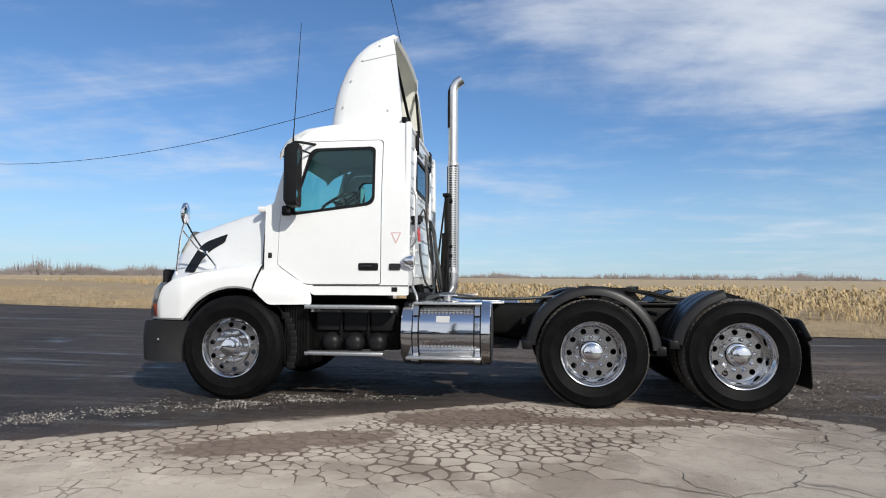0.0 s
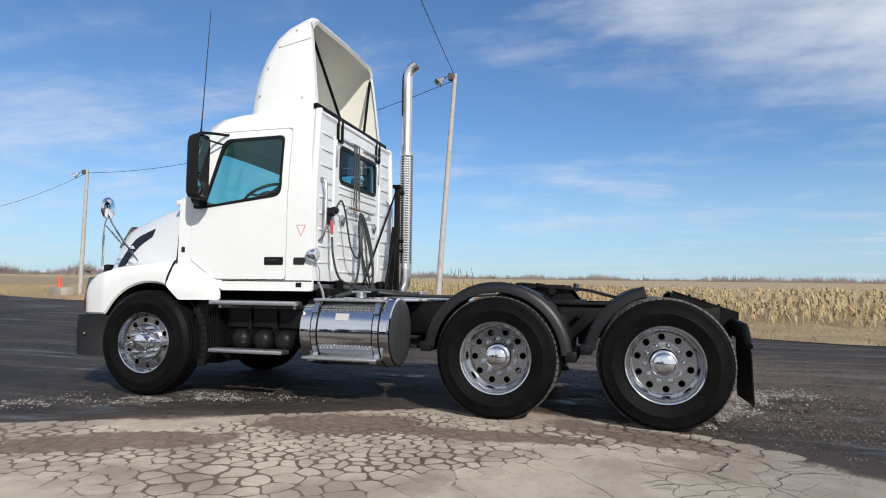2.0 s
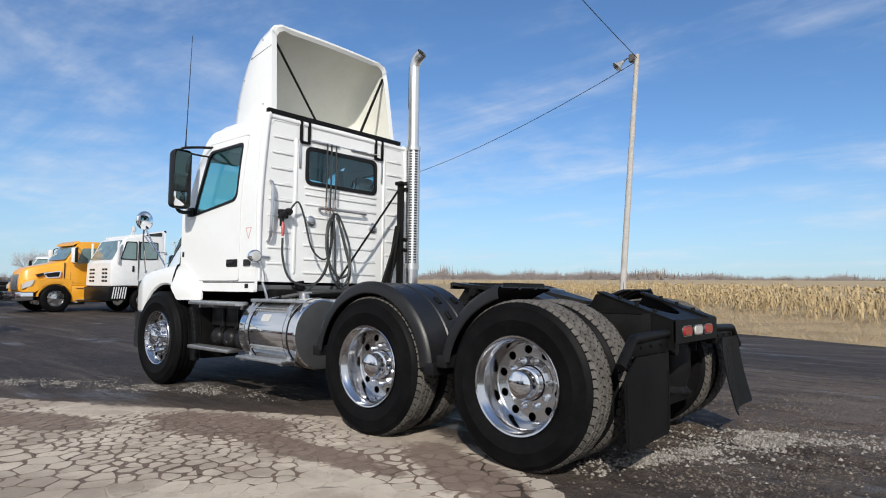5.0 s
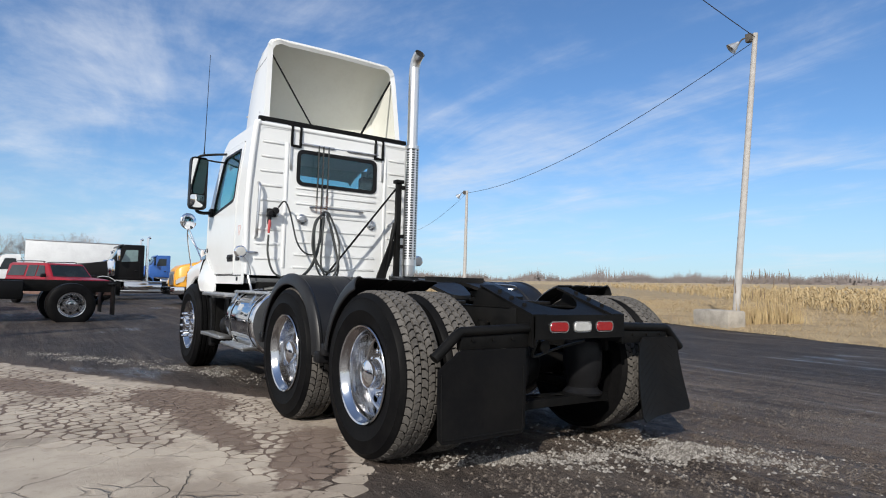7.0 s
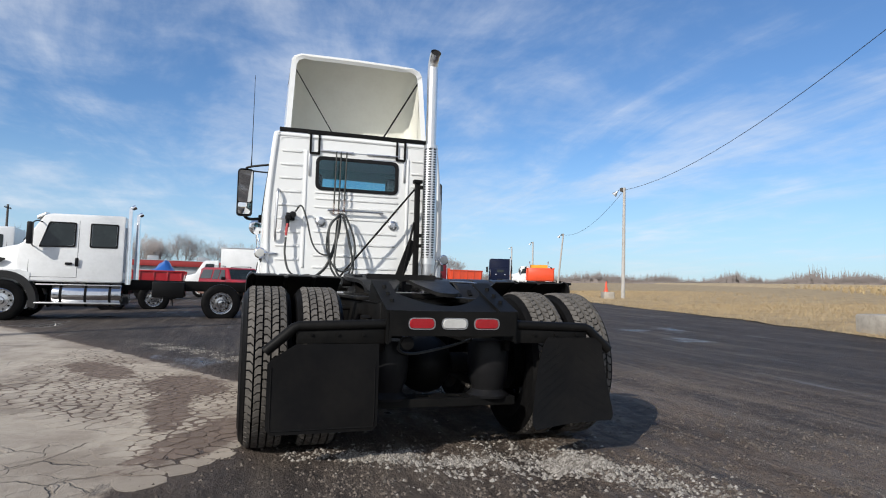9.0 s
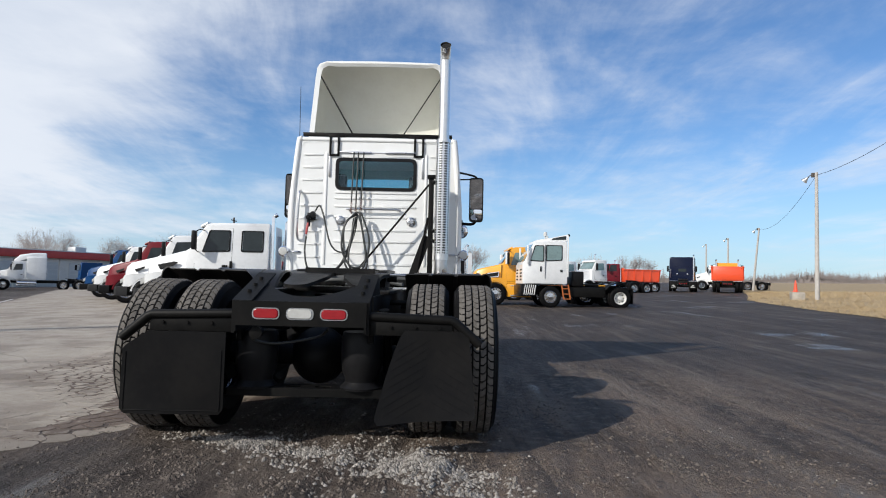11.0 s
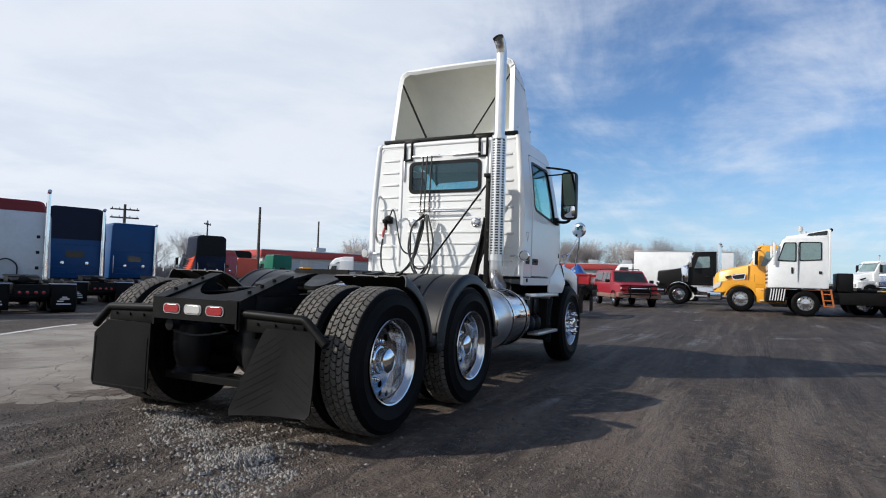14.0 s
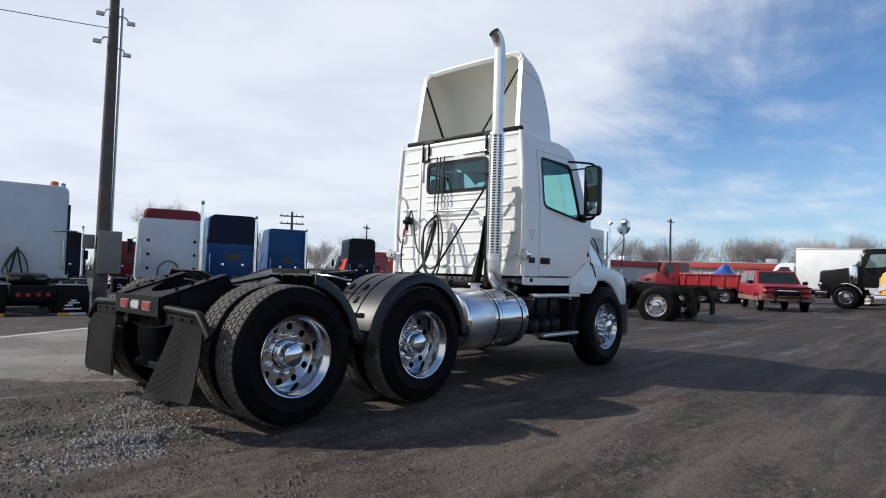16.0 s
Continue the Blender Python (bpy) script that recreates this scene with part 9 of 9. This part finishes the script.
def corn():
    rng = random.Random(22)
    verts, faces = [], []

    def stalk(x, y, k):
        z = rise(x, y) + 0.03
        h = rng.uniform(0.42, 0.82)
        bend = rng.uniform(-0.25, 0.25)
        a = rng.random() * 6.28
        w_ = 0.014 * k
        i = len(verts)
        tip = (x + bend * math.cos(a), y + bend * math.sin(a), z + h)
        verts.extend([(x - w_, y, z), (x + w_, y, z), (tip[0] + w_ * 0.4, tip[1], tip[2]), (tip[0] - w_ * 0.4, tip[1], tip[2])])
        faces.append((i, i + 1, i + 2, i + 3))
        for _ in range(rng.randint(4, 7)):
            f = rng.uniform(0.2, 0.98)
            px, py, pz = x + bend * f * math.cos(a), y + bend * f * math.sin(a), z + h * f
            b = rng.random() * 6.28
            reach, droop = rng.uniform(0.12, 0.30), rng.uniform(0.05, 0.28)
            ww = rng.uniform(0.018, 0.04) * k
            cx, cy = math.cos(b), math.sin(b)
            i = len(verts)
            mid = (px + reach * 0.55 * cx, py + reach * 0.55 * cy, pz + rng.uniform(0.0, 0.12))
            verts.extend([(px, py, pz), (mid[0] - ww * cy, mid[1] + ww * cx, mid[2]), (mid[0] + ww * cy, mid[1] - ww * cx, mid[2]),
                          (px + reach * cx, py + reach * cy, pz - droop)])
            faces.append((i, i + 1, i + 2))
            faces.append((i + 1, i + 3, i + 2))

    for x in np.arange(-70.0, 75.0, 0.32):
        near = 1.0 + max(0.0, (abs(x - 5) - 15) / 20)
        if rng.random() > 1.0 / near:
            continue
        f = corn_front(float(x))
        d = 0.0
        while d < 26:
            d += 0.55 * (1 + d / 7) * near
            if rng.random() < 0.82:
                stalk(float(x) + rng.uniform(-0.2, 0.2), f + d + rng.uniform(-0.25, 0.25) + 0.4 * noise.noise((x * 0.3, 1.0, 5.0)), 1.0 + d / 12 + (near - 1) * 0.6)
    me = bpy.data.meshes.new("corn")
    me.from_pydata(verts, [], faces)
    me.materials.append(CORN)
    return tagged(new("standing_corn", me), "pale dry standing corn stalks in the field", "corn", kind="stuff")


def corn_roof():
    """The tops of the far corn, beyond the single stalks."""
    bm = bmesh.new()
    xs = [-190, -140, -100, -70, -50] + list(range(-40, 46, 4)) + [60, 90, 140, 190]
    steps = [9, 12, 16, 22, 30, 45, 70, 110, 180, 300]
    rows_ = []
    for x in xs:
        f = corn_front(x)
        rows_.append([bm.verts.new((x, f + s, rise(x, f + s) + (0.0 if s == 9 else 0.50 + 0.14 * noise.noise((x * 1.3, s * 0.7, 4.0))))) for s in steps])
    for a, b in zip(rows_, rows_[1:]):
        for i in range(len(steps) - 1):
            bm.faces.new((a[i], b[i], b[i + 1], a[i + 1]))
    return tagged(part("far_corn", bm, pbr("far_corn_tops", (0.46, 0.355, 0.21), 0.95, 0.0, (0.31, 0.225, 0.125), 0.8, 0.9, 0.15, 3.0), angle=180), "far spread of pale standing corn", "corn", kind="stuff")


straw()
corn()
corn_roof()


def reeds():
    """A tuft of tan grass by the pole with a few seed heads above it."""
    rng = random.Random(5)
    verts, faces = [], []
    for k in range(420):
        f = rng.random()
        x, y = -0.90 + 0.75 * f + rng.gauss(0, 0.13), 13.1 + 1.6 * f + rng.gauss(0, 0.13)
        z = rise(x, y)
        tall = k < 26
        h = rng.uniform(0.95, 1.55) if tall else rng.uniform(0.30, 0.9)
        a, l = rng.random() * 6.28, rng.uniform(0.03, 0.22) * h
        w_ = 0.007 if tall else 0.012
        tx, ty = x + l * math.cos(a), y + l * math.sin(a)
        i = len(verts)
        verts += [(x - w_, y, z), (x + w_, y, z), (tx, ty, z + h)]
        faces.append((i, i + 1, i + 2))
    me = bpy.data.meshes.new("reeds")
    me.from_pydata(verts, [], faces)
    me.materials.append(pbr("dry_reeds", (0.50, 0.38, 0.20), 0.9, 0.0, (0.28, 0.19, 0.10), 3.0, 0.8))
    tagged(new("dry_reeds", me), "tuft of dry tan reeds beside the lamp pole", "reeds", kind="stuff")
    heads = bmesh.new()
    rng = random.Random(5)
    for k in range(14):
        f = rng.random()
        x, y = -0.90 + 0.75 * f + rng.gauss(0, 0.13), 13.1 + 1.6 * f + rng.gauss(0, 0.13)
        h = rng.uniform(0.95, 1.55)
        a, l = rng.random() * 6.28, rng.uniform(0.03, 0.22) * h
        tip = Vector((x + l * math.cos(a), y + l * math.sin(a), rise(x, y) + h))
        d = (tip - Vector((x, y, rise(x, y)))).normalized()
        tube(heads, [tip - d * 0.26, tip - d * 0.20, tip - d * 0.08, tip + d * 0.03], [0.004, 0.014, 0.011, 0.003], 6, 2)
    tagged(part("reed_heads", heads, pbr("brown_seed_heads", (0.17, 0.120, 0.078), 0.95)), "thin brown seed heads on dry reeds", "reeds", kind="stuff")


reeds()

# ---- bare trees ----
BARK = pbr("bare_bark", (0.32, 0.295, 0.28), 0.95, 0.0, (0.22, 0.20, 0.18), 2.0, 0.6)
TWIG = pbr("fine_twigs", (0.44, 0.40, 0.38), 0.95, 0.0, (0.28, 0.24, 0.22), 1.0, 0.6)


def tree_meshes(seed, high):
    """A bare tree: a short tapered trunk that forks into spreading limbs, and the fine twigs as another mesh."""
    rng = random.Random(seed)
    sets = {"limbs": ([], []), "twigs": ([], [])}

    def branch(kind, p, q, r0, r1, n):
        verts, faces = sets[kind]
        d = (q - p).normalized()
        e = d.orthogonal().normalized()
        f = d.cross(e)
        i = len(verts)
        for c, r in ((p, r0), (q, r1)):
            verts.extend(tuple(c + (e * math.cos(2 * math.pi * k / n) + f * math.sin(2 * math.pi * k / n)) * r) for k in range(n))
        faces.extend((i + k, i + (k + 1) % n, i + n + (k + 1) % n, i + n + k) for k in range(n))

    def grow(p, d, length, r, level):
        steps = 3 if level < 3 else 2
        for k in range(steps):
            bend = Vector((rng.gauss(0, 0.13), rng.gauss(0, 0.13), rng.gauss(0.05, 0.06)))
            d = (d + bend).normalized()
            q = p + d * length / steps
            branch("limbs" if level < 4 else "twigs", p, q, r * (1 - 0.42 * k / steps), r * (1 - 0.42 * (k + 1) / steps), 6 if level < 2 else 3)
            p = q
            if level < 6 and (k > 0 or level > 1):
                for _ in range(1 if level < 2 else rng.randint(1, 2)):
                    e = d.orthogonal().normalized()
                    e.rotate(Matrix.Rotation(rng.uniform(0, 6.28), 3, d))
                    t = (d + e * rng.uniform(0.55, 1.0) + Vector((0, 0, 0.12))).normalized()
                    grow(p, t, length * rng.uniform(0.58, 0.78), r * 0.48, level + 1 if level > 0 else 1)
        if level < 6:
            grow(p, d, length * 0.72, r * 0.58, level + 1)

    base = Vector((0, 0, high * 0.16))
    branch("limbs", Vector((0, 0, 0)), base, high * 0.026, high * 0.020, 8)
    for k in range(5):
        a = 6.28 * (k + rng.random() * 0.7) / 5
        t = Vector((math.cos(a) * 0.62, math.sin(a) * 0.62, 1.0)).normalized() if k else Vector((0.05, 0, 1)).normalized()
        grow(base, t, high * 0.24, high * 0.011, 1)
    made = []
    for kind, mat in (("limbs", BARK), ("twigs", TWIG)):
        me = bpy.data.meshes.new(kind)
        me.from_pydata(*sets[kind][:1], [], sets[kind][1])
        me.materials.append(mat)
        made.append(me)
    return made


TREES = [tree_meshes(40 + k, 9.0) for k in range(4)]


def tree(x, y, scale, turn, k):
    top = thing("bare_tree", "leafless grey-brown tree behind the lot", "tree", Matrix.Translation((x, y, rise(x, y) - 0.1)) @ pose(0, 0, 0, 0, 0, turn) @ Matrix.Scale(scale * 0.92, 4), "bare trees")
    limbs, twigs = TREES[k % 4]
    shared("trunk", limbs, top, Matrix.Identity(4))
    shared("crown", twigs, top, Matrix.Identity(4))


rng = random.Random(77)
for k, (x, y, s) in enumerate(((-100, -70, 1.5), (-92, -66, 1.2), (-108, -62, 1.3), (-120, -50, 1.4), (-118, -44, 1.2), (-112, -38, 1.3), (-72, -90, 1.4), (-62, -88, 1.2), (-48, -86, 1.3), (-40, -78, 1.3),
                               (-30, -70, 1.2), (-22.4, -64.1, 1.40), (-128, -30, 1.5), (-130, -22, 1.4), (-128, -14, 1.5), (-132, -8, 1.4), (-130, -1, 1.3), (-126, 6, 1.3), (-30.8, -76.4, 1.5), (-130, 34, 1.0), (-140, 46, 1.1), (-150, 52, 1.0),
                               (-114.4, -52.9, 1.5), (-121, -50.8, 1.35), (-118.6, -43.3, 1.55), (-126.3, -36.3, 1.45), (-125.2, -32.9, 1.5), (-129.8, -31.3, 1.5), (-127.6, -27.7, 1.5), (-134.8, -22.7, 1.5), (-135.4, -19.4, 1.4), (-57.7, -83.6, 1.0))):
    tree(x, y, s, rng.uniform(0, 360), k)


def far_woods(name, label, count, place, seed, low, high):
    """A far line of bare woodland as thousands of fine uprights and sprays."""
    rng = random.Random(seed)
    verts, faces = [], []
    for _ in range(count):
        x, y = place(rng)
        z = rise(x, y)
        h = rng.uniform(low, high) * max(0.28, 0.62 + 0.75 * noise.noise((x * 0.05, y * 0.05, seed)))
        if h < 0.4:
            continue
        for _ in range(16):
            a, l = rng.uniform(-0.45, 0.45) * h, rng.uniform(-0.25, 0.25) * h
            b, lo = rng.uniform(0.45, 1.0) * h * (1 - abs(a) / h * 0.9), rng.uniform(0.0, 0.35) * h
            w_ = 0.022 * h
            i = len(verts)
            verts += [(x + a * 0.6 - w_, y, z + lo), (x + a * 0.6 + w_, y, z + lo), (x + a + l * 0.5, y, z + lo + b * 0.8)]
            faces.append((i, i + 1, i + 2))
        i = len(verts)
        verts += [(x - 0.8 * h, y, z - 0.3), (x + 0.8 * h, y, z - 0.3), (x + 0.5 * h, y, z + 0.22 * h), (x - 0.4 * h, y, z + 0.28 * h)]
        faces.append((i, i + 1, i + 2, i + 3))
    me = bpy.data.meshes.new(name)
    me.from_pydata(verts, [], faces)
    me.materials.append(pbr("far_wood_" + str(seed), (0.27, 0.235, 0.22), 0.95, 0.0, (0.20, 0.17, 0.16), 0.05, 0.6))
    return tagged(new(name, me), label, "woods", kind="stuff")


def along(x0, y0, x1, y1, depth):
    return lambda r: (x0 + (x1 - x0) * (t := r.random()) + r.uniform(-depth, depth), y0 + (y1 - y0) * t + r.uniform(-depth, depth))


far_woods("far_woods", "far line of bare woodland beyond the field", 1500, along(-300, 110, -90, 300, 12), 31, 5.0, 9.0)
far_woods("far_woods", "low far hedge line beyond the field", 1500, along(-90, 300, 330, 260, 12), 32, 3.0, 6.0)
far_woods("far_woods", "bare woodland beyond the parked tractors", 900, along(-170, -130, 160, -190, 12), 34, 6.0, 10.0)
far_woods("far_woods", "far bare woodland behind the lot", 700, along(-330, -60, -300, 110, 12), 33, 6.0, 10.0)


# ---- broken concrete plates, last ----
def plates():
    """Plates of crazed concrete: cells round scattered centres, with dirt-filled gaps between."""
    rng = random.Random(303)
    seeds, nests = [], {}

    def around(x, y, reach):
        i, j = math.floor(x / 0.2), math.floor(y / 0.2)
        return [q for a in range(i - reach, i + reach + 1) for b in range(j - reach, j + reach + 1) for q in nests.get((a, b), ())]

    for _ in range(42000):
        x, y = rng.uniform(-1.8, 5.8), rng.uniform(-4.2, 0.2)
        f, cell = crazed(x, y)
        if f < 0.02:
            continue
        if all((x - a) ** 2 + (y - b) ** 2 > (0.70 * (cell + c) / 2) ** 2 for a, b, c in around(x, y, 1)):
            seeds.append((x, y, cell))
            nests.setdefault((math.floor(x / 0.2), math.floor(y / 0.2)), []).append((x, y, cell))
    mat = plate_material()
    rest, count = bmesh.new(), 0
    order = sorted(seeds, key=lambda q: math.hypot(q[0] - 2.6, q[1] + 2.2))
    for x, y, cell in order:
        f, _c = crazed(x, y)
        poly = [(x + 0.4 * math.cos(k * math.pi / 4), y + 0.4 * math.sin(k * math.pi / 4)) for k in range(8)]
        poly = [(x + (px - x) * cell * 1.5, y + (py - y) * cell * 1.5) for px, py in poly] if cell < 0.1 else poly
        poly = [(x + (px - x) * min(1.0, cell * 2.6), y + (py - y) * min(1.0, cell * 2.6)) for px, py in poly]
        wash = max(0.0, 1.0 - math.hypot((x - 2.5) / 0.9, (y + 1.8 - 0.25 * (x - 2.5)) / 0.50), 1.0 - math.hypot((x - 4.4) / 0.9, (y + 1.50) / 0.35))
        gap = (0.005 + 0.016 * f * max(0.15, 0.7 + 1.3 * noise.noise((x * 1.6, y * 1.6, 1.0))) + 0.013 * min(1.0, 1.6 * wash)) / 2
        for a, b, c in around(x, y, 3):
            if (a, b) == (x, y):
                continue
            d = math.hypot(a - x, b - y)
            nx, ny = (a - x) / d, (b - y) / d
            lim = nx * x + ny * y + d / 2 - gap
            cut = []
            for i, p in enumerate(poly):
                q = poly[(i + 1) % len(poly)]
                s0, s1 = nx * p[0] + ny * p[1] - lim, nx * q[0] + ny * q[1] - lim
                if s0 <= 0:
                    cut.append(p)
                if (s0 < 0) != (s1 < 0):
                    t = s0 / (s0 - s1)
                    cut.append((p[0] + (q[0] - p[0]) * t, p[1] + (q[1] - p[1]) * t))
            poly = cut
            if len(poly) < 3:
                break
        if len(poly) < 3:
            continue
        edge = []
        for i, p in enumerate(poly):
            q = poly[(i + 1) % len(poly)]
            edge.append(p)
            parts = min(4, int(math.hypot(q[0] - p[0], q[1] - p[1]) / 0.035))
            for k in range(1, parts):
                edge.append((p[0] + (q[0] - p[0]) * k / parts, p[1] + (q[1] - p[1]) * k / parts))
        # corners worn round
        edge = [tuple((0.16 * edge[i - 1][c] + 0.68 * edge[i][c] + 0.16 * edge[(i + 1) % len(edge)][c]) for c in (0, 1)) for i in range(len(edge))]
        bent = []
        for px, py in edge:
            j, k = noise.noise_vector((px * 9, py * 9, 2.0)), noise.noise_vector((px * 34, py * 34, 6.0))
            bent.append((px + 0.040 * j.x + 0.013 * k.x, py + 0.040 * j.y + 0.013 * k.y))
        top_z = 0.0022 + 0.0010 * f + 0.0006 * rng.random()
        tx, ty = rng.uniform(-0.002, 0.002) * f, rng.uniform(-0.002, 0.002) * f
        low = [(px, py, -0.004) for px, py in bent]
        mid = [(px, py, top_z - 0.0009 + tx * (px - x) + ty * (py - y)) for px, py in bent]
        top_ = [(px + (x - px) * 0.045, py + (y - py) * 0.045, top_z + tx * (px - x) + ty * (py - y)) for px, py in bent]
        bm = bmesh.new() if count < 300 else rest
        rows_ = [[bm.verts.new(p) for p in r] for r in (low, mid, top_)]
        n = len(bent)
        for a, b in zip(rows_, rows_[1:]):
            for i in range(n):
                bm.faces.new((a[i], a[(i + 1) % n], b[(i + 1) % n], b[i]))
        bm.faces.new(rows_[-1])
        if count < 300:
            part("concrete_piece", bm, mat, GROUND, angle=1.0)
        count += 1
    ob = part("concrete_pieces", rest, mat, GROUND, angle=1.0)
    ob["kind"] = "stuff"


plates()
